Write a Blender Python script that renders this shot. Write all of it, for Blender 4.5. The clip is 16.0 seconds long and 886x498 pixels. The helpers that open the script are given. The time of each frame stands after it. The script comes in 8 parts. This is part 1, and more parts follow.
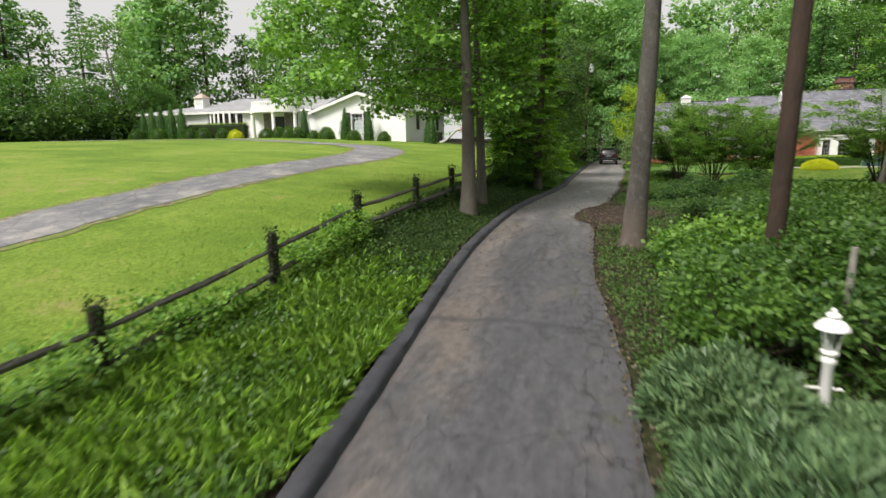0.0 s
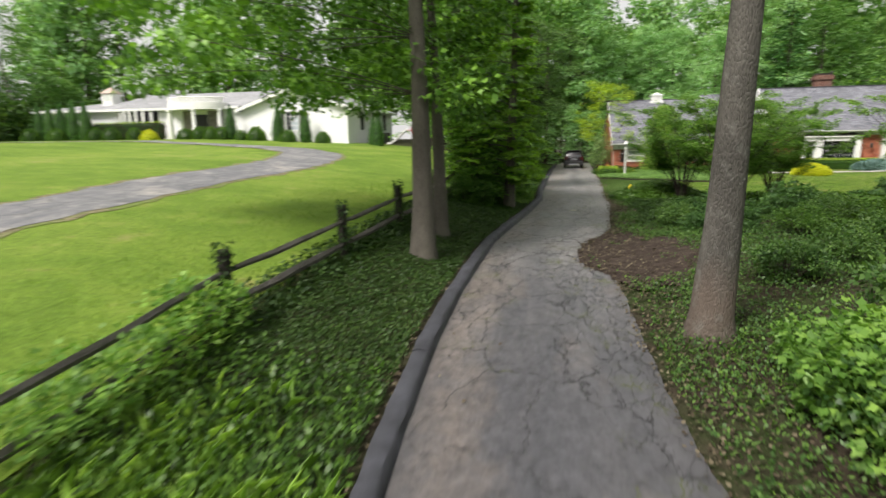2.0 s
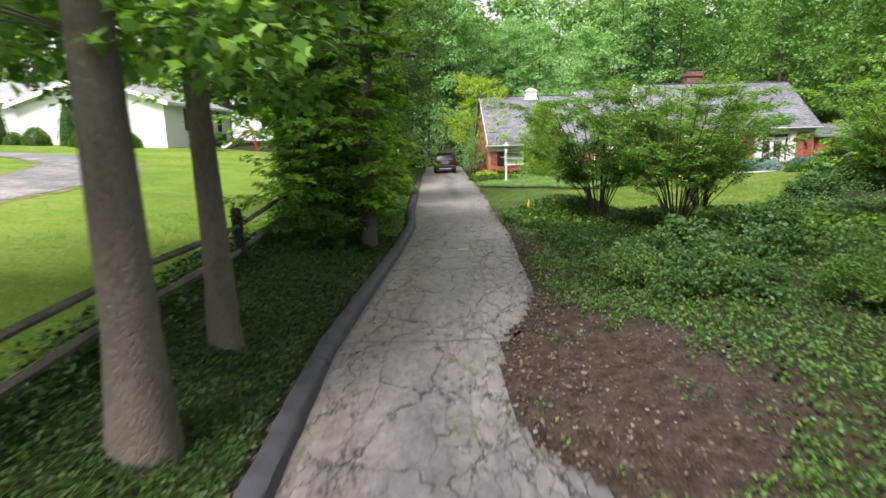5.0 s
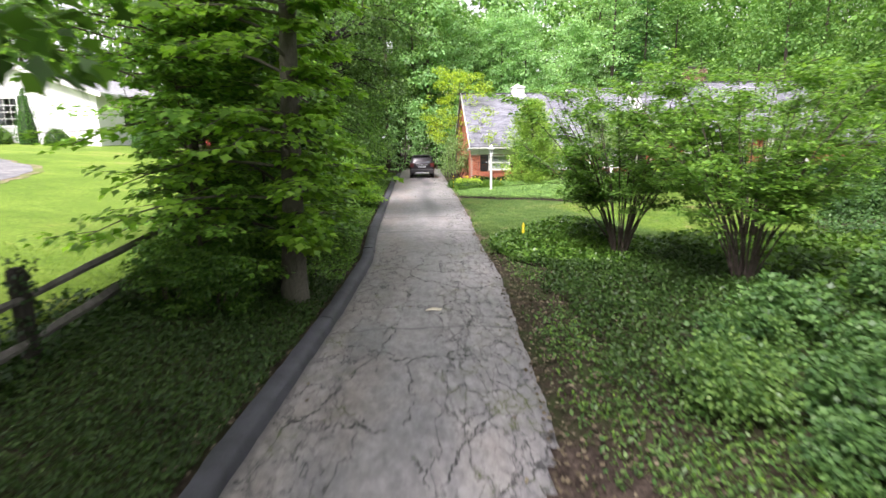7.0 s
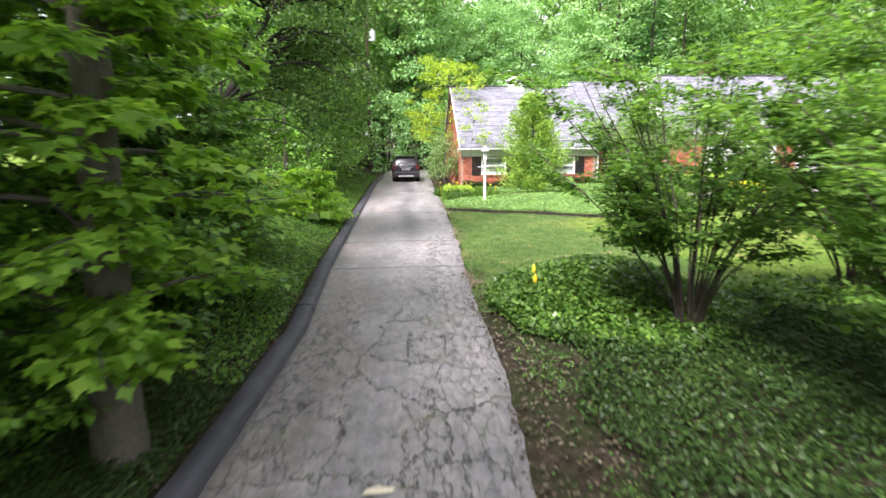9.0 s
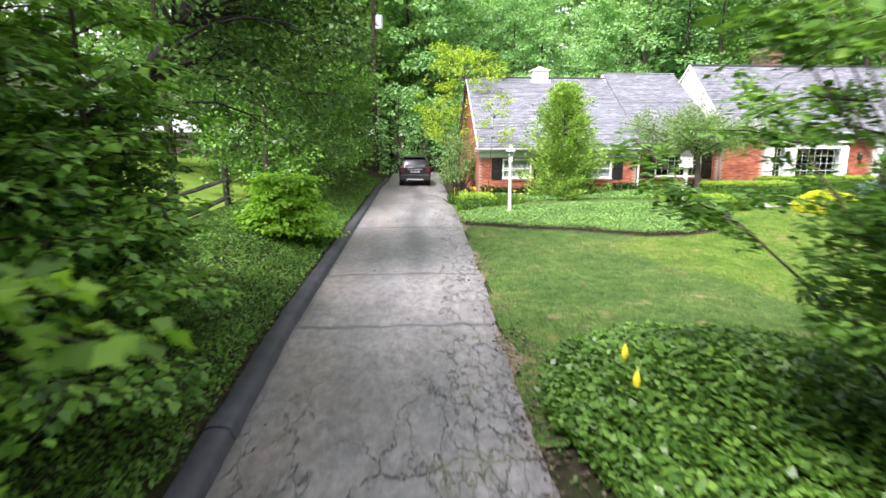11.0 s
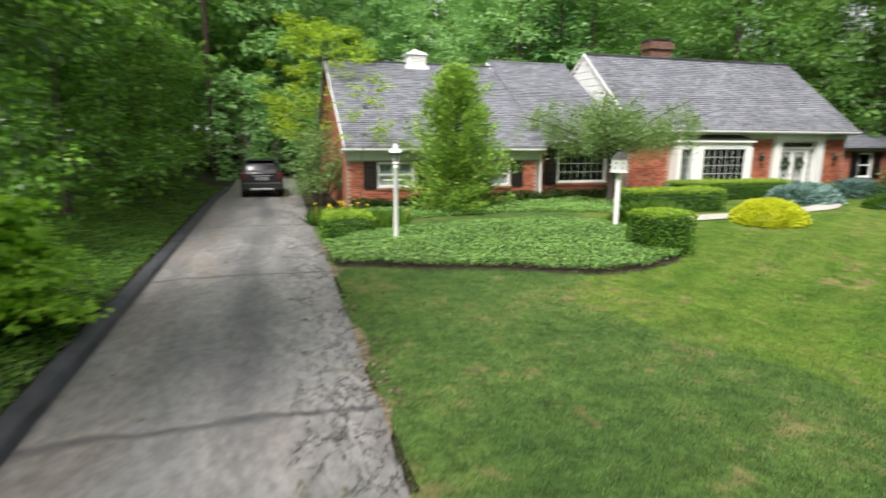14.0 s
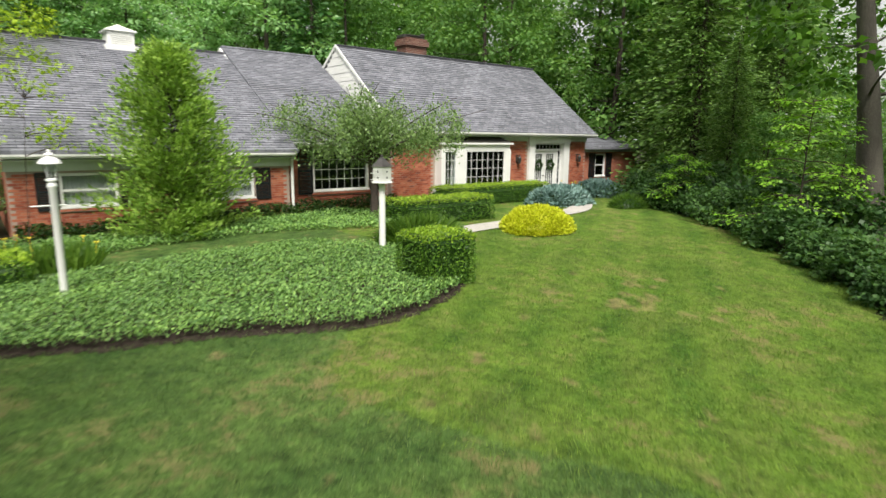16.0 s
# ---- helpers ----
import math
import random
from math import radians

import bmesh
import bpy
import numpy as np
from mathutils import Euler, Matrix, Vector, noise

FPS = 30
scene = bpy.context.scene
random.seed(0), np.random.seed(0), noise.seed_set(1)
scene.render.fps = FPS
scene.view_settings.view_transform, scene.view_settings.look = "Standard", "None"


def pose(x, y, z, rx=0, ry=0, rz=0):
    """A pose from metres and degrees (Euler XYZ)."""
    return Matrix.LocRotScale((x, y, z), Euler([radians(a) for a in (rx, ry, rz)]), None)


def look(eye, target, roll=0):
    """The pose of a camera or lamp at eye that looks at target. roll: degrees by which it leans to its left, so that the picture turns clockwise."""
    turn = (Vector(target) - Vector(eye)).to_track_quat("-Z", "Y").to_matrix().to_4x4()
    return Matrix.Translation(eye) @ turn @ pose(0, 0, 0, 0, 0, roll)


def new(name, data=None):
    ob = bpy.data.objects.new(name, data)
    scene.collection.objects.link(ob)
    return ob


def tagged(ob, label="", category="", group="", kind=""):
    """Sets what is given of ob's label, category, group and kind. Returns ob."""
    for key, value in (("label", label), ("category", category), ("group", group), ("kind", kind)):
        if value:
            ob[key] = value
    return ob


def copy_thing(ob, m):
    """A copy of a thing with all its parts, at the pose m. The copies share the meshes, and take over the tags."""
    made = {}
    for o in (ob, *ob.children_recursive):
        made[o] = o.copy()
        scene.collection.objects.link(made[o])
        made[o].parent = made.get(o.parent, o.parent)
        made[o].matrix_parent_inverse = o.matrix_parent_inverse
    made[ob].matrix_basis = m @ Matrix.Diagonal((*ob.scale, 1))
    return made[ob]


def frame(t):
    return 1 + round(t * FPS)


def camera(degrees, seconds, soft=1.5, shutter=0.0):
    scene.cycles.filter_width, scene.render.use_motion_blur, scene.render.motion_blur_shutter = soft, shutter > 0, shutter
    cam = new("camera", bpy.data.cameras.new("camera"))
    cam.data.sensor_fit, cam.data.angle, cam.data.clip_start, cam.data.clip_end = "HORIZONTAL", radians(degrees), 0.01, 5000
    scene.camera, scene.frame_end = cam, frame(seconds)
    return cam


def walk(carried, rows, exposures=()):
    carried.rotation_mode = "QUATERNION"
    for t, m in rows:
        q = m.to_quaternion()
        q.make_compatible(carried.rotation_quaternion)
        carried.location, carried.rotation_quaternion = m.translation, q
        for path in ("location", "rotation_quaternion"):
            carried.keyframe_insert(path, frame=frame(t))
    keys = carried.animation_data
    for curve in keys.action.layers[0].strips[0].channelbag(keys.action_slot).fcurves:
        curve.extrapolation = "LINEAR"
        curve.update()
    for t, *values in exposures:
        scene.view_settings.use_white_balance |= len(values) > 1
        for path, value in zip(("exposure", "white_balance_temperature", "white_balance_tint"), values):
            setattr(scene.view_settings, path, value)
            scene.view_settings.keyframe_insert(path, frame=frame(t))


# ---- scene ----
cam = camera(75.0, 16.0, soft=1.5, shutter=0.75)
# seconds, x, y, z, yaw, pitch, roll
ROWS = [
    (0.0, 0.081, -0.817, 2.522, 16.48, -10.50, 0.80),
    (0.5, -0.313, 0.707, 2.623, 16.24, -10.53, 0.83),
    (1.0, -0.773, 2.365, 2.641, 15.70, -10.54, 0.83),
    (1.5, -1.221, 4.079, 2.703, 14.51, -10.57, 0.86),
    (2.0, -1.601, 5.654, 2.698, 11.62, -10.59, 0.85),
    (2.5, -1.916, 6.931, 2.686, 5.41, -10.67, 0.79),
    (3.0, -2.096, 7.983, 2.670, 2.73, -10.77, 0.93),
    (3.5, -2.184, 9.215, 2.693, 1.34, -10.79, 1.12),
    (4.0, -2.184, 10.694, 2.762, 0.32, -10.81, 1.37),
    (6.5, -1.648, 17.109, 2.870, -3.22, -10.87, 0.70),
    (7.0, -1.567, 18.363, 2.912, -3.32, -10.92, 0.60),
    (7.5, -1.471, 19.589, 2.931, -3.74, -11.02, 0.53),
    (8.0, -1.351, 20.813, 2.984, -3.90, -11.12, 0.35),
    (8.5, -1.160, 22.036, 3.032, -4.02, -11.18, 0.31),
    (9.0, -0.978, 23.307, 3.020, -4.14, -11.22, 0.19),
    (11.5, -0.785, 29.012, 2.835, -2.91, -11.12, -0.13),
    (12.0, -0.719, 30.135, 2.824, -2.96, -11.10, -0.08),
    (12.5, -0.667, 31.222, 2.796, -3.02, -11.10, -0.10),
    (13.0, -0.604, 32.267, 2.765, -4.84, -11.09, -0.17),
    (13.5, -0.512, 33.249, 2.741, -10.23, -11.06, -0.30),
    (14.0, -0.367, 34.152, 2.704, -16.67, -11.00, -0.42),
    (14.5, -0.075, 34.909, 2.687, -24.06, -10.90, -0.53),
    (15.0, 0.365, 35.563, 2.698, -31.23, -10.85, -0.56),
    (15.5, 0.915, 36.255, 2.723, -37.01, -10.83, -0.67),
    (16.0, 1.589, 37.062, 2.781, -39.37, -10.82, -0.63),
]
walk(cam, [(t, pose(x, y, z, 90 + pitch, roll, yaw)) for t, x, y, z, yaw, pitch, roll in ROWS],
     [(0.0, -0.1, 6500, 13), (2.5, 0.06, 6500, 13), (4.0, 0.24, 6400, 14), (6.5, 0.82, 6250, 23), (9.0, 1.18, 6150, 24), (12.0, 0.68, 6050, 16), (13.5, 0.22, 6250, 12), (16.0, -0.04, 6500, 10)])
# ---- light: a bright overcast sky, with a wide weak sun ----
world = bpy.data.worlds.new("overcast_sky")
scene.world = world
world.use_nodes = True
wn, wl = world.node_tree.nodes, world.node_tree.links
wn.clear()
sky = wn.new("ShaderNodeTexSky")
sky.sky_type, sky.sun_disc = "NISHITA", False
sky.sun_elevation, sky.sun_rotation = radians(52.5), radians(214)
sky.air_density, sky.dust_density, sky.ozone_density = 1.5, 6.0, 1.0
cloud = wn.new("ShaderNodeMixRGB")
cloud.inputs[0].default_value = 0.8
cloud.inputs[2].default_value = (11.0, 11.0, 10.6, 1)
wl.new(sky.outputs[0], cloud.inputs[1])
bg = wn.new("ShaderNodeBackground")
bg.inputs[1].default_value = 0.086
wl.new(cloud.outputs[0], bg.inputs[0])
wout = wn.new("ShaderNodeOutputWorld")
wl.new(bg.outputs[0], wout.inputs[0])
sun = new("sun", bpy.data.lights.new("sun", "SUN"))
sun.data.energy, sun.data.angle, sun.data.color = 5.9, radians(20), (1.0, 0.96, 0.88)
sun.matrix_world = look((0, 0, 60), (26, 38, 0))



# ---- materials ----
def mat_base(name):
    m = bpy.data.materials.new(name)
    m.use_nodes = True
    n, l = m.node_tree.nodes, m.node_tree.links
    n.clear()
    out = n.new("ShaderNodeOutputMaterial")
    return m, n, l, out


def coords(n, l, scale=(1, 1, 1), rot=(0, 0, 0), kind="Object"):
    tc = n.new("ShaderNodeTexCoord")
    mp = n.new("ShaderNodeMapping")
    mp.inputs["Scale"].default_value, mp.inputs["Rotation"].default_value = scale, rot
    l.new(tc.outputs[kind], mp.inputs[0])
    return mp.outputs[0]


def noise_tex(n, l, vec, scale, detail=4, rough=0.6, warp=0.0):
    t = n.new("ShaderNodeTexNoise")
    t.inputs["Scale"].default_value, t.inputs["Detail"].default_value = scale, detail
    t.inputs["Roughness"].default_value, t.inputs["Distortion"].default_value = rough, warp
    l.new(vec, t.inputs["Vector"])
    return t.outputs["Fac"]


def ramp(n, l, fac, stops, smooth=False):
    r = n.new("ShaderNodeValToRGB")
    e = r.color_ramp.elements
    while len(e) < len(stops):
        e.new(0.5)
    for k, (p, c) in enumerate(stops):
        e[k].position = p
        e[k].color = (*c, 1) if len(c) == 3 else c
    if smooth:
        r.color_ramp.interpolation = "EASE"
    l.new(fac, r.inputs[0])
    return r.outputs[0]


def mix(n, l, fac, a, b, mode="MIX"):
    m = n.new("ShaderNodeMixRGB")
    m.blend_type = mode
    for k, v in ((0, fac), (1, a), (2, b)):
        if isinstance(v, (int, float)):
            m.inputs[k].default_value = v if k == 0 else (v, v, v, 1)
        elif isinstance(v, tuple):
            m.inputs[k].default_value = (*v, 1)
        else:
            l.new(v, m.inputs[k])
    return m.outputs[0]


def maths(n, l, op, a, b=0.0):
    m = n.new("ShaderNodeMath")
    m.operation = op
    for k, v in ((0, a), (1, b)):
        if isinstance(v, (int, float)):
            m.inputs[k].default_value = v
        else:
            l.new(v, m.inputs[k])
    return m.outputs[0]


def bump(n, l, height, strength=0.4, dist=0.02):
    b = n.new("ShaderNodeBump")
    b.inputs["Strength"].default_value, b.inputs["Distance"].default_value = strength, dist
    l.new(height, b.inputs["Height"])
    return b.outputs[0]


def principled(n, l, out, colour, rough=0.7, metal=0.0, normal=None, spec=None, coat=0.0):
    p = n.new("ShaderNodeBsdfPrincipled")
    for key, v in (("Base Color", colour), ("Roughness", rough), ("Metallic", metal)):
        if isinstance(v, tuple):
            p.inputs[key].default_value = (*v, 1)
        elif isinstance(v, (int, float)):
            p.inputs[key].default_value = v
        else:
            l.new(v, p.inputs[key])
    if spec is not None:
        p.inputs["Specular IOR Level"].default_value = spec
    if coat:
        p.inputs["Coat Weight"].default_value, p.inputs["Coat Roughness"].default_value = coat, 0.05
    if normal is not None:
        l.new(normal, p.inputs["Normal"])
    l.new(p.outputs[0], out.inputs[0])
    return p


def plain(name, colour, rough=0.6, metal=0.0, vary=0.15, scale=3.0, grain=60.0, bumpy=0.15, coat=0.0):
    """Paint, wood, plastic or metal with dirt at a large scale and grain at a small one."""
    m, n, l, out = mat_base(name)
    v = coords(n, l)
    big = noise_tex(n, l, v, scale, 5, 0.65)
    fine = noise_tex(n, l, v, grain, 3, 0.6)
    lo = tuple(c * (1 - vary) for c in colour)
    hi = tuple(min(1, c * (1 + vary)) for c in colour)
    c = ramp(n, l, big, [(0.3, lo), (0.7, hi)])
    c = mix(n, l, 0.25, c, ramp(n, l, fine, [(0.3, lo), (0.7, hi)]))
    principled(n, l, out, c, rough, metal, bump(n, l, fine, bumpy, 0.004), coat=coat)
    return m


def leaf_mat(name, dark, mid, light, translucent=0.42, rough=0.45, patch=0.5, clumped=0.45):
    """Leaves: each its own tint, with broad patches of tint over the plant; light passes through them."""
    m, n, l, out = mat_base(name)
    geo = n.new("ShaderNodeNewGeometry")
    oi = n.new("ShaderNodeObjectInfo")
    v = coords(n, l)
    big = noise_tex(n, l, v, patch, 3, 0.6)
    r = maths(n, l, "ADD", maths(n, l, "MULTIPLY", geo.outputs["Random Per Island"], 0.55), maths(n, l, "MULTIPLY", big, clumped))
    r = maths(n, l, "SUBTRACT", r, (clumped - 0.45) * 0.5)
    r = maths(n, l, "ADD", r, maths(n, l, "MULTIPLY", maths(n, l, "SUBTRACT", oi.outputs["Random"], 0.5), 0.22))
    c = ramp(n, l, r, [(0.12, dark), (0.5, mid), (0.88, light)])
    c = mix(n, l, 1.0, c, (0.86, 1.0, 0.95), "MULTIPLY")
    p = n.new("ShaderNodeBsdfPrincipled")
    l.new(c, p.inputs["Base Color"])
    p.inputs["Roughness"].default_value = rough
    p.inputs["Specular IOR Level"].default_value = 0.35
    t = n.new("ShaderNodeBsdfTranslucent")
    l.new(mix(n, l, 1.0, c, (1.0, 1.05, 0.55), "MULTIPLY"), t.inputs[0])
    s = n.new("ShaderNodeMixShader")
    s.inputs[0].default_value = translucent
    l.new(p.outputs[0], s.inputs[1])
    l.new(t.outputs[0], s.inputs[2])
    l.new(s.outputs[0], out.inputs[0])
    return m


def bark_mat(name, dark, light, stretch=7.0, foot=None, along=1.3):
    m, n, l, out = mat_base(name)
    v = coords(n, l, (stretch, stretch, along))
    w = n.new("ShaderNodeTexVoronoi")
    w.feature, w.inputs["Scale"].default_value = "DISTANCE_TO_EDGE", 3.0
    l.new(v, w.inputs["Vector"])
    big = noise_tex(n, l, coords(n, l, (1, 1, 0.35)), 1.6, 5, 0.6)
    fine = noise_tex(n, l, v, 4.0, 6, 0.7)
    c = ramp(n, l, fine, [(0.3, dark), (0.7, light)])
    c = mix(n, l, 0.45, c, ramp(n, l, big, [(0.35, dark), (0.65, light)]))
    c = mix(n, l, ramp(n, l, big, [(0.6, (0, 0, 0)), (0.8, (0.35, 0.35, 0.35))]), c, (0.09, 0.12, 0.06))
    if foot:
        sep = n.new("ShaderNodeSeparateXYZ")
        l.new(coords(n, l), sep.inputs[0])
        low = maths(n, l, "ADD", sep.outputs[2], maths(n, l, "MULTIPLY", big, 1.2))
        c = mix(n, l, ramp(n, l, maths(n, l, "MULTIPLY", low, 0.4), [(0.5, (0.6, 0.6, 0.6)), (0.72, (0, 0, 0))]), c, foot)
        spots = noise_tex(n, l, coords(n, l, (1, 1, 0.7)), 6.0, 5, 0.65)
        c = mix(n, l, ramp(n, l, spots, [(0.52, (0, 0, 0)), (0.7, (0.35, 0.35, 0.35))]), c, (0.22, 0.22, 0.2))
    h = maths(n, l, "ADD", ramp(n, l, w.outputs[0], [(0.0, (0, 0, 0)), (0.25, (1, 1, 1))]), fine)
    principled(n, l, out, c, 0.9, 0, bump(n, l, h, 0.8, 0.012), spec=0.2)
    return m


def asphalt_mat():
    m, n, l, out = mat_base("worn_asphalt")
    v = coords(n, l)

    def told(key):
        at = n.new("ShaderNodeAttribute")
        at.attribute_name = key
        return at.outputs["Fac"]

    grit = noise_tex(n, l, v, 160, 3, 0.7)
    blot = noise_tex(n, l, coords(n, l, (1.0, 0.22, 1)), 1.6, 7, 0.68, 0.4)
    fleck = noise_tex(n, l, coords(n, l, (1.0, 0.5, 1)), 9, 6, 0.7)
    c = ramp(n, l, blot, [(0.3, (0.072, 0.072, 0.08)), (0.5, (0.118, 0.115, 0.119)), (0.72, (0.185, 0.174, 0.168))])
    # dark worn sealer in long streaks
    streak = maths(n, l, "ADD", told("sealed"), maths(n, l, "MULTIPLY", maths(n, l, "SUBTRACT", noise_tex(n, l, coords(n, l, (2.2, 0.16, 1)), 1.3, 6, 0.66), 0.5), 1.0))
    c = mix(n, l, ramp(n, l, streak, [(0.15, (0, 0, 0)), (0.85, (0.88, 0.88, 0.88))]), c, (0.05, 0.05, 0.058))
    # sun-bleached stretch
    c = mix(n, l, maths(n, l, "MULTIPLY", told("bleached"), 0.75), c, ramp(n, l, blot, [(0.3, (0.2, 0.195, 0.198)), (0.7, (0.335, 0.315, 0.3))]))
    # brown silt
    silt = maths(n, l, "ADD", noise_tex(n, l, coords(n, l, (1, 0.5, 1)), 0.8, 6, 0.65), maths(n, l, "MULTIPLY", told("silted"), 0.2))
    c = mix(n, l, ramp(n, l, silt, [(0.56, (0, 0, 0)), (0.78, (0.4, 0.4, 0.4))]), c, (0.22, 0.175, 0.14))
    c = mix(n, l, 0.6, c, ramp(n, l, fleck, [(0.3, (0.2, 0.2, 0.2)), (0.7, (0.8, 0.8, 0.8))]), "OVERLAY")
    c = mix(n, l, 0.4, c, ramp(n, l, grit, [(0.3, (0.05, 0.05, 0.05)), (0.7, (0.6, 0.59, 0.58))]), "SOFT_LIGHT")

    def cracks(scale, width, warp, stretch):
        q = coords(n, l, stretch)
        wob = n.new("ShaderNodeTexNoise")
        wob.inputs["Scale"].default_value, wob.inputs["Detail"].default_value = 1.7 * scale, 8
        wob.inputs["Roughness"].default_value = 0.68
        l.new(q, wob.inputs["Vector"])
        add = n.new("ShaderNodeVectorMath")
        add.operation = "MULTIPLY_ADD"
        l.new(wob.outputs["Color"], add.inputs[0])
        add.inputs[1].default_value = (warp, warp, 0)
        l.new(q, add.inputs[2])
        vor = n.new("ShaderNodeTexVoronoi")
        vor.feature, vor.inputs["Scale"].default_value = "DISTANCE_TO_EDGE", scale
        vor.voronoi_dimensions = "2D"
        l.new(add.outputs[0], vor.inputs["Vector"])
        thick = ramp(n, l, noise_tex(n, l, q, 2.6 * scale, 5, 0.7), [(0.32, (0.22, 0.22, 0.22)), (0.72, (1.35, 1.35, 1.35))])
        return ramp(n, l, maths(n, l, "DIVIDE", vor.outputs[0], thick), [(0.0, (1, 1, 1)), (width, (0, 0, 0))])

    large = cracks(0.85, 0.021, 0.9, (1, 0.62, 1))
    middle = cracks(2.3, 0.032, 0.7, (1, 0.36, 1))
    small = cracks(5.0, 0.055, 0.35, (1, 0.4, 1))
    thin = noise_tex(n, l, v, 1.9, 4, 0.6)
    large = mix(n, l, 1.0, large, ramp(n, l, thin, [(0.36, (0.1, 0.1, 0.1)), (0.5, (1, 1, 1))]), "MULTIPLY")
    where = noise_tex(n, l, coords(n, l, (1.0, 0.22, 1)), 0.9, 4, 0.6)
    patchy = maths(n, l, "ADD", maths(n, l, "MULTIPLY", maths(n, l, "SUBTRACT", where, 0.5), 1.6), told("crazed"))
    gate = ramp(n, l, patchy, [(0.42, (0, 0, 0)), (0.62, (1, 1, 1))])
    gate_s = ramp(n, l, patchy, [(0.72, (0, 0, 0)), (0.95, (0.75, 0.75, 0.75))])
    crack = mix(n, l, 1.0, large, told("cracked"), "MULTIPLY")
    crack = mix(n, l, 1.0, crack, mix(n, l, 1.0, middle, gate, "MULTIPLY"), "LIGHTEN")
    crack = mix(n, l, 1.0, crack, mix(n, l, 1.0, small, gate_s, "MULTIPLY"), "LIGHTEN")
    # crossing seams
    sep = n.new("ShaderNodeSeparateXYZ")
    l.new(v, sep.inputs[0])
    wavy = maths(n, l, "ADD", sep.outputs[1], maths(n, l, "MULTIPLY", noise_tex(n, l, v, 0.9, 4, 0.6), 0.7))
    seam = None
    for y, w in ((8.45, 0.09), (21.6, 0.03), (27.2, 0.03), (36.6, 0.05), (39.85, 0.06), (46.0, 0.06), (52.5, 0.05)):
        far = maths(n, l, "ABSOLUTE", maths(n, l, "SUBTRACT", wavy, y))
        k = ramp(n, l, far, [(w * 0.4, (0.8, 0.8, 0.8)), (w * 1.6, (0, 0, 0))])
        seam = k if seam is None else mix(n, l, 1.0, seam, k, "LIGHTEN")
    c = mix(n, l, mix(n, l, 1.0, seam, ramp(n, l, fleck, [(0.3, (0.3, 0.3, 0.3)), (0.6, (1, 1, 1))]), "MULTIPLY"), c, (0.04, 0.039, 0.044))
    wide = ramp(n, l, crack, [(0.1, (0, 0, 0)), (0.6, (0.93, 0.93, 0.93))])
    moss = noise_tex(n, l, v, 1.3, 5, 0.65)
    green = ramp(n, l, maths(n, l, "ADD", moss, maths(n, l, "MULTIPLY", told("crazed"), 0.06)), [(0.6, (0, 0, 0)), (0.68, (1, 1, 1))])
    fill = mix(n, l, green, (0.02, 0.019, 0.021), (0.085, 0.1, 0.025))
    c = mix(n, l, mix(n, l, 1.0, mix(n, l, 1.0, green, told("crazed"), "MULTIPLY"), 0.15, "MULTIPLY"), c, (0.09, 0.1, 0.045))
    c = mix(n, l, wide, c, fill)
    c = mix(n, l, 1.0, c, (0.98, 0.99, 1.01), "MULTIPLY")
    # sealer strip along the kerb and the broken outer edge
    c = mix(n, l, told("edged"), c, (0.066, 0.063, 0.066))
    rough = ramp(n, l, blot, [(0.3, (0.4, 0.4, 0.4)), (0.7, (0.68, 0.68, 0.68))])
    h = maths(n, l, "SUBTRACT", maths(n, l, "ADD", maths(n, l, "MULTIPLY", grit, 0.25), maths(n, l, "MULTIPLY", fleck, 0.3)), crack)
    principled(n, l, out, c, rough, 0, bump(n, l, h, 0.6, 0.012), spec=0.5)
    return m


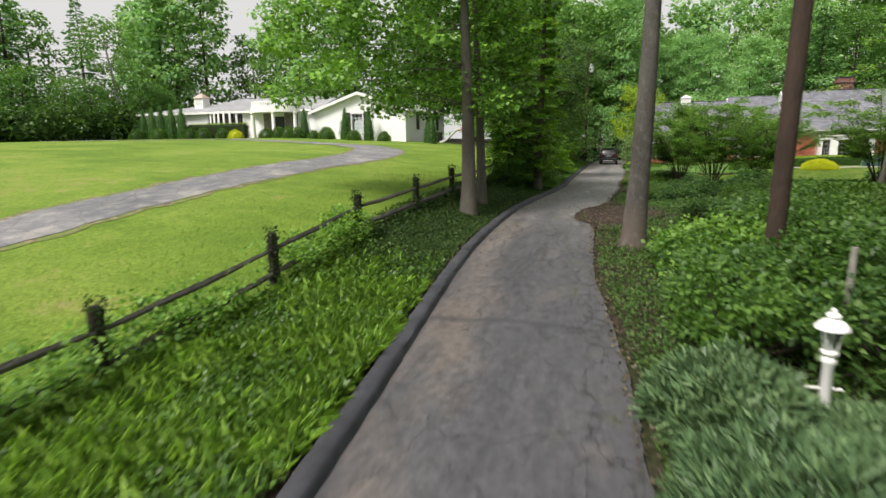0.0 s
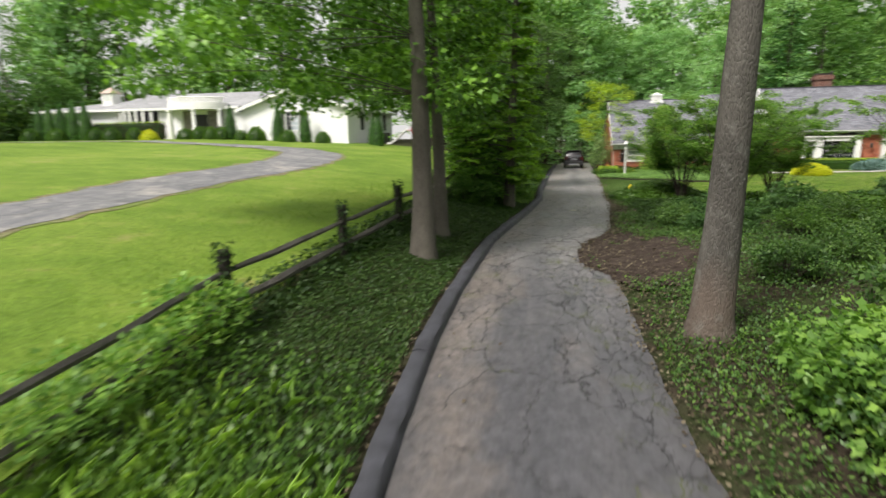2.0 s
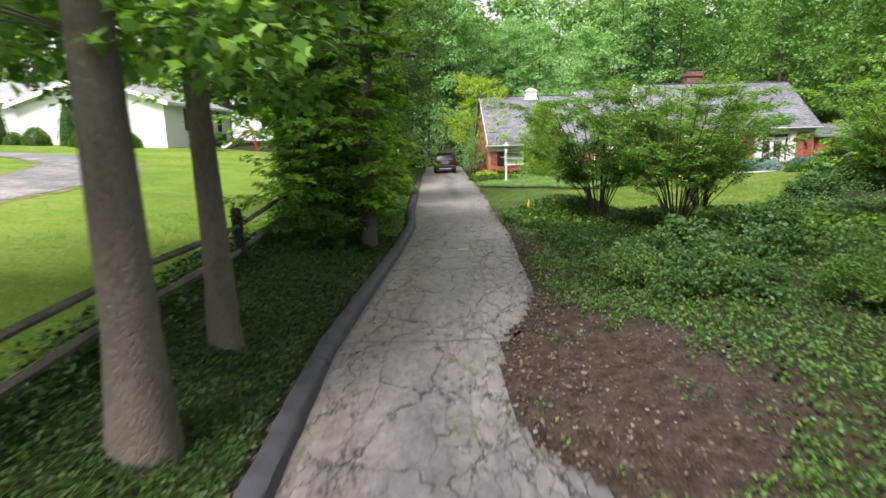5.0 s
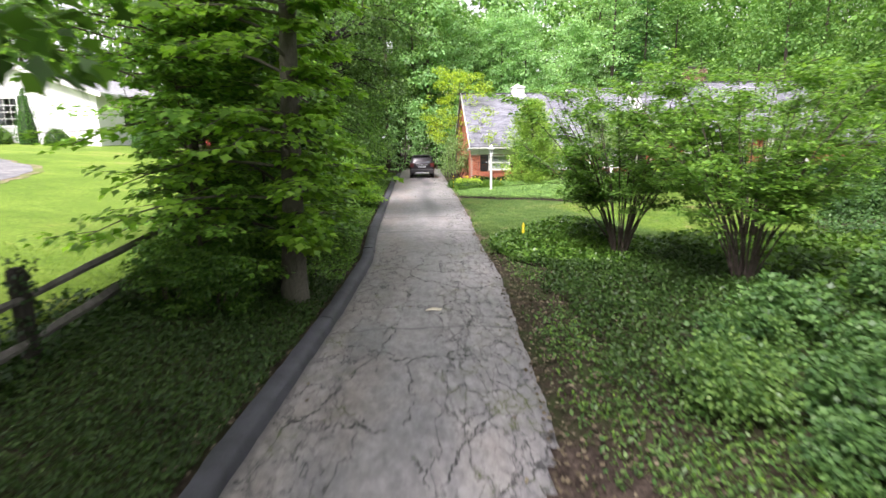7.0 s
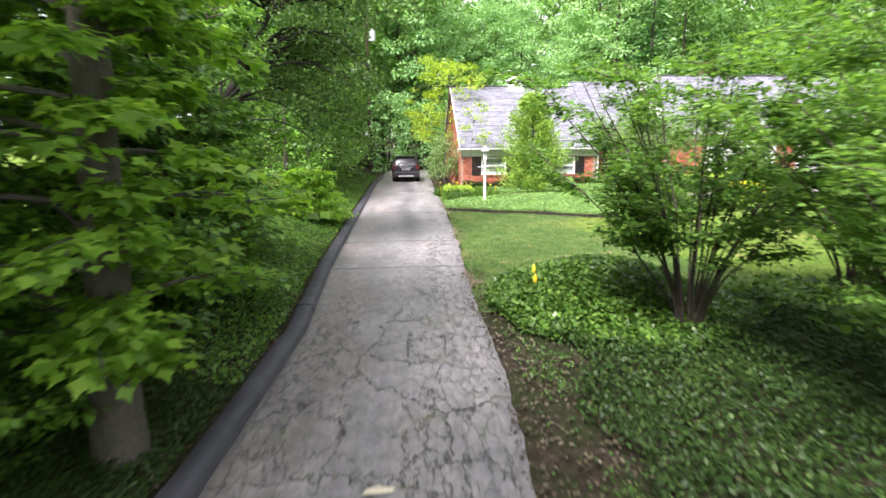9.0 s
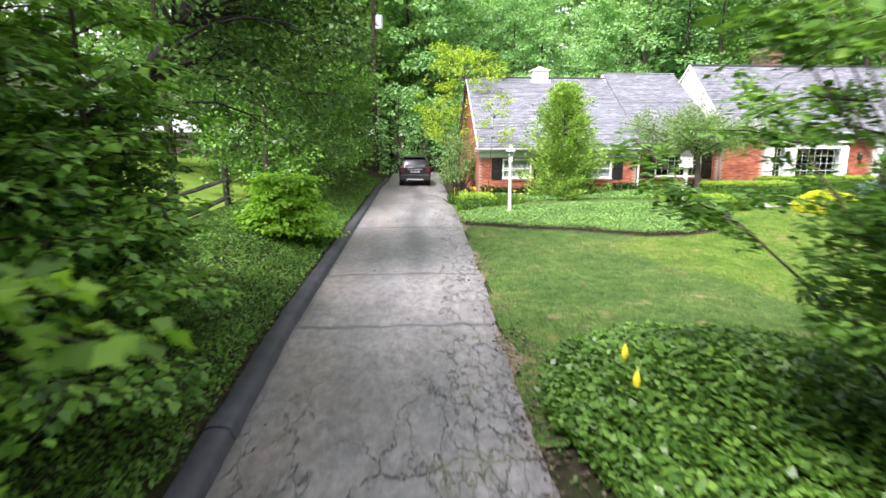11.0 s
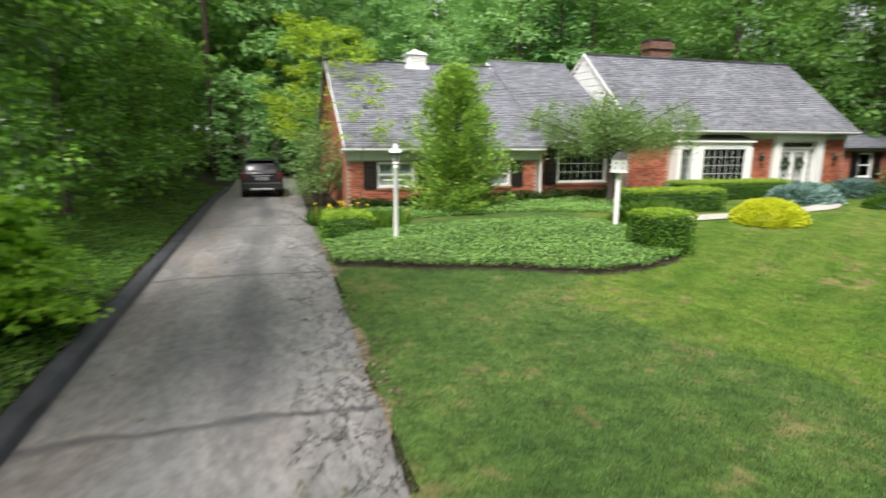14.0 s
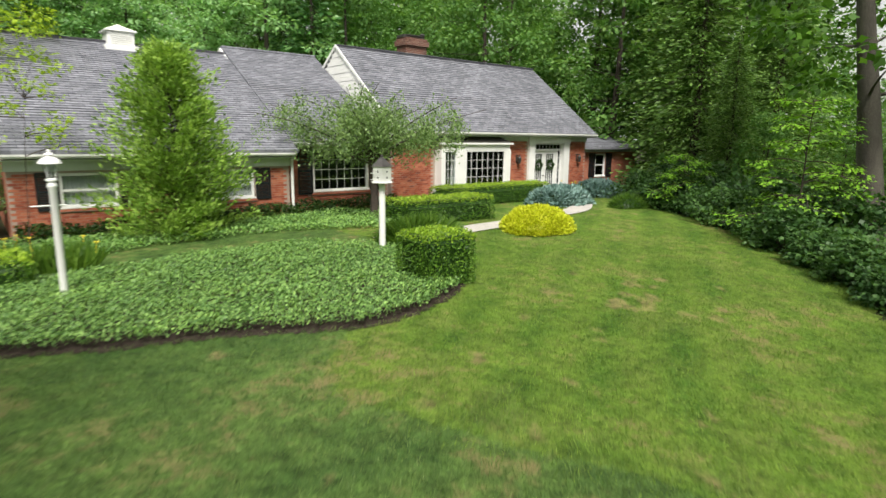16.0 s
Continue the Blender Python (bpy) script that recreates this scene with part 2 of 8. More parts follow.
def lawn_mat(name, dark, mid, light, straw, dry=0.66, scale=1.0, mown=0.0, other=None):
    m, n, l, out = mat_base(name)
    v = coords(n, l)
    big = noise_tex(n, l, v, 0.35 * scale, 5, 0.6)
    med = noise_tex(n, l, v, 2.2 * scale, 5, 0.7)
    fine = noise_tex(n, l, v, 45, 4, 0.7)
    c = ramp(n, l, big, [(0.38, dark), (0.5, mid), (0.62, light)])
    c = mix(n, l, 0.4, c, ramp(n, l, med, [(0.3, dark), (0.7, light)]))
    pale = light
    # other: greens of the sunny part, its light put into the colour
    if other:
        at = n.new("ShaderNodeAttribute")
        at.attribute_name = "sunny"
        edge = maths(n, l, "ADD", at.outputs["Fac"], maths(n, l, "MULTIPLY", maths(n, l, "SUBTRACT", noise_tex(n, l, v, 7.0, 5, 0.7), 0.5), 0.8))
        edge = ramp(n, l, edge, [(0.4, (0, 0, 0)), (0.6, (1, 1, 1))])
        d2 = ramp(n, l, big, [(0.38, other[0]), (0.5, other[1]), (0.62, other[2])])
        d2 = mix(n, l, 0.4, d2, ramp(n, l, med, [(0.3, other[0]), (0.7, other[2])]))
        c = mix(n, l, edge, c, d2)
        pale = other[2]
    c = mix(n, l, 0.5, c, ramp(n, l, fine, [(0.3, (0.1, 0.1, 0.1)), (0.7, (0.9, 0.9, 0.9))]), "OVERLAY")
    tuft = noise_tex(n, l, v, 13, 5, 0.75)
    c = mix(n, l, 0.55, c, ramp(n, l, tuft, [(0.32, (0.15, 0.15, 0.15)), (0.68, (0.85, 0.85, 0.85))]), "OVERLAY")
    if mown:
        wave = n.new("ShaderNodeTexWave")
        wave.inputs["Scale"].default_value, wave.inputs["Distortion"].default_value, wave.inputs["Detail"].default_value = 0.3, 3.0, 4
        l.new(coords(n, l, (1, 1, 1), (0, 0, radians(57))), wave.inputs["Vector"])
        share = maths(n, l, "MULTIPLY", wave.outputs["Fac"], mown)
        haze = ramp(n, l, noise_tex(n, l, v, 0.8, 6, 0.7), [(0.48, (0, 0, 0)), (0.72, (0.3, 0.3, 0.3))])
        if other:
            share = maths(n, l, "MULTIPLY", share, edge)
            haze = mix(n, l, 1.0, haze, edge, "MULTIPLY")
        c = mix(n, l, share, c, pale)
        c = mix(n, l, haze, c, straw)
    if other:
        bare = n.new("ShaderNodeAttribute")
        bare.attribute_name = "worn"
        spot = maths(n, l, "ADD", bare.outputs["Fac"], maths(n, l, "MULTIPLY", maths(n, l, "SUBTRACT", tuft, 0.5), 1.2))
        c = mix(n, l, ramp(n, l, spot, [(0.35, (0, 0, 0)), (1.1, (0.7, 0.7, 0.7))]), c, straw)
        clump = noise_tex(n, l, v, 4.2, 6, 0.75)
        c = mix(n, l, 0.75, c, ramp(n, l, clump, [(0.36, (0.22, 0.22, 0.22)), (0.5, (0.5, 0.5, 0.5)), (0.64, (0.74, 0.74, 0.7))]), "OVERLAY")
    d = maths(n, l, "MULTIPLY", maths(n, l, "ADD", big, med), 0.5)
    c = mix(n, l, ramp(n, l, d, [(dry - 0.06, (0, 0, 0)), (dry + 0.02, (0.75, 0.75, 0.75))]), c, straw)
    principled(n, l, out, c, 0.85, 0, bump(n, l, fine, 0.8, 0.03), spec=0.15)
    return m


def soil_mat(name, dark, light, green=None):
    m, n, l, out = mat_base(name)
    v = coords(n, l)
    a = noise_tex(n, l, v, 1.3, 6, 0.65)
    b = noise_tex(n, l, v, 28, 5, 0.7)
    c = ramp(n, l, b, [(0.3, dark), (0.72, light)])
    c = mix(n, l, 1.0, c, ramp(n, l, noise_tex(n, l, v, 4.5, 6, 0.75), [(0.36, (0.45, 0.43, 0.42)), (0.64, (1.35, 1.35, 1.35))]), "MULTIPLY")
    if green:
        c = mix(n, l, ramp(n, l, a, [(0.42, (0, 0, 0)), (0.6, (0.8, 0.8, 0.8))]), c, green)
    principled(n, l, out, c, 0.95, 0, bump(n, l, b, 0.9, 0.03), spec=0.1)
    return m


def brick_mat(name="red_brick", a=(0.36, 0.105, 0.062), b=(0.47, 0.165, 0.095)):
    m, n, l, out = mat_base(name)
    tc = n.new("ShaderNodeTexCoord")
    sep = n.new("ShaderNodeSeparateXYZ")
    l.new(tc.outputs["Object"], sep.inputs[0])
    comb = n.new("ShaderNodeCombineXYZ")
    l.new(maths(n, l, "ADD", sep.outputs[0], sep.outputs[1]), comb.inputs[0])
    l.new(sep.outputs[2], comb.inputs[1])
    br = n.new("ShaderNodeTexBrick")
    br.inputs["Scale"].default_value = 1.0
    br.inputs["Brick Width"].default_value, br.inputs["Row Height"].default_value = 0.213, 0.0755
    br.inputs["Mortar Size"].default_value, br.inputs["Mortar Smooth"].default_value = 0.006, 0.2
    br.inputs["Color1"].default_value = (*a, 1)
    br.inputs["Color2"].default_value = (*b, 1)
    br.inputs["Mortar"].default_value = (0.36, 0.27, 0.22, 1)
    l.new(comb.outputs[0], br.inputs["Vector"])
    big = noise_tex(n, l, tc.outputs["Object"], 0.9, 5, 0.6)
    fine = noise_tex(n, l, tc.outputs["Object"], 40, 3, 0.6)
    c = mix(n, l, 0.5, br.outputs["Color"], ramp(n, l, big, [(0.3, (0.3, 0.3, 0.3)), (0.7, (0.68, 0.66, 0.64))]), "OVERLAY")
    c = mix(n, l, 0.3, c, ramp(n, l, fine, [(0.3, (0.3, 0.3, 0.3)), (0.7, (0.7, 0.7, 0.7))]), "OVERLAY")
    h = maths(n, l, "SUBTRACT", maths(n, l, "MULTIPLY", fine, 0.3), br.outputs["Fac"])
    principled(n, l, out, c, 0.85, 0, bump(n, l, h, 0.6, 0.008), spec=0.25)
    return m


def shingle_mat(name, a, b, gap):
    """Asphalt shingles in courses; the courses themselves are stepped in the mesh."""
    m, n, l, out = mat_base(name)
    tc = n.new("ShaderNodeTexCoord")
    sep = n.new("ShaderNodeSeparateXYZ")
    l.new(tc.outputs["Object"], sep.inputs[0])
    comb = n.new("ShaderNodeCombineXYZ")
    l.new(sep.outputs[0], comb.inputs[0])
    l.new(maths(n, l, "MULTIPLY", sep.outputs[1], 1.2), comb.inputs[1])
    br = n.new("ShaderNodeTexBrick")
    br.inputs["Scale"].default_value = 1.0
    br.inputs["Brick Width"].default_value, br.inputs["Row Height"].default_value = 0.31, 0.15
    br.inputs["Mortar Size"].default_value, br.inputs["Bias"].default_value = 0.008, 0.0
    br.inputs["Color1"].default_value, br.inputs["Color2"].default_value, br.inputs["Mortar"].default_value = (*a, 1), (*b, 1), (*gap, 1)
    l.new(comb.outputs[0], br.inputs["Vector"])
    big = noise_tex(n, l, tc.outputs["Object"], 0.5, 5, 0.6)
    fine = noise_tex(n, l, tc.outputs["Object"], 60, 3, 0.6)
    streak = noise_tex(n, l, coords(n, l, (0.5, 5.5, 5.5)), 1.6, 3, 0.6)
    c = mix(n, l, 0.45, br.outputs["Color"], ramp(n, l, big, [(0.3, (0.32, 0.32, 0.33)), (0.7, (0.66, 0.66, 0.66))]), "OVERLAY")
    c = mix(n, l, 0.5, c, ramp(n, l, streak, [(0.3, (0.3, 0.3, 0.3)), (0.7, (0.7, 0.7, 0.7))]), "OVERLAY")
    c = mix(n, l, 0.35, c, ramp(n, l, fine, [(0.3, (0.3, 0.3, 0.3)), (0.7, (0.7, 0.7, 0.7))]), "OVERLAY")
    h = maths(n, l, "SUBTRACT", maths(n, l, "MULTIPLY", fine, 0.3), br.outputs["Fac"])
    principled(n, l, out, c, 0.88, 0, bump(n, l, h, 0.5, 0.008), spec=0.25)
    return m


def glass_mat(name="window_glass", tint=(0.9, 0.95, 0.95)):
    m, n, l, out = mat_base(name)
    tr = n.new("ShaderNodeBsdfTransparent")
    tr.inputs[0].default_value = (*tint, 1)
    gl = n.new("ShaderNodeBsdfGlossy")
    gl.inputs["Roughness"].default_value = 0.03
    fr = n.new("ShaderNodeFresnel")
    fr.inputs[0].default_value = 1.5
    s = n.new("ShaderNodeMixShader")
    l.new(maths(n, l, "MULTIPLY", fr.outputs[0], 1.6), s.inputs[0])
    l.new(tr.outputs[0], s.inputs[1])
    l.new(gl.outputs[0], s.inputs[2])
    l.new(s.outputs[0], out.inputs[0])
    return m


def old_drive_mat():
    m, n, l, out = mat_base("patchy_old_drive")
    v = coords(n, l)
    big = noise_tex(n, l, v, 0.45, 6, 0.68, 0.5)
    med = noise_tex(n, l, coords(n, l, (1.6, 0.7, 1)), 1.7, 6, 0.7)
    fine = noise_tex(n, l, v, 30, 4, 0.7)
    c = ramp(n, l, big, [(0.40, (0.115, 0.118, 0.13)), (0.56, (0.18, 0.18, 0.19)), (0.68, (0.40, 0.37, 0.33))])
    c = mix(n, l, 0.5, c, ramp(n, l, med, [(0.36, (0.1, 0.103, 0.115)), (0.55, (0.2, 0.2, 0.2)), (0.7, (0.42, 0.39, 0.35))]))
    c = mix(n, l, 0.4, c, ramp(n, l, fine, [(0.3, (0.2, 0.2, 0.2)), (0.7, (0.8, 0.8, 0.8))]), "OVERLAY")
    vor = n.new("ShaderNodeTexVoronoi")
    vor.feature, vor.inputs["Scale"].default_value = "DISTANCE_TO_EDGE", 0.8
    l.new(v, vor.inputs["Vector"])
    c = mix(n, l, ramp(n, l, vor.outputs[0], [(0.0, (0.55, 0.55, 0.55)), (0.02, (0, 0, 0))]), c, (0.06, 0.062, 0.055))
    principled(n, l, out, c, 0.8, 0, bump(n, l, fine, 0.5, 0.02), spec=0.3)
    return m


ASPHALT = asphalt_mat()
KERB = plain("dark_sealed_kerb", (0.036, 0.037, 0.046), 0.7, 0, 0.6, 2.2, 45, 1.0)
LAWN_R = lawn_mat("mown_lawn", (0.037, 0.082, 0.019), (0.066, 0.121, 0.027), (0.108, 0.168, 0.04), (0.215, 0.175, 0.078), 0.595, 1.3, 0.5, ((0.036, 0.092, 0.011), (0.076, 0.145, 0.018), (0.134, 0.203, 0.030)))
LAWN_L = lawn_mat("bright_lawn", (0.08, 0.15, 0.016), (0.128, 0.21, 0.026), (0.19, 0.265, 0.042), (0.25, 0.22, 0.09), 0.63, 0.7)
SOIL = soil_mat("woodland_soil", (0.018, 0.015, 0.011), (0.075, 0.06, 0.042), (0.03, 0.045, 0.014))
OLD_DRIVE = old_drive_mat()
MULCH = soil_mat("bare_brown_soil", (0.019, 0.015, 0.013), (0.082, 0.062, 0.05))
LITTER = soil_mat("dry_leaf_litter", (0.10, 0.075, 0.05), (0.34, 0.27, 0.2))
SHOULDER = soil_mat("dry_pale_soil", (0.12, 0.105, 0.06), (0.34, 0.30, 0.2), (0.13, 0.19, 0.04))
CONCRETE = plain("concrete", (0.45, 0.42, 0.39), 0.85, 0, 0.15, 2, 60, 0.3)
BRICK = brick_mat()
MORTAR = plain("pale_mortar", (0.36, 0.28, 0.23), 0.9, 0, 0.15, 2, 60, 0.4)
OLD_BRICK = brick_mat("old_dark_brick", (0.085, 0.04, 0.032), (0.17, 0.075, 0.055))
SHINGLE = shingle_mat("grey_shingles", (0.15, 0.154, 0.178), (0.25, 0.256, 0.287), (0.06, 0.06, 0.07))
SHINGLE_W = shingle_mat("pale_grey_shingles", (0.26, 0.27, 0.28), (0.34, 0.34, 0.35), (0.14, 0.14, 0.15))
WHITE = plain("white_paint", (0.8, 0.8, 0.78), 0.5, 0, 0.06, 2, 40, 0.1)
FASCIA = plain("pale_grey_green_paint", (0.60, 0.64, 0.58), 0.55, 0, 0.08, 2, 40, 0.1)
WHITE_BRICK = plain("white_painted_masonry", (0.82, 0.83, 0.83), 0.7, 0, 0.05, 1.5, 25, 0.4)
BLACK = plain("black_paint", (0.012, 0.012, 0.014), 0.45, 0, 0.3, 3, 60, 0.15)
METAL = plain("dark_weathered_metal", (0.09, 0.085, 0.08), 0.5, 0.7, 0.3, 6, 80, 0.2)
GLASS = glass_mat()
CURTAIN = plain("pale_curtain", (0.55, 0.55, 0.52), 0.9, 0, 0.15, 5, 30, 0.2)
# near-black colour that stands in for the dimness of unlit rooms
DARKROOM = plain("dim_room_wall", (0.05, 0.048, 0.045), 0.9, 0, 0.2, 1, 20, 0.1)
POSTWOOD = bark_mat("dark_mossy_post_wood", (0.010, 0.009, 0.008), (0.05, 0.045, 0.037), 10.0)
FENCEWOOD = bark_mat("weathered_fence_wood", (0.05, 0.046, 0.042), (0.24, 0.22, 0.2), 12.0)
BARK = bark_mat("grey_brown_bark", (0.058, 0.052, 0.045), (0.178, 0.161, 0.136), 13.0, along=3.0)
OAK_BARK = bark_mat("mottled_oak_bark", (0.036, 0.034, 0.031), (0.145, 0.135, 0.119), 12.0, (0.125, 0.092, 0.073), along=3.6)
BARK_D = bark_mat("dark_bark", (0.03, 0.025, 0.022), (0.12, 0.095, 0.08))
BARK_BLACK = bark_mat("near_black_bark", (0.008, 0.007, 0.006), (0.045, 0.039, 0.034))
PALE_BARK = bark_mat("pale_bare_bark", (0.16, 0.15, 0.135), (0.36, 0.34, 0.31), 10.0)
POLE = bark_mat("creosoted_pole", (0.03, 0.022, 0.018), (0.085, 0.058, 0.045), 16.0)
LEAF_MAPLE = leaf_mat("maple_leaf", (0.040, 0.086, 0.013), (0.135, 0.263, 0.038), (0.341, 0.536, 0.079), 0.34)
LEAF_LIME = leaf_mat("lime_green_leaf", (0.22, 0.3, 0.018), (0.38, 0.48, 0.03), (0.54, 0.62, 0.055), 0.45)
LEAF_FRESH = leaf_mat("fresh_green_leaf", (0.099, 0.218, 0.018), (0.199, 0.372, 0.029), (0.358, 0.556, 0.053), 0.4, patch=0.9)
LEAF_BRIGHT = leaf_mat("bright_bush_leaf", (0.18, 0.32, 0.026), (0.34, 0.53, 0.048), (0.54, 0.73, 0.09), 0.55, patch=0.9)
LEAF_VERGE = leaf_mat("verge_weed_leaf", (0.030, 0.072, 0.017), (0.090, 0.163, 0.038), (0.19, 0.275, 0.066), 0.4, patch=0.8)
LEAF_WOOD = leaf_mat("woodland_leaf", (0.085, 0.185, 0.046), (0.152, 0.275, 0.065), (0.25, 0.365, 0.095), 0.42, 0.6, patch=0.25)
# leaf green paled and blued to carry the haze over the woods
LEAF_HAZE = leaf_mat("hazy_woodland_leaf", (0.23, 0.39, 0.165), (0.335, 0.505, 0.215), (0.45, 0.59, 0.26), 0.45, 0.6, patch=0.25)
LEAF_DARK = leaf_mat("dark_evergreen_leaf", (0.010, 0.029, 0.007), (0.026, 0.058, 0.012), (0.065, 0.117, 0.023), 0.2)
LEAF_PINE = leaf_mat("conifer_needles", (0.049, 0.133, 0.041), (0.128, 0.261, 0.070), (0.274, 0.460, 0.143), 0.2)
LEAF_HEMLOCK = leaf_mat("hemlock_sprays", (0.065, 0.125, 0.028), (0.175, 0.28, 0.065), (0.35, 0.47, 0.12), 0.35, patch=0.4)
# lit copy of the maple leaf, brightened in colour; shaded maples use the darker one
LEAF_MAPLE_LIT = leaf_mat("lit_maple_leaf", (0.10, 0.185, 0.022), (0.27, 0.44, 0.05), (0.5, 0.68, 0.1), 0.58, patch=0.8)
LEAF_MOUND = leaf_mat("glossy_ivy_leaf", (0.045, 0.1, 0.014), (0.125, 0.225, 0.034), (0.29, 0.41, 0.075), 0.3, 0.35, 1.2)
LEAF_SPRUCE = leaf_mat("young_conifer_needles", (0.055, 0.105, 0.02), (0.215, 0.33, 0.052), (0.46, 0.58, 0.115), 0.3, patch=1.3)
# ivy green darkened to carry the shade of the canopy overhead
LEAF_IVY_SHADED = leaf_mat("shade_dark_ivy_leaf", (0.014, 0.035, 0.006), (0.033, 0.069, 0.010), (0.072, 0.114, 0.019), 0.25, 0.55, patch=0.9)
LEAF_WEED = leaf_mat("weed_leaf", (0.034, 0.077, 0.008), (0.091, 0.169, 0.022), (0.183, 0.277, 0.036), 0.35, patch=0.9)
LEAF_PACHY = leaf_mat("ground_cover_leaf", (0.049, 0.104, 0.025), (0.206, 0.335, 0.097), (0.494, 0.660, 0.183), 0.3, patch=0.7)
LEAF_BOX = leaf_mat("clipped_box_leaf", (0.024, 0.062, 0.010), (0.09, 0.18, 0.022), (0.26, 0.40, 0.045), 0.25, patch=1.2)
LEAF_TIPS = leaf_mat("fresh_box_shoots", (0.17, 0.27, 0.025), (0.36, 0.48, 0.04), (0.62, 0.7, 0.08), 0.3, patch=1.2)
# weed green darkened and blued for shade on the verge and at the wood's edge
LEAF_LUSH = leaf_mat("shaded_weed_leaf", (0.024, 0.06, 0.018), (0.072, 0.142, 0.04), (0.165, 0.265, 0.075), 0.4, patch=0.8)
LEAF_JUNIPER = leaf_mat("juniper_sprays", (0.050, 0.090, 0.040), (0.120, 0.182, 0.085), (0.24, 0.31, 0.145), 0.2)
LEAF_BLUE = leaf_mat("blue_spruce_needles", (0.078, 0.130, 0.124), (0.169, 0.247, 0.234), (0.312, 0.403, 0.390), 0.15)
LEAF_GOLD = leaf_mat("golden_foliage", (0.370, 0.343, 0.016), (0.634, 0.568, 0.026), (0.850, 0.792, 0.066), 0.3, patch=2.0)
LEAF_WILLOW = leaf_mat("fine_grey_green_leaf", (0.10, 0.15, 0.055), (0.21, 0.29, 0.10), (0.40, 0.49, 0.18), 0.35, patch=0.9)
LEAF_ARCH = leaf_mat("arching_shrub_leaf", (0.06, 0.125, 0.022), (0.165, 0.29, 0.052), (0.34, 0.48, 0.095), 0.48, patch=0.7)
LEAF_RED = leaf_mat("dark_red_leaf", (0.03, 0.012, 0.01), (0.07, 0.03, 0.022), (0.13, 0.06, 0.04), 0.25)
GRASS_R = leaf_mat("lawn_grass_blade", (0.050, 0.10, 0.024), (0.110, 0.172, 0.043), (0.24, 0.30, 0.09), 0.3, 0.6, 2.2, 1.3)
# blades of the sunny part, yellowed and lightened to look sunlit
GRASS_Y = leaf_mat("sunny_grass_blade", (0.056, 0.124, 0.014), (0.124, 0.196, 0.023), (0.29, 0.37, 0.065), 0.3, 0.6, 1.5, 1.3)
GRASS_V = leaf_mat("tall_verge_grass", (0.085, 0.16, 0.022), (0.215, 0.35, 0.05), (0.43, 0.57, 0.12), 0.4, 0.5, 0.8)
LEAF_SHRUB = leaf_mat("fine_shrub_leaf", (0.030, 0.072, 0.014), (0.095, 0.180, 0.034), (0.211, 0.322, 0.060), 0.45, patch=0.8)
GRASS_L = leaf_mat("bright_grass_blade", (0.121, 0.193, 0.025), (0.204, 0.285, 0.036), (0.297, 0.360, 0.056), 0.35, 0.6, 0.5)
DRYLEAF = leaf_mat("fallen_dry_leaf", (0.05, 0.032, 0.02), (0.125, 0.085, 0.056), (0.27, 0.205, 0.145), 0.1, 0.8)
YELLOW = plain("yellow_petals", (0.85, 0.66, 0.03), 0.6, 0, 0.15, 8, 40, 0.1)


# ---- mesh helpers ----
def smoothstep(a, b, x):
    t = np.clip((np.asarray(x, float) - a) / (b - a), 0, 1)
    return t * t * (3 - 2 * t)


def ripple(x, y, s=1.0):
    """A smooth uneven field of about -1 to 1."""
    return (np.sin(1.3 * s * x + 0.7 * s * y + 1.1) + np.sin(-0.8 * s * x + 1.7 * s * y + 2.3) + np.sin(2.3 * s * x - 1.1 * s * y + 0.4) * 0.6 + np.sin(3.7 * s * x + 3.1 * s * y) * 0.4) / 3.0


def new_mesh(name, verts, faces, material, parent=None, label="", smooth=False):
    me = bpy.data.meshes.new(name)
    me.from_pydata([tuple(map(float, v)) for v in verts], [], [tuple(map(int, f)) for f in faces])
    me.materials.append(material)
    if smooth:
        me.polygons.foreach_set("use_smooth", [True] * len(me.polygons))
        me.set_sharp_from_angle(angle=radians(38))
    ob = new(name, me)
    if parent:
        ob.parent = parent
    if label:
        ob["label"] = label
    return ob


def np_mesh(name, verts, per, material, parent=None, label=""):
    """Many equal polygons of `per` corners, each an island of its own."""
    verts = np.ascontiguousarray(verts, np.float32).reshape(-1, 3)
    nv = len(verts)
    nf = nv // per
    me = bpy.data.meshes.new(name)
    me.vertices.add(nv)
    me.vertices.foreach_set("co", verts.ravel())
    me.loops.add(nv)
    me.loops.foreach_set("vertex_index", np.arange(nv, dtype=np.int32))
    me.polygons.add(nf)
    me.polygons.foreach_set("loop_start", np.arange(nf, dtype=np.int32) * per)
    me.polygons.foreach_set("loop_total", np.full(nf, per, np.int32))
    me.update(calc_edges=True)
    me.materials.append(material)
    ob = new(name, me)
    if parent:
        ob.parent = parent
    if label:
        ob["label"] = label
    return ob


NEEDLE = np.array([(0, 0.02, 0), (0.55, 0.085, 0.03), (1, 0, -0.03), (0.55, -0.085, 0.03)])
KITE = np.array([(0, 0, 0), (0.45, 0.3, 0.07), (1, 0, -0.03), (0.45, -0.3, 0.07)])
BROAD = np.array([(0, 0, 0), (0.35, 0.4, 0.06), (1, 0, -0.06), (0.35, -0.4, 0.06)])
MAPLE = np.array([(0, 0, 0), (0.45, 0.5, 0.05), (0.62, 0.2, 0.0), (1, 0, -0.08), (0.62, -0.2, 0.0), (0.45, -0.5, 0.05)])
BLADE = np.array([(0, 0.07, 0), (0.0, -0.07, 0), (1, 0.02, -0.12)])
ARCH = np.array([(0, 0.02, 0), (0, -0.02, 0), (0.55, -0.025, 0.12), (1, 0, -0.14), (0.55, 0.025, 0.12)])
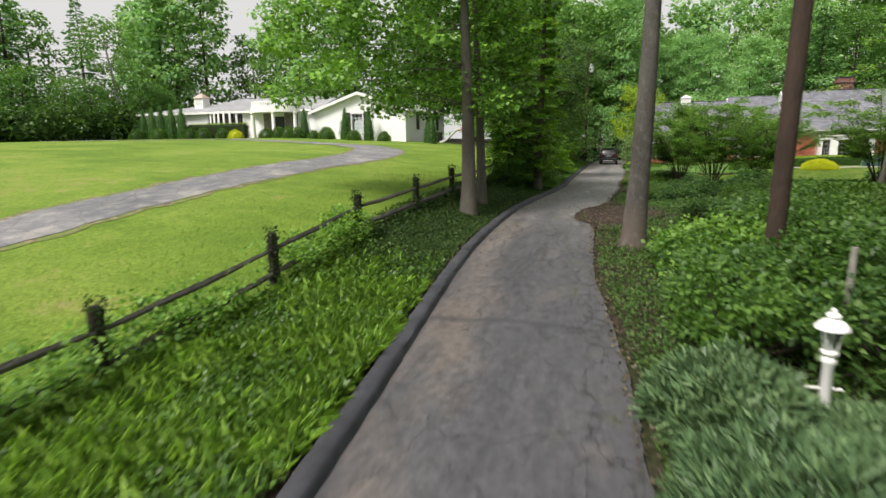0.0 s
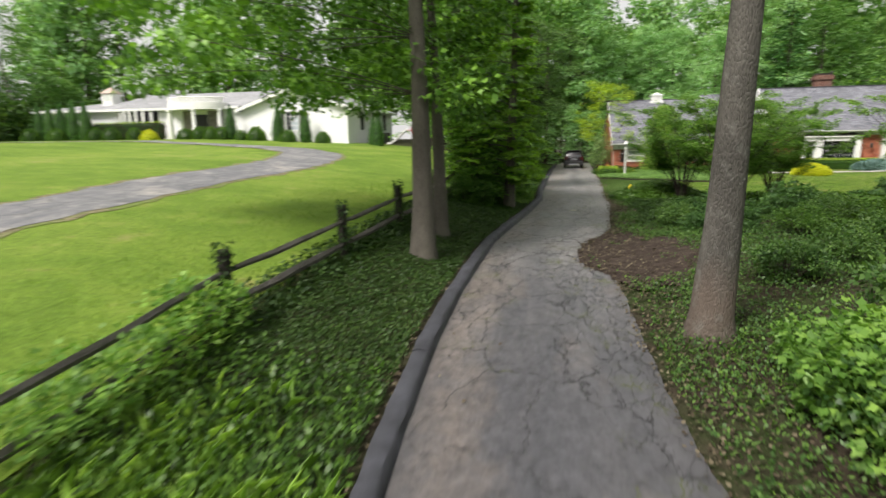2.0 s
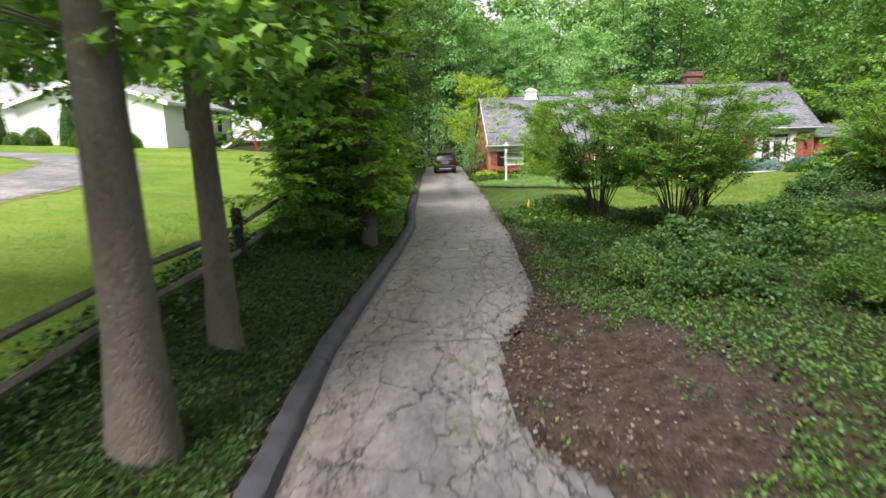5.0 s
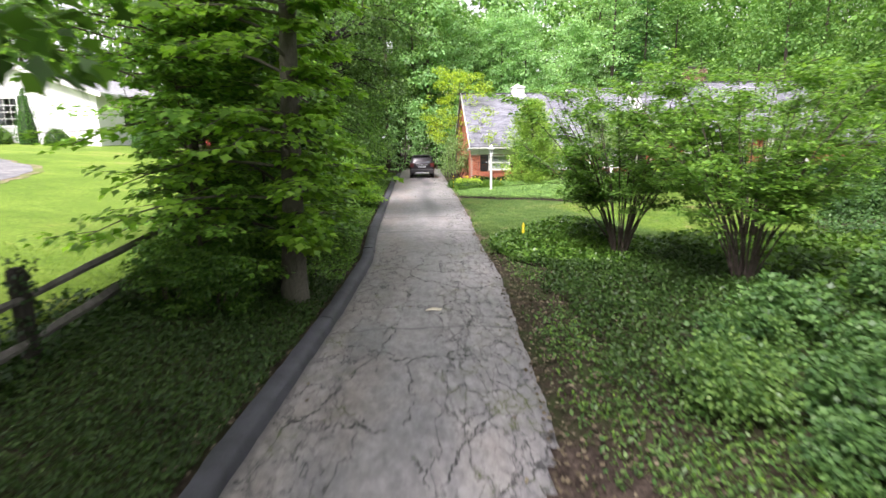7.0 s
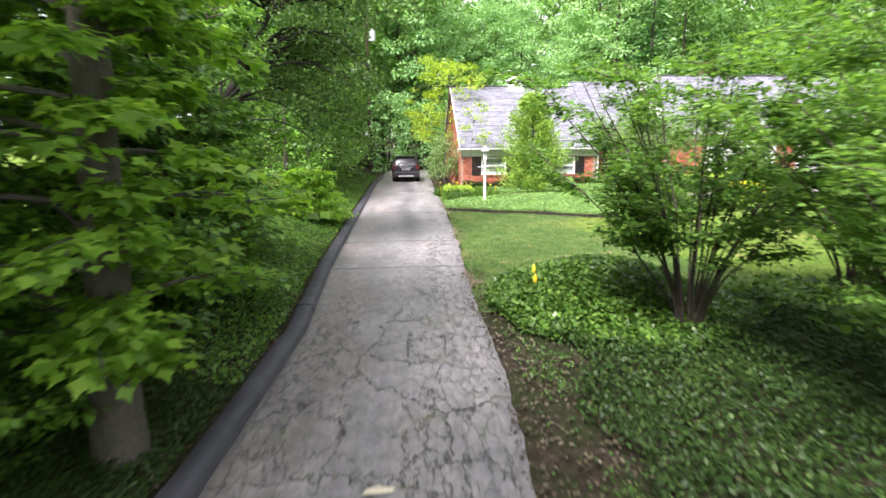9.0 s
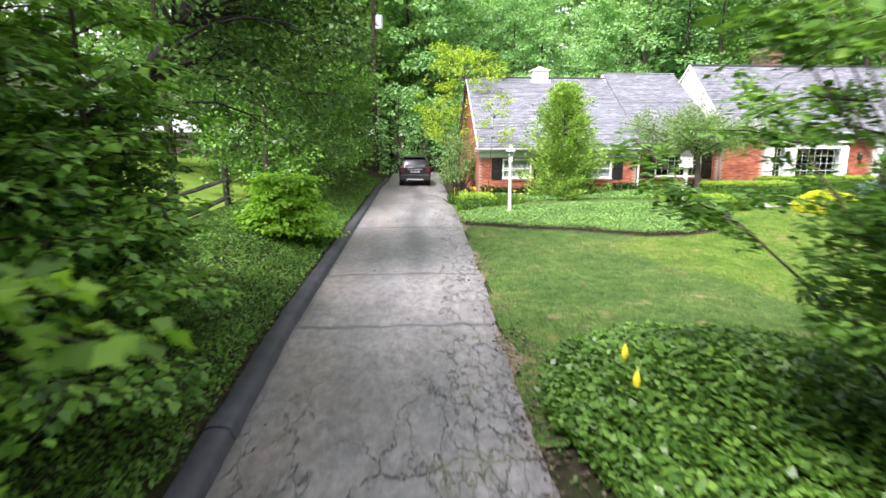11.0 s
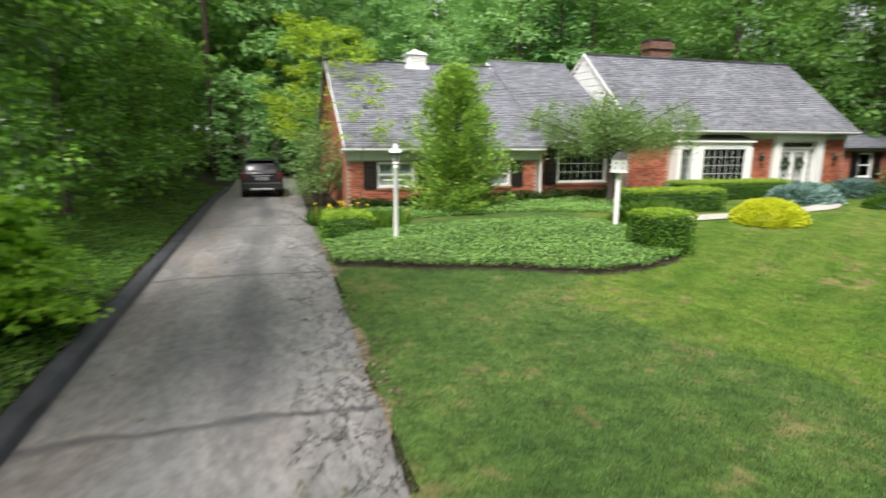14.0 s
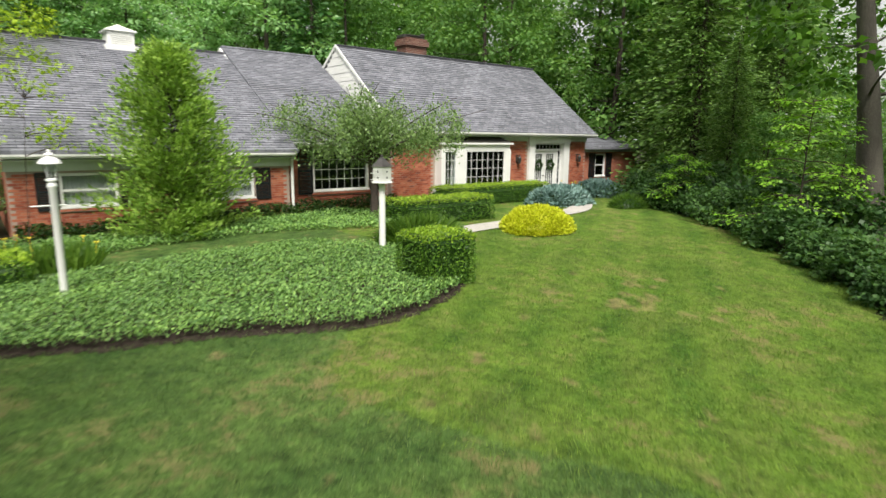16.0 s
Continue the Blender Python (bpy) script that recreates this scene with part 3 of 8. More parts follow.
SPRAY = np.array([(0, 0.03, 0), (0.6, 0.17, 0), (1, 0, -0.05), (0.6, -0.17, 0)])


def leaves(name, pos, way, up, size, shape, material, parent=None, label=""):
    """One leaf at each place: way, its length; up, roughly its face."""
    way = way / np.maximum(np.linalg.norm(way, axis=1, keepdims=True), 1e-6)
    side = np.cross(up, way)
    side /= np.maximum(np.linalg.norm(side, axis=1, keepdims=True), 1e-6)
    nrm = np.cross(way, side)
    s = np.asarray(size, float).reshape(-1, 1, 1)
    v = pos[:, None, :] + s * (shape[None, :, 0:1] * way[:, None, :] + shape[None, :, 1:2] * side[:, None, :] + shape[None, :, 2:3] * nrm[:, None, :])
    return np_mesh(name, v.reshape(-1, 3), len(shape), material, parent, label)


def rnd(rng, n, lo=-1.0, hi=1.0):
    return rng.uniform(lo, hi, (n, 3))


def tube_data(points, radii, sides=8, verts=None, faces=None, wob=0.0, rng=None):
    """A tapered tube along points, added to the lists."""
    verts = [] if verts is None else verts
    faces = [] if faces is None else faces
    pts = [Vector(p) for p in points]
    base = len(verts)
    ref = Vector((0, 0, 1))
    for k, p in enumerate(pts):
        d = (pts[min(k + 1, len(pts) - 1)] - pts[max(k - 1, 0)]).normalized()
        a = d.cross(ref if abs(d.dot(ref)) < 0.95 else Vector((1, 0, 0))).normalized()
        b = d.cross(a).normalized()
        for j in range(sides):
            t = 2 * math.pi * j / sides
            r = radii[k] * (1 + (wob * rng.uniform(-1, 1) if rng is not None else 0))
            verts.append(p + (a * math.cos(t) + b * math.sin(t)) * r)
    for k in range(len(pts) - 1):
        for j in range(sides):
            q, q2 = base + k * sides, base + (k + 1) * sides
            faces.append((q + j, q + (j + 1) % sides, q2 + (j + 1) % sides, q2 + j))
    faces.append(tuple(base + (len(pts) - 1) * sides + j for j in range(sides)))
    faces.append(tuple(base + j for j in reversed(range(sides))))
    return verts, faces


def part(name, bm, material, parent, label=""):
    """Links a bmesh as one mesh object under a thing or a part."""
    me = bpy.data.meshes.new(name)
    bm.to_mesh(me)
    bm.free()
    me.materials.append(material)
    ob = new(name, me)
    ob.parent = parent
    if label:
        ob["label"] = label
    return ob


def bm_box(bm, x0, x1, y0, y1, z0, z1, bevel=0.0):
    vs = [bm.verts.new(c) for z in (z0, z1) for c in ((x0, y0, z), (x1, y0, z), (x1, y1, z), (x0, y1, z))]
    fs = [bm.faces.new([vs[i] for i in f]) for f in ((3, 2, 1, 0), (4, 5, 6, 7), (0, 1, 5, 4), (1, 2, 6, 5), (2, 3, 7, 6), (3, 0, 4, 7))]
    if bevel:
        es = list({e for f in fs for e in f.edges})
        bmesh.ops.bevel(bm, geom=es, offset=bevel, segments=1, affect="EDGES")
    return bm


def box_part(name, x0, x1, y0, y1, z0, z1, material, parent, bevel=0.006, label=""):
    return part(name, bm_box(bmesh.new(), x0, x1, y0, y1, z0, z1, bevel), material, parent, label)


def lathe_part(name, profile, material, parent, sides=16, at=(0, 0, 0), label=""):
    """profile: (radius, z) from below."""
    verts, faces = [], []
    for r, z in profile:
        for j in range(sides):
            t = 2 * math.pi * j / sides
            verts.append((at[0] + r * math.cos(t), at[1] + r * math.sin(t), at[2] + z))
    for k in range(len(profile) - 1):
        for j in range(sides):
            faces.append((k * sides + j, k * sides + (j + 1) % sides, (k + 1) * sides + (j + 1) % sides, (k + 1) * sides + j))
    faces.append(tuple(reversed(range(sides))))
    faces.append(tuple((len(profile) - 1) * sides + j for j in range(sides)))
    return new_mesh(name, verts, faces, material, parent, label, smooth=True)


def thing(name, at, label, category, group="", turn=0.0):
    ob = new(name)
    ob.empty_display_size = 0.2
    ob.matrix_basis = pose(*at, 0, 0, turn)
    return tagged(ob, label, category, group)


# ---- lie of the land ----
def drive_z(y):
    return np.interp(y, [-8, 3, 8, 13, 18, 24, 70], [-0.55, -0.5, -0.42, -0.28, -0.1, 0.0, 0.0])


def left_edge(y):
    return np.interp(y, [-8, 0, 3.2, 5, 8, 11, 13.5, 16, 21, 24, 28, 32, 36, 60, 64, 75], [-1.3, -1.95, -2.34, -2.53, -2.88, -3.2, -3.39, -3.46, -3.41, -3.12, -2.76, -2.52, -2.64, -2.55, -2.35, -2.2])


def right_edge(y):
    """The broken outer edge of the asphalt: a soil spill bites into it at about 19 to 21.5 m."""
    y = np.asarray(y, float)
    x = np.interp(y, [-8, 3.9, 6.1, 8.9, 11, 12.75, 14.5, 15.8, 17, 17.7, 18.2, 18.6, 19.3, 20.8, 21.6, 22.1, 23.2, 25.2, 27, 30, 33, 35.5, 39, 42, 48, 52, 58, 75], [0.8, 0.5, 0.38, 0.08, -0.22, -0.33, -0.4, -0.42, -0.46, -0.52, -0.82, -1.08, -1.13, -1.06, -0.85, -0.52, -0.2, -0.06, 0.06, 0.31, 0.34, 0.4, 0.58, 0.66, 0.8, 0.84, 0.95, 1.3])
    return x + 0.016 * np.sin(2.9 * y + 0.6) * np.sin(1.13 * y) + 0.012 * np.sin(7.7 * y + 2.0) * np.sin(3.1 * y + 1.0) + 0.008 * np.sin(17.0 * y + 4 * np.sin(y))


FENCE_X = -6.15


def ground_z(x, y):
    x, y = np.asarray(x, float), np.asarray(y, float)
    d = drive_z(y)
    fence = np.interp(y, [-8, 4.9, 9, 12.9, 17.5, 22, 41, 60], [-0.9, -0.72, -0.35, 0.08, 0.38, 0.5, 0.7, 0.8])
    le = left_edge(y)
    bank = smoothstep(0.0, 1.0, (le - 0.25 - x) / 3.0)
    h = d + (fence - d) * bank
    out = np.clip(FENCE_X - x, 0, None)
    lawn = 0.105 * np.minimum(out, 12) + 0.05 * np.clip(out - 12, 0, 15) + 0.005 * np.clip(out - 27, 0, 40) + 0.012 * np.clip(y - 20, 0, 38) * smoothstep(0, 8, out)
    h = h + lawn
    r = np.clip(x - right_edge(y), 0, None)
    tilt = np.clip((y - 46) * 0.06, -0.42, 0.2) * smoothstep(0.5, 9, r) * smoothstep(32, 38, y)
    h = h + tilt
    h = h + 0.35 * smoothstep(0.6, 4, r) * (1 - smoothstep(26, 34, y)) * np.interp(y, [-4, 7, 15], [-1.2, -1.0, 1.0])
    h = h + 0.02 * ripple(x, y, 1.2) * smoothstep(0.3, 1.5, np.maximum(le - x, r))
    return h


def sheet(name, xs, ys, dz, material, inside=None):
    """A draped grid; quads whose middle is not inside are left out."""
    X, Y = np.meshgrid(xs, ys)
    Z = ground_z(X, Y) + dz
    nx = len(xs)
    faces = []
    cx, cy = (X[:-1, :-1] + X[1:, 1:]) / 2, (Y[:-1, :-1] + Y[1:, 1:]) / 2
    keep = np.ones(cx.shape, bool) if inside is None else inside(cx, cy)
    for j, i in zip(*np.nonzero(keep)):
        a = j * nx + i
        faces.append((a, a + 1, a + nx + 1, a + nx))
    used = sorted({k for f in faces for k in f})
    at = {k: m for m, k in enumerate(used)}
    V = np.stack([X.ravel(), Y.ravel(), Z.ravel()], 1)[used]
    return new_mesh(name, V, [tuple(at[k] for k in f) for f in faces], material, smooth=True)


def strip(name, left, right, ys, n, dz, material, attributes=False):
    """A draped strip between two edges given as functions of y."""
    verts, told = [], {k: [] for k in ("sealed", "silted", "crazed", "cracked", "edged", "bleached")}
    for y in ys:
        a, b = float(left(y)), float(right(y))
        first, last = 1 - smoothstep(9.5, 17, y), smoothstep(31, 36, y)
        mid = max(0.0, 1 - first - last)
        for k in range(n + 1):
            f = k / n
            x = a + (b - a) * f
            z = float(drive_z(y)) + dz if attributes else float(ground_z(x, y)) + dz
            crown = 0.03 * (1 - (2 * f - 1) ** 2) if attributes else 0
            verts.append((x, y, z + crown))
            if attributes:
                band = math.exp(-((f - 0.52) / 0.13) ** 2)
                told["sealed"].append(first * (0.76 + 0.35 * band + 0.45 * smoothstep(0.55, 0.85, f)) + mid * (0.06 + 0.42 * (1 - smoothstep(16, 24, y)) + 0.22 * band) + last * (-0.28 + 0.34 * math.exp(-((f - 0.57) / 0.1) ** 2) - 0.25 * smoothstep(0.7, 0.78, f)))
                told["bleached"].append((0.1 + 0.72 * smoothstep(16.5, 23, y) + 0.18 * smoothstep(29, 37, y)) * (1 - 0.75 * math.exp(-((f - 0.55 - 0.05 * math.sin(y * 0.5)) / 0.09) ** 2) * smoothstep(36, 41, y)))
                told["silted"].append(1 - smoothstep(0.15, 0.5, f))
                told["crazed"].append(first * 0.9 * smoothstep(0.68, 0.86, f) + mid * (0.38 + 0.65 * smoothstep(0.5, 0.68, f) + 0.55 * (1 - smoothstep(0.22, 0.4, f))) + last * 0.85 * smoothstep(0.66, 0.76, f))
                told["cracked"].append(0.5 * first + 1.0 * mid + 0.12 * last)
                told["edged"].append(0.75 * (1 - smoothstep(0.0, 0.05, f)) + (0.3 + 0.35 * first) * smoothstep(0.9, 1.0, f))
    faces = [(j * (n + 1) + k, j * (n + 1) + k + 1, (j + 1) * (n + 1) + k + 1, (j + 1) * (n + 1) + k) for j in range(len(ys) - 1) for k in range(n)]
    ob = new_mesh(name, verts, faces, material, smooth=True)
    if attributes:
        for key, vals in told.items():
            at = ob.data.attributes.new(key, "FLOAT", "POINT")
            at.data.foreach_set("value", [float(q) for q in vals])
    return ob


gx = np.concatenate([np.array([-900, -500, -300, -180, -120, -90, -70]), np.arange(-60, -8, 2.0), np.arange(-8, 14, 0.5), np.arange(14, 60, 2.0), np.array([70, 90, 120, 180, 300, 500, 900])])
gy = np.concatenate([np.array([-900, -500, -300, -180, -120, -80, -50, -30, -20, -12]), np.arange(-8, 60, 0.5), np.arange(60, 100, 2.0), np.array([110, 130, 180, 300, 500, 900])])
ground = tagged(sheet("ground", gx, gy, -0.03, SOIL), "dark leafy woodland soil under trees and verge", "ground", kind="structure")
drive_ys = np.concatenate([np.arange(-8, 56, 0.12), np.arange(56, 70, 0.35), [70, 75]])
driveway = tagged(strip("driveway", left_edge, right_edge, drive_ys, 24, 0.02, ASPHALT, True), "cracked grey asphalt driveway with dark patches", "driveway", kind="structure")

# ---- kerb, lawns, beds ----
def kerb():
    """Lengths of dark asphalt kerb, rolled by hand: uneven along top, foot and back."""
    prof = [(0.04, -0.01), (0.012, 0.06), (-0.008, 0.1), (-0.04, 0.124), (-0.11, 0.136), (-0.19, 0.13), (-0.235, 0.108), (-0.265, -0.06)]
    rng = random.Random(4)
    joints = [-8.0, 9.5, 13.0, 20.5, 27.2, 33.0, 47.0, 66.0]
    for a, b in zip(joints[:-1], joints[1:]):
        verts = []
        ys = np.linspace(a + 0.012, b - 0.012, max(6, int((b - a) / 0.16)))
        tilt = rng.uniform(-0.01, 0.01)
        for yy in ys:
            sag = 0.012 * float(ripple(0.3, yy, 1.9)) + 0.006 * float(ripple(1.1, yy, 6.0)) + tilt
            fade = 1.0 if yy < 44 else 0.75
            for i, (dx, dz) in enumerate(prof):
                chip = 0.012 * float(ripple(i * 1.7, yy, 4.1)) + rng.uniform(-0.005, 0.005)
                verts.append((float(left_edge(yy)) + dx + chip, yy, float(drive_z(yy)) + 0.02 + dz * fade + sag * (i > 0) + rng.uniform(-0.003, 0.003)))
        m = len(prof)
        faces = [(j * m + i, j * m + i + 1, (j + 1) * m + i + 1, (j + 1) * m + i) for j in range(len(ys) - 1) for i in range(m - 1)]
        faces += [tuple(range(m)), tuple(reversed(range((len(ys) - 1) * m, len(ys) * m)))]
        ob = new_mesh("kerb", verts, faces, KERB, smooth=True)
        tagged(ob, "dark sealed asphalt kerb along the driveway", "kerb", "kerb lengths", "structure")


kerb()


def ribbon(name, mids, widths, dz, material, step=0.5, n=4, rough=0.0):
    """A draped ribbon along a smooth curve through mids."""
    m = np.array(mids, float)
    t = np.concatenate([[0], np.cumsum(np.hypot(*np.diff(m, axis=0).T))])
    q = np.arange(0, t[-1], step)
    k = np.array([np.interp(q, t, m[:, 0]), np.interp(q, t, m[:, 1])]).T
    for _ in range(12):
        k[1:-1] = (k[:-2] + 2 * k[1:-1] + k[2:]) / 4
    d = np.gradient(k, axis=0)
    d /= np.linalg.norm(d, axis=1, keepdims=True)
    nrm = np.stack([-d[:, 1], d[:, 0]], 1)
    w = np.interp(q, t, widths)
    verts = []
    for i, p in enumerate(k):
        for j in range(n + 1):
            s = (j / n - 0.5) * w[i] * (1 + (rough * float(ripple(p[0], p[1] + j, 2.2)) if j in (0, n) else 0))
            x, y = p + nrm[i] * s
            verts.append((x, y, float(ground_z(x, y)) + dz))
    faces = [(i * (n + 1) + j, i * (n + 1) + j + 1, (i + 1) * (n + 1) + j + 1, (i + 1) * (n + 1) + j) for i in range(len(k) - 1) for j in range(n)]
    return new_mesh(name, verts, faces, material, smooth=True)


def house_bed(x, y):
    """The ground-cover bed in front of the brick house."""
    front = np.interp(x, [0.7, 1.7, 2.85, 4.55, 6.0, 7.3, 8.5, 9.4], [46.3, 45.9, 45.45, 44.85, 44.3, 44.5, 45.0, 45.8])
    back = np.interp(x, [0.7, 2, 3.4, 5.2, 7.1, 8.4, 9.4], [48.0, 49.6, 50.2, 50.4, 50.0, 49.2, 48.2])
    return (x > 0.85) & (x < 9.4) & (y > front) & (y < back)


def house_bed_back(x, y):
    front = np.interp(x, [0.9, 3, 5, 7, 8.5, 10.5, 12.5], [51.4, 51.9, 52.3, 52.2, 51.9, 51.0, 50.4])
    return (x > 1.6) & (x < 12.8) & (y > front) & (y < 55.1)


def wood_edge_x(y):
    return np.interp(y, [28, 33, 37, 39.6, 41, 43, 46.6, 49.3, 52], [9, 10.5, 12.5, 13.9, 16.4, 18.4, 21.3, 22.3, 24])


def right_lawn(x, y):
    near = np.interp(x, [0, 1, 2.5, 4.5, 7, 12], [32.5, 33.0, 33.6, 34.0, 33.0, 32.0])
    return (x > right_edge(y) + 0.02) & (x < wood_edge_x(y)) & (y > near) & (y < 54.9)


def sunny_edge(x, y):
    """Where the yellower part of the lawn begins, sunny by its colour alone, along a soft curve."""
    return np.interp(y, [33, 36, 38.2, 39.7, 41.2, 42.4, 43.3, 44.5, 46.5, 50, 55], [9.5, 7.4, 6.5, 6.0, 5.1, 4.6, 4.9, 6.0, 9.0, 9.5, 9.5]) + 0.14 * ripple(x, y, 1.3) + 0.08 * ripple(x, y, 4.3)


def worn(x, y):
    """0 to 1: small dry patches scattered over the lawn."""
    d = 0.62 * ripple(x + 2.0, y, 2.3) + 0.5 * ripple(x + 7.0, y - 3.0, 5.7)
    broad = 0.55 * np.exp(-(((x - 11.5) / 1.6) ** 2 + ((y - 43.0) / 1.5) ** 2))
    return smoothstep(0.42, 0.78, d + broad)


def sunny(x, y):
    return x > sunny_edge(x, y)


front_lawn = tagged(sheet("lawn", np.arange(0, 26, 0.16), np.arange(31, 55.16, 0.16), 0.012, LAWN_R, right_lawn), "mown green lawn, coloured sunnier and yellower before the house, with dry brown patches", "lawn", kind="structure")
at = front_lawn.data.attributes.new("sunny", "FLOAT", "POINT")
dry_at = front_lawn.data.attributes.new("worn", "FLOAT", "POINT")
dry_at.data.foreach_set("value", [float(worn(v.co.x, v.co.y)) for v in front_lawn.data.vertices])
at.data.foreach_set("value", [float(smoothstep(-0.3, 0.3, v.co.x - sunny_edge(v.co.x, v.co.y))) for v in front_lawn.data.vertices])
lx = np.concatenate([np.arange(-60, -20, 2.0), np.arange(-20, FENCE_X + 0.1, 0.45)])
tagged(sheet("lawn", lx, np.concatenate([np.arange(-14, 0, 1.0), np.arange(0, 33, 0.45), np.arange(33, 60, 1.5)]), 0.0, LAWN_L, lambda x, y: (x < FENCE_X - 0.1) & (x > -60)), "bright green rising lawn before the white house", "lawn", kind="structure")
SIDE_MID = [(-15.6, -8), (-14.6, 1), (-14.0, 9.2), (-13.85, 14), (-14.15, 19), (-14.7, 25), (-14.75, 30), (-15.3, 35), (-16.9, 40), (-20.5, 42.8), (-25, 44.3), (-32, 44.8), (-42, 45), (-56, 45)]
SIDE_WIDE = [2.2, 2.2, 2.1, 1.9, 2.2, 2.4, 2.6, 3.0, 3.6, 3.2, 2.8, 2.6, 2.6, 2.6]
tagged(ribbon("drive_shoulder", SIDE_MID, [w + 0.5 for w in SIDE_WIDE], 0.012, SHOULDER, 0.35, 6, 0.16), "pale dry soil shoulder along the worn driveway", "soil", kind="structure")
tagged(ribbon("side_driveway", SIDE_MID, SIDE_WIDE, 0.024, OLD_DRIVE, 0.4, 6, 0.1), "pale worn curving driveway to the white house", "driveway", kind="structure")
# soil widened past the bed: a dark rim for bare soil and the edge's shadow
tagged(sheet("bed_soil", np.arange(0.5, 9.9, 0.09), np.arange(43.9, 50.6, 0.09), 0.022, MULCH, lambda x, y: house_bed(x, y) | house_bed(x, y + 0.1 + 0.06 * ripple(x, y, 3)) | house_bed(x - 0.1, y)), "dark brown soil under the ground-cover bed, its rim also standing in for shadow", "soil", kind="structure")
tagged(sheet("soil_patch", np.arange(-1.6, 3.6, 0.1), np.arange(15.5, 24.5, 0.1), 0.03, MULCH, lambda x, y: (x > right_edge(y) - 0.08) & (((x - 0.15 + 0.12 * (y - 19.6)) / 1.5) ** 2 + ((y - 19.9) / 3.0) ** 2 < 1 + 0.5 * ripple(x, y, 1.6) + 0.28 * ripple(x, y, 4.3))), "bare dark brown soil beside the driveway", "soil", kind="structure")
tagged(strip("leaf_litter", lambda y: right_edge(y) - 0.03, lambda y: right_edge(y) + np.clip(0.03 + 0.2 * ripple(1.0, y, 1.7), -0.025, 0.25), np.arange(33, 50, 0.12), 3, 0.019, LITTER), "dry leaf litter along the driveway edge", "leaf litter", kind="structure")
tagged(ribbon("garden_path", [(9.6, 49.2), (13, 49.35), (15.5, 49.6), (19.4, 50.5), (21.8, 52.3), (23.1, 54.9)], [0.85] * 6, 0.045, CONCRETE, 0.3, 2), "pale concrete garden path to the front door", "path", kind="structure")


# ---- walls and roofs ----
def wall_mesh(name, x0, x1, z0, z1, y0, y1, openings, material, parent):
    """An upright wall along x from y0 to y1 with openings (x0, x1, z0, z1) cut right through."""
    xs = sorted({x0, x1, *[o[0] for o in openings], *[o[1] for o in openings]})
    zs = sorted({z0, z1, *[o[2] for o in openings], *[o[3] for o in openings]})
    bm = bmesh.new()
    solid = {}
    for i in range(len(xs) - 1):
        for k in range(len(zs) - 1):
            cx, cz = (xs[i] + xs[i + 1]) / 2, (zs[k] + zs[k + 1]) / 2
            solid[i, k] = not any(o[0] < cx < o[1] and o[2] < cz < o[3] for o in openings)
    V = {}

    def v(i, k, y):
        if (i, k, y) not in V:
            V[i, k, y] = bm.verts.new((xs[i], y, zs[k]))
        return V[i, k, y]

    for (i, k), s in solid.items():
        if not s:
            continue
        bm.faces.new([v(i, k, y0), v(i + 1, k, y0), v(i + 1, k + 1, y0), v(i, k + 1, y0)])
        bm.faces.new([v(i, k, y1), v(i, k + 1, y1), v(i + 1, k + 1, y1), v(i + 1, k, y1)])
        for di, dk, a, b in ((-1, 0, (i, k), (i, k + 1)), (1, 0, (i + 1, k + 1), (i + 1, k)), (0, -1, (i + 1, k), (i, k)), (0, 1, (i, k + 1), (i + 1, k + 1))):
            if not solid.get((i + di, k + dk), False):
                bm.faces.new([v(*a, y0), v(*b, y0), v(*b, y1), v(*a, y1)])
    bmesh.ops.recalc_face_normals(bm, faces=bm.faces)
    return part(name, bm, material, parent)


def gable_wall(name, x0, x1, prof, material, parent):
    """An upright slab from x0 to x1 with the outline prof of (y, z)."""
    n = len(prof)
    verts = [(x0, y, z) for y, z in prof] + [(x1, y, z) for y, z in prof]
    faces = [tuple(reversed(range(n))), tuple(range(n, 2 * n))] + [(i, (i + 1) % n, n + (i + 1) % n, n + i) for i in range(n)]
    return new_mesh(name, verts, faces, material, parent)


def roof_slope(name, x0, x1, ya, za, yb, zb, parent, material, course=0.15, taper=0.0):
    """A roof slope from the eave (ya, za) to the ridge (yb, zb), its courses stepped; taper: how far the right end leans in at the ridge."""
    run = math.hypot(yb - ya, zb - za)
    n = max(4, int(run / course))
    ny, nz = -(zb - za) / run * (1 if yb > ya else -1), abs(yb - ya) / run
    verts, faces = [], []
    for k in range(n):
        f0, f1 = k / n, (k + 1) / n
        for f, lift in ((f0, 0.022), (f1, 0.004)):
            y, z = ya + (yb - ya) * f, za + (zb - za) * f
            for x in (x0, x1 - taper * f):
                verts.append((x, y + ny * lift, z + nz * lift))
        b = 4 * k
        faces.append((b, b + 1, b + 3, b + 2))
        if k:
            faces.append((b - 2, b - 1, b + 1, b))
    b = len(verts)
    # underside and ends
    verts += [(x0, ya, za - 0.1), (x1, ya, za - 0.1), (x1 - taper, yb, zb - 0.1), (x0, yb, zb - 0.1)]
    faces += [(b, b + 3, b + 2, b + 1), (0, b, b + 1, 1), (b - 2, b - 1, b + 2, b + 3), (0, b - 2, b + 3, b), (1, b + 1, b + 2, b - 1)]
    return new_mesh(name, verts, faces, material, parent)


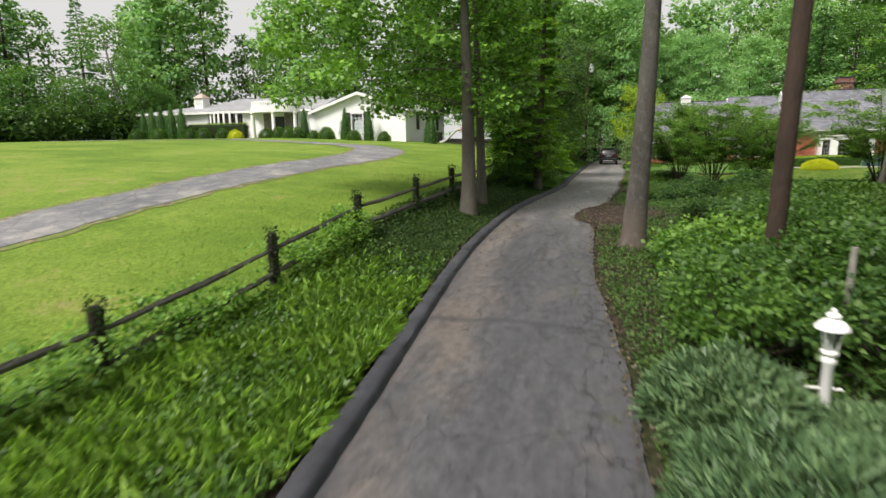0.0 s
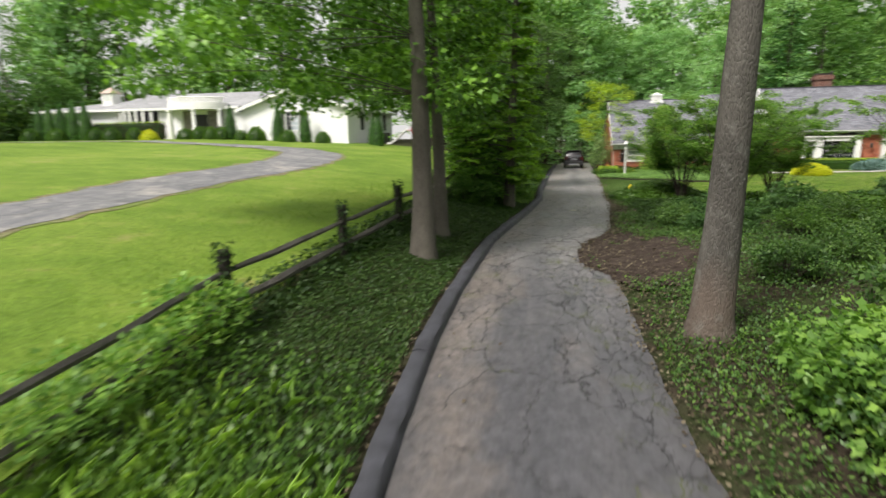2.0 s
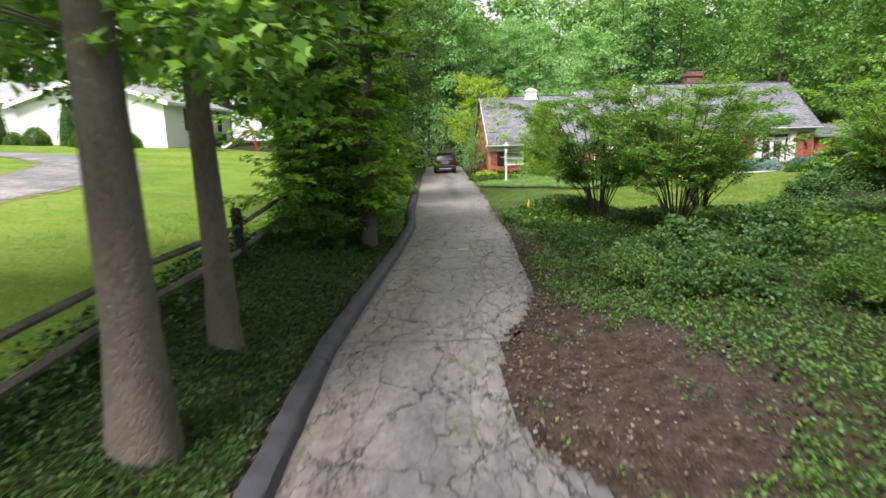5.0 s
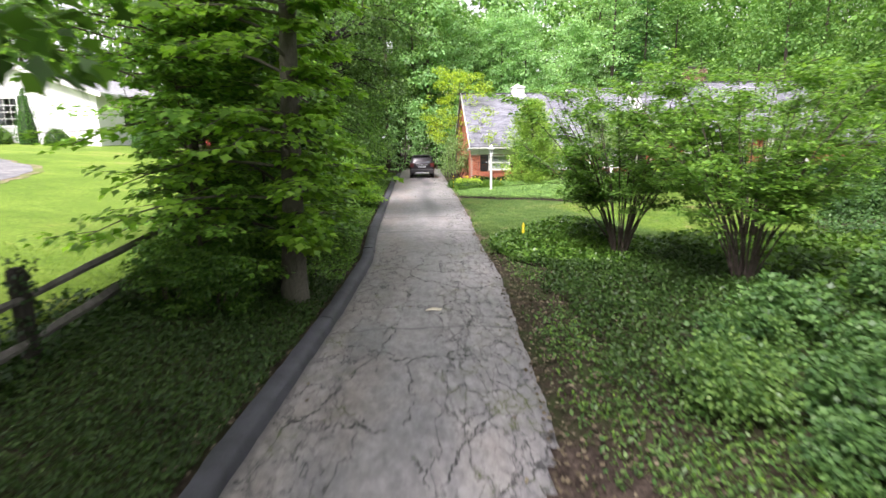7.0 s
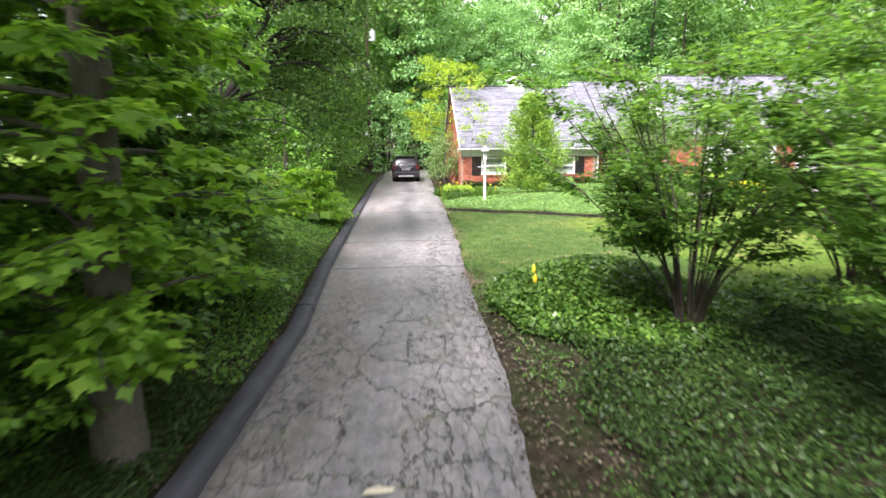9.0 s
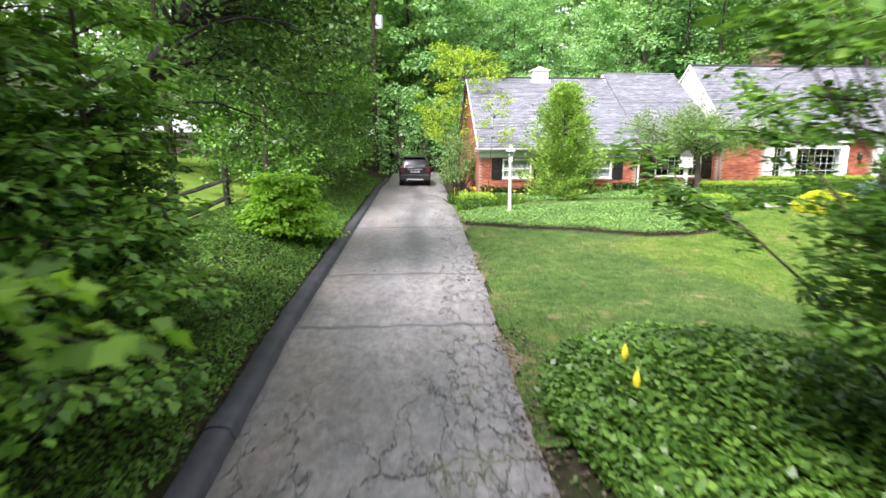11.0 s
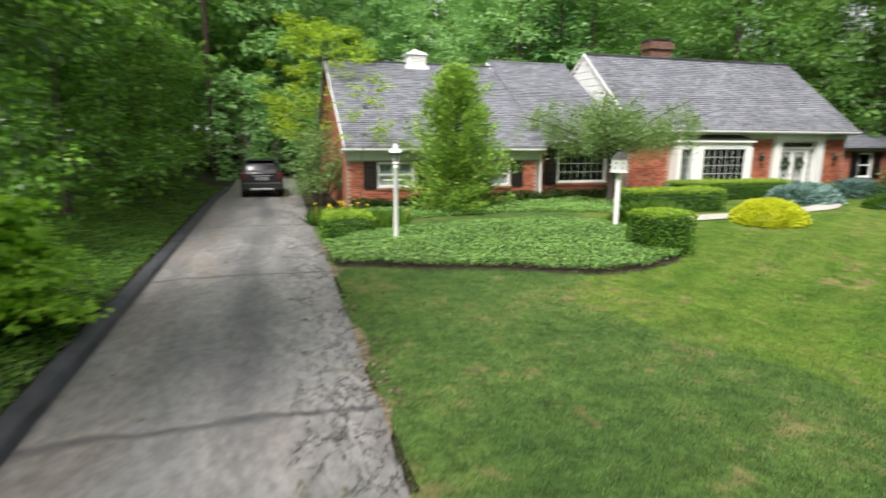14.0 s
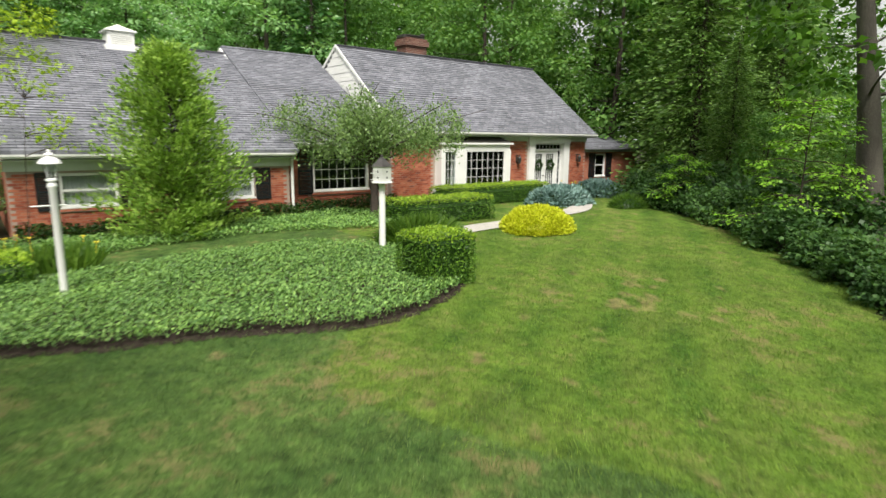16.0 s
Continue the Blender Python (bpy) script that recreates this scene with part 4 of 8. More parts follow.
def window(name, parent, x0, x1, z0, z1, y, cols, rows, label, frame_w=0.07, sash=False, curtain=False, muntin=0.022):
    """A window set in a wall whose face is at y, looking to -y."""
    w = thing(name, (0, 0, 0), label, "window")
    w.parent = parent
    w["label"] = label
    fw = frame_w
    bm = bmesh.new()
    for b in ((x0, x0 + fw, z0, z1), (x1 - fw, x1, z0, z1), (x0 + fw, x1 - fw, z1 - fw, z1), (x0 + fw, x1 - fw, z0, z0 + fw * 0.7)):
        bm_box(bm, b[0], b[1], y - 0.035, y + 0.08, b[2], b[3])
    part("window_frame", bm, WHITE, w)
    box_part("window_sill", x0 - 0.05, x1 + 0.05, y - 0.09, y + 0.02, z0 - 0.055, z0 - 0.002, WHITE, w)
    gx0, gx1, gz0, gz1 = x0 + fw, x1 - fw, z0 + fw * 0.7, z1 - fw
    bm = bmesh.new()
    for i in range(1, cols):
        x = gx0 + (gx1 - gx0) * i / cols
        bm_box(bm, x - muntin * 0.42, x + muntin * 0.42, y + 0.026, y + 0.04, gz0, gz1)
    for k in range(1, rows):
        z = gz0 + (gz1 - gz0) * k / rows
        t = muntin * 1.4 if not (sash and k * 2 == rows) else muntin * 2.6
        bm_box(bm, gx0, gx1, y + (0.022 if not (sash and k * 2 == rows) else -0.01), y + 0.042, z - t / 2, z + t / 2)
    part("muntin_grid", bm, WHITE, w)["kind"] = "stuff"
    g = box_part("pane", gx0, gx1, y + 0.03, y + 0.036, gz0, gz1, GLASS, w, 0)
    g.visible_shadow = False
    if curtain:
        n = 60
        verts, faces = [], []
        for i in range(n + 1):
            x = gx0 + (gx1 - gx0) * i / n
            yy = y + 0.13 + 0.02 * math.sin(i * 1.35)
            verts += [(x, yy, gz0 - 0.05), (x, yy, gz1 + 0.05)]
        faces = [(2 * i, 2 * i + 2, 2 * i + 3, 2 * i + 1) for i in range(n)]
        new_mesh("curtain", verts, faces, CURTAIN, w, "pale closed curtain")
    return w


def shutter(parent, x0, x1, z0, z1, y):
    bm = bmesh.new()
    t = 0.05
    for b in ((x0, x0 + t, z0, z1), (x1 - t, x1, z0, z1), (x0 + t, x1 - t, z1 - t, z1), (x0 + t, x1 - t, z0, z0 + t), (x0 + t, x1 - t, (z0 + z1) / 2 - t / 2, (z0 + z1) / 2 + t / 2)):
        bm_box(bm, b[0], b[1], y - 0.045, y - 0.004, b[2], b[3])
    s = part("shutter", bm, BLACK, parent, "black louvred wooden shutter")
    bm = bmesh.new()
    n = int((z1 - z0) / 0.05)
    for k in range(n):
        z = z0 + t + (z1 - z0 - 2 * t) * (k + 0.5) / n
        bm_box(bm, x0 + t, x1 - t, y - 0.034, y - 0.012, z - 0.017, z + 0.014)
    part("slat", bm, BLACK, s)["kind"] = "stuff"
    return s


def brick_house():
    h = thing("brick_house", (2.3, 55.2, 0.1), "long red brick house with grey shingle roofs and white trim", "house")
    inv = h.matrix_basis.inverted()
    root = h
    Z0 = -0.3
    YL, YM, YR = 55.25, 55.8, 55.55
    made = []

    def keep(ob):
        made.append(ob)
        return ob

    # left wing: eave 2.25 m, ridge 6.2 m
    wl = [(3.45, 4.85, 0.82, 1.78), (7.25, 8.72, 0.82, 1.78)]
    keep(wall_mesh("wall", 2.35, 9.9, Z0, 2.2, YL, YL + 0.3, wl, MORTAR, root))
    keep(gable_wall("wall", 2.35, 2.65, [(YL + 0.3, Z0), (67.2, Z0), (67.2, 2.2), (61.25, 5.8), (YL + 0.3, 2.3)], BRICK, root))
    for x0, x1, z0, z1 in wl:
        keep(window("window", root, x0 + 0.012, x1 - 0.012, z0 + 0.06, z1 - 0.012, YL + 0.06, 1, 2, "white double-hung window with pale curtain", sash=True, curtain=True))
        keep(box_part("brick_sill", x0 - 0.06, x1 + 0.06, YL - 0.05, YL + 0.1, z0 - 0.075, z0 - 0.002, BRICK, root))
        keep(shutter(root, x0 - 0.52, x0 - 0.02, z0 - 0.02, z1 + 0.02, YL))
        keep(shutter(root, x1 + 0.02, x1 + 0.52, z0 - 0.02, z1 + 0.02, YL))
    # frieze, soffit and gutter of the left wing
    keep(box_part("fascia", 2.3, 9.95, YL - 0.04, YL - 0.005, 1.84, 2.2, FASCIA, root))
    keep(box_part("soffit", 2.1, 10.0, 54.95, YL - 0.045, 2.1, 2.14, FASCIA, root))

    def gutter(x0, x1, y, z):
        bm = bmesh.new()
        prof = [(0, 0), (-0.09, 0.01), (-0.12, 0.06), (-0.12, 0.11), (-0.105, 0.11), (-0.1, 0.06), (-0.01, 0.03), (0, 0.11)]
        a = [bm.verts.new((x0, y + dy, z + dz)) for dy, dz in prof]
        b = [bm.verts.new((x1, y + dy, z + dz)) for dy, dz in prof]
        for i in range(len(prof) - 1):
            bm.faces.new([a[i], b[i], b[i + 1], a[i + 1]])
        bm.faces.new(list(reversed(a)))
        bm.faces.new(b)
        return keep(part("gutter", bm, WHITE, root, "white painted gutter"))

    gutter(2.1, 10.0, 54.93, 2.17)
    keep(roof_slope("roof", 2.24, 10.1, 54.9, 2.36, 61.25, 6.02, root, SHINGLE))
    keep(roof_slope("roof", 2.24, 10.1, 67.6, 2.36, 61.25, 6.02, root, SHINGLE))
    keep(box_part("ridge_cap", 2.24, 10.1, 61.13, 61.37, 5.99, 6.06, SHINGLE, root))
    # rake boards on the left gable
    for ya, yb in ((54.9, 61.25), (67.6, 61.25)):
        v = [(x, y, z + dz) for x in (2.2, 2.238) for (y, z) in ((ya, 2.36), (yb, 6.02)) for dz in (-0.1, 0.015)]
        keep(new_mesh("rake_board", v, [(0, 1, 3, 2), (4, 6, 7, 5), (0, 2, 6, 4), (1, 5, 7, 3), (0, 4, 5, 1), (2, 3, 7, 6)], WHITE, root))

    # middle part, a little set back, its ridge one step higher
    wm = [(11.05, 13.35, 0.85, 2.42)]
    keep(wall_mesh("wall", 9.9, 14.2, Z0, 2.62, YM, YM + 0.3, wm, MORTAR, root))
    keep(gable_wall("wall", 9.6, 9.897, [(YL + 0.3, Z0), (YM + 0.3, Z0), (YM + 0.3, 2.2), (YL + 0.3, 2.2)], BRICK, root))
    x0, x1, z0, z1 = wm[0]
    keep(window("window", root, x0 + 0.012, x1 - 0.012, z0 + 0.06, z1 - 0.012, YM + 0.05, 7, 4, "wide white window with many small panes", 0.06, muntin=0.01))
    keep(box_part("brick_sill", x0 - 0.06, x1 + 0.06, YM - 0.06, YM + 0.1, z0 - 0.085, z0 - 0.002, BRICK, root))
    keep(shutter(root, x0 - 0.58, x0 - 0.02, z0 - 0.05, z1 + 0.02, YM))
    keep(shutter(root, x1 + 0.02, x1 + 0.52, z0 - 0.05, z1 + 0.02, YM))
    keep(box_part("fascia", 9.95, 14.15, YM - 0.04, YM - 0.005, 2.46, 2.62, FASCIA, root))
    gutter(10.1, 14.05, 55.42, 2.5)
    keep(roof_slope("roof", 10.1, 14.2, 55.4, 2.65, 61.6, 6.32, root, SHINGLE))
    keep(roof_slope("roof", 10.1, 14.2, 67.6, 2.65, 61.6, 6.32, root, SHINGLE))
    keep(box_part("ridge_cap", 10.1, 14.2, 61.48, 61.72, 6.29, 6.36, SHINGLE, root))
    keep(gable_wall("gable", 10.02, 10.09, [(55.5, 2.5), (61.6, 6.26), (67.5, 2.5)], WHITE, root))
    # right part, steeper and with a higher eave
    wr = [(16.45, 20.2, 0.78, 2.62), (22.1, 24.5, 0.12, 2.74)]
    keep(wall_mesh("wall", 14.2, 26.15, Z0, 3.05, YR, YR + 0.3, wr, MORTAR, root))
    ridge_y, ridge_z = 59.5, 6.57
    keep(gable_wall("gable", 14.2, 14.34, [(YR + 0.3, 2.2), (64.1, 2.2), (64.1, 3.1), (ridge_y, ridge_z - 0.2), (YR + 0.3, 3.0)], WHITE, root))
    # lapped white boards on the gable above the lower roof
    k = 0
    while 3.2 + k * 0.17 < ridge_z - 0.3:
        z = 3.2 + k * 0.17
        half = (ridge_z - 0.15 - z) / (ridge_z - 3.05) * (ridge_y - 55.3)
        keep(box_part("board", 14.165 - 0.012 * (k % 2), 14.198, ridge_y - half, ridge_y + half, z, z + 0.16, WHITE, root))
        k += 1
    keep(gable_wall("wall", 25.85, 26.15, [(YR + 0.3, Z0), (64.1, Z0), (64.1, 3.0), (ridge_y, ridge_z - 0.3), (YR + 0.3, 3.0)], BRICK, root))
    keep(roof_slope("roof", 14.15, 26.4, 55.1, 3.08, ridge_y, ridge_z, root, SHINGLE, taper=0.15))
    keep(roof_slope("roof", 14.15, 26.4, 64.4, 3.08, ridge_y, ridge_z, root, SHINGLE, taper=0.15))
    keep(box_part("ridge_cap", 14.15, 26.25, ridge_y - 0.12, ridge_y + 0.12, ridge_z - 0.03, ridge_z + 0.04, SHINGLE, root))
    for ya in (55.1, 64.4):
        v = [(x, y, z + dz) for x in (14.1, 14.15) for (y, z) in ((ya, 3.08), (ridge_y, ridge_z)) for dz in (-0.1, 0.03)]
        keep(new_mesh("rake_board", v, [(0, 1, 3, 2), (4, 6, 7, 5), (0, 2, 6, 4), (1, 5, 7, 3), (0, 4, 5, 1), (2, 3, 7, 6)], WHITE, root))
    gutter(14.1, 26.4, 55.12, 2.95)
    keep(box_part("fascia", 14.15, 26.2, YR - 0.045, YR - 0.005, 2.72, 3.02, FASCIA, root))
    keep(box_part("soffit", 14.1, 26.4, 55.14, YR - 0.05, 2.9, 2.94, FASCIA, root))
    # downspouts
    for x, y, z in ((9.99, YL - 0.06, 2.17), (16.27, YR - 0.05, 0.8)):
        v, f = tube_data([(x, y, Z0), (x, y, z - 0.15), (x, y - (0.2 if x < 11 else 0.0), z)], [0.05, 0.05, 0.05], 8)
        keep(new_mesh("downspout", v, f, WHITE, root, "white downspout", True))
    # bay window
    bay = thing("bay_window", (0, 0, 0), "white bay window with small panes and dark metal roof", "bay window")
    bay.parent = root
    keep(bay)
    yb = YR - 0.42
    box_part("base_panel", 16.4, 20.25, yb + 0.01, YR + 0.05, 0.62, 0.8, WHITE, bay)
    box_part("head_panel", 16.4, 20.25, yb + 0.01, YR + 0.05, 2.32, 2.62, WHITE, bay)
    for a, b in ((16.35, 16.52), (17.2, 17.66), (20.0, 20.3)):
        box_part("post", a, b, yb - 0.01, YR + 0.05, 0.6, 2.34, WHITE, bay)
    for a, b, c in ((16.53, 17.19, 3), (17.67, 19.99, 7)):
        keep(window("window", root, a, b, 0.82, 2.31, yb + 0.05, c, 4, "bay window light with small panes", 0.05, muntin=0.009))
    v = [(16.3, yb - 0.08, 2.63), (20.35, yb - 0.08, 2.63), (19.9, YR, 2.9), (16.75, YR, 2.9), (16.3, YR, 2.63), (20.35, YR, 2.63)]
    new_mesh("bay_roof", v, [(0, 1, 2, 3), (0, 3, 4), (1, 5, 2), (0, 4, 5, 1), (3, 2, 5, 4)], METAL, bay, "dark metal hood roof")
    box_part("cornice", 16.28, 20.37, yb - 0.1, YR - 0.002, 2.55, 2.628, WHITE, bay)
    # front entrance
    d = thing("front_door", (0, 0, 0), "white double front door with glazed panels and wreaths", "door")
    d.parent = root
    keep(d)
    box_part("jamb", 21.85, 22.25, YR - 0.12, YR + 0.2, 0.0, 2.86, WHITE, d)
    box_part("jamb", 24.35, 24.75, YR - 0.12, YR + 0.2, 0.0, 2.86, WHITE, d)
    box_part("lintel", 21.8, 24.8, YR - 0.14, YR + 0.2, 2.62, 2.9, WHITE, d)
    box_part("threshold", 21.9, 24.7, YR - 0.5, YR + 0.25, -0.05, 0.12, CONCRETE, d)
    keep(window("transom", root, 22.26, 24.34, 2.32, 2.61, YR + 0.1, 8, 1, "narrow transom light", 0.05))
    for a, b in ((22.27, 23.1), (23.11, 23.93)):
        leaf = thing("door_leaf", (0, 0, 0), "white glazed door leaf", "")
        leaf.parent = root
        keep(leaf)
        bm = bmesh.new()
        for q in ((a, a + 0.14, 0.14, 2.3), (b - 0.14, b, 0.14, 2.3), (a + 0.14, b - 0.14, 2.12, 2.3), (a + 0.14, b - 0.14, 0.14, 0.42)):
            bm_box(bm, q[0], q[1], YR + 0.08, YR + 0.13, q[2], q[3])
        for i in range(1, 4):
            x = a + 0.14 + (b - a - 0.28) * i / 4
            bm_box(bm, x - 0.015, x + 0.015, YR + 0.09, YR + 0.12, 0.42, 2.12)
        for z in (0.9, 1.5):
            bm_box(bm, a + 0.14, b - 0.14, YR + 0.09, YR + 0.121, z - 0.015, z + 0.015)
        part("door_frame", bm, WHITE, leaf)
        g = box_part("pane", a + 0.14, b - 0.14, YR + 0.1, YR + 0.106, 0.42, 2.12, GLASS, leaf, 0)
        g.visible_shadow = False
        rng = np.random.default_rng(7)
        n = 260
        t = rng.uniform(0, 2 * math.pi, n)
        r = 0.2 + rng.normal(0, 0.035, n)
        c = np.stack([(a + b) / 2 + r * np.cos(t), np.full(n, YR + 0.05) + rng.uniform(-0.04, 0.02, n), 1.62 + r * np.sin(t)], 1)
        leaves("wreath", c, rnd(rng, n), rnd(rng, n) + (0, -0.8, 0), rng.uniform(0.06, 0.1, n), KITE, LEAF_DARK, leaf, "dark evergreen wreath")
    box_part("mullion", 23.94, 24.04, YR + 0.05, YR + 0.15, 0.12, 2.32, WHITE, d)
    keep(window("sidelight", root, 24.05, 24.34, 0.3, 2.3, YR + 0.1, 1, 6, "narrow side light", 0.04))
    lathe_part("door_handle", [(0.015, 0), (0.035, 0.02), (0.035, 0.05), (0.012, 0.08)], METAL, d, 10, (23.05, YR + 0.05, 1.05))
    # lanterns beside the door
    for x in (21.1, 25.45):
        s = thing("wall_lantern", (0, 0, 0), "black metal wall lantern", "lamp")
        s.parent = root
        keep(s)
        box_part("bracket", x - 0.04, x + 0.04, YR - 0.04, YR - 0.002, 1.75, 2.1, METAL, s)
        v, f = tube_data([(x, YR - 0.03, 2.02), (x, YR - 0.13, 2.1), (x, YR - 0.2, 2.06)], [0.015, 0.014, 0.013], 6)
        new_mesh("arm", v, f, METAL, s)
        lathe_part("cage", [(0.03, 0), (0.07, 0.03), (0.095, 0.24), (0.1, 0.25), (0.05, 0.31), (0.015, 0.37), (0.02, 0.4)], METAL, s, 8, (x, YR - 0.2, 1.7))
    # low annex beyond the right end
    wa = [(29.0, 30.0, 0.75, 2.05)]
    keep(wall_mesh("wall", 26.15, 33.0, Z0, 2.35, 57.0, 57.3, wa, BRICK, root))
    keep(window("window", root, 29.012, 29.988, 0.81, 2.04, 57.05, 1, 2, "white double-hung window", 0.08, sash=True))
    keep(shutter(root, 28.45, 28.98, 0.75, 2.07, 57.0))
    keep(shutter(root, 30.02, 30.55, 0.75, 2.07, 57.0))
    keep(box_part("panel", 29.0, 30.0, 56.9, 56.998, 0.15, 0.62, FASCIA, root))
    keep(box_part("fascia", 26.16, 33.0, 56.95, 56.997, 2.14, 2.35, FASCIA, root))
    keep(roof_slope("roof", 26.16, 33.3, 56.6, 2.4, 60.4, 3.3, root, SHINGLE))
    keep(roof_slope("roof", 26.16, 33.3, 64.2, 2.4, 60.4, 3.3, root, SHINGLE))
    keep(gable_wall("wall", 32.7, 33.0, [(57.3, Z0), (63.9, Z0), (63.9, 2.3), (60.4, 3.1), (57.3, 2.3)], BRICK, root))
    # unseen back walls and floor, near-black in colour, so that the closed rooms look dim
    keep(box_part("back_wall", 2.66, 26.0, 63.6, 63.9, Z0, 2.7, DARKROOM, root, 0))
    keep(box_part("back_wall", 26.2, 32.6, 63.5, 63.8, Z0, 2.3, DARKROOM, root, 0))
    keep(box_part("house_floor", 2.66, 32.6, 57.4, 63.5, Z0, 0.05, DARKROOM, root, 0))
    # chimney
    ch = thing("chimney", (0, 0, 0), "red brick chimney with corbelled top", "chimney")
    ch.parent = root
    keep(ch)
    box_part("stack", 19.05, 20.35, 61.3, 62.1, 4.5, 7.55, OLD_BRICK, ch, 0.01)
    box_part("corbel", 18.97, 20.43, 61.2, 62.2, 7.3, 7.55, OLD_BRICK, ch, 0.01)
    box_part("flue_cap", 19.15, 20.25, 61.35, 62.05, 7.78, 7.83, METAL, ch, 0.01, "dark metal flue cap")
    for fx in (19.25, 20.05):
        box_part("flue_leg", fx, fx + 0.1, 61.65, 61.75, 7.683, 7.778, METAL, ch, 0)
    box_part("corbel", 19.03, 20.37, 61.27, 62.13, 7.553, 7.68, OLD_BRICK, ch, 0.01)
    box_part("cap", 19.0, 20.1, 61.4, 62.0, 7.683, 7.82, METAL, ch, 0.01)
    lathe_part("flue", [(0.12, 0), (0.12, 0.22), (0.17, 0.24), (0.02, 0.34)], METAL, ch, 12, (20.35, 61.7, 7.683))
    # louvred cupola on the left ridge
    cu = thing("cupola", (0, 0, 0), "white louvred roof cupola with hipped cap", "cupola")
    cu.parent = root
    keep(cu)
    cx, cy = 6.35, 61.25
    box_part("base", cx - 0.54, cx + 0.54, cy - 0.54, cy + 0.54, 5.15, 5.88, WHITE, cu, 0.01)
    box_part("drum", cx - 0.43, cx + 0.43, cy - 0.43, cy + 0.43, 5.88, 6.36, WHITE, cu, 0.01)
    for k in range(6):
        box_part("louvre", cx - 0.33, cx + 0.33, cy - 0.46, cy - 0.431, 5.94 + k * 0.065, 5.975 + k * 0.065, WHITE, cu, 0.004)
    v = [(cx + i * r, cy + j * r, z) for r, z in ((0.51, 6.36), (0.51, 6.4), (0.2, 6.55)) for i, j in ((-1, -1), (1, -1), (1, 1), (-1, 1))] + [(cx, cy, 6.66)]
    new_mesh("cap", v, [(3, 2, 1, 0)] + [(4 * k + i, 4 * k + (i + 1) % 4, 4 * k + 4 + (i + 1) % 4, 4 * k + 4 + i) for k in (0, 1) for i in range(4)] + [(8 + i, 8 + (i + 1) % 4, 12) for i in range(4)], WHITE, cu)
    for ob in made:
        ob.matrix_parent_inverse = inv
    return h


red_house = brick_house()


# ---- white house across the lawn ----
def slab(name, quad, thick, material, parent, label=""):
    """A sloping slab: four corners anticlockwise seen from above, with a thickness downwards."""
    v = [Vector(q) for q in quad] + [Vector(q) - Vector((0, 0, thick)) for q in quad]
    m = len(quad)
    f = [tuple(range(m)), tuple(reversed(range(m, 2 * m)))] + [(k, m + k, m + (k + 1) % m, (k + 1) % m) for k in range(m)]
    return new_mesh(name, v, f, material, parent, label)


def front_gable(name, prof, y0, y1, material, parent):
    """An upright slab from y0 to y1 with the outline prof of (x, z)."""
    m = len(prof)
    v = [(x, y0, z) for x, z in prof] + [(x, y1, z) for x, z in prof]
    f = [tuple(range(m)), tuple(reversed(range(m, 2 * m)))] + [(k, m + k, m + (k + 1) % m, (k + 1) % m) for k in range(m)]
    return new_mesh(name, v, f, material, parent)


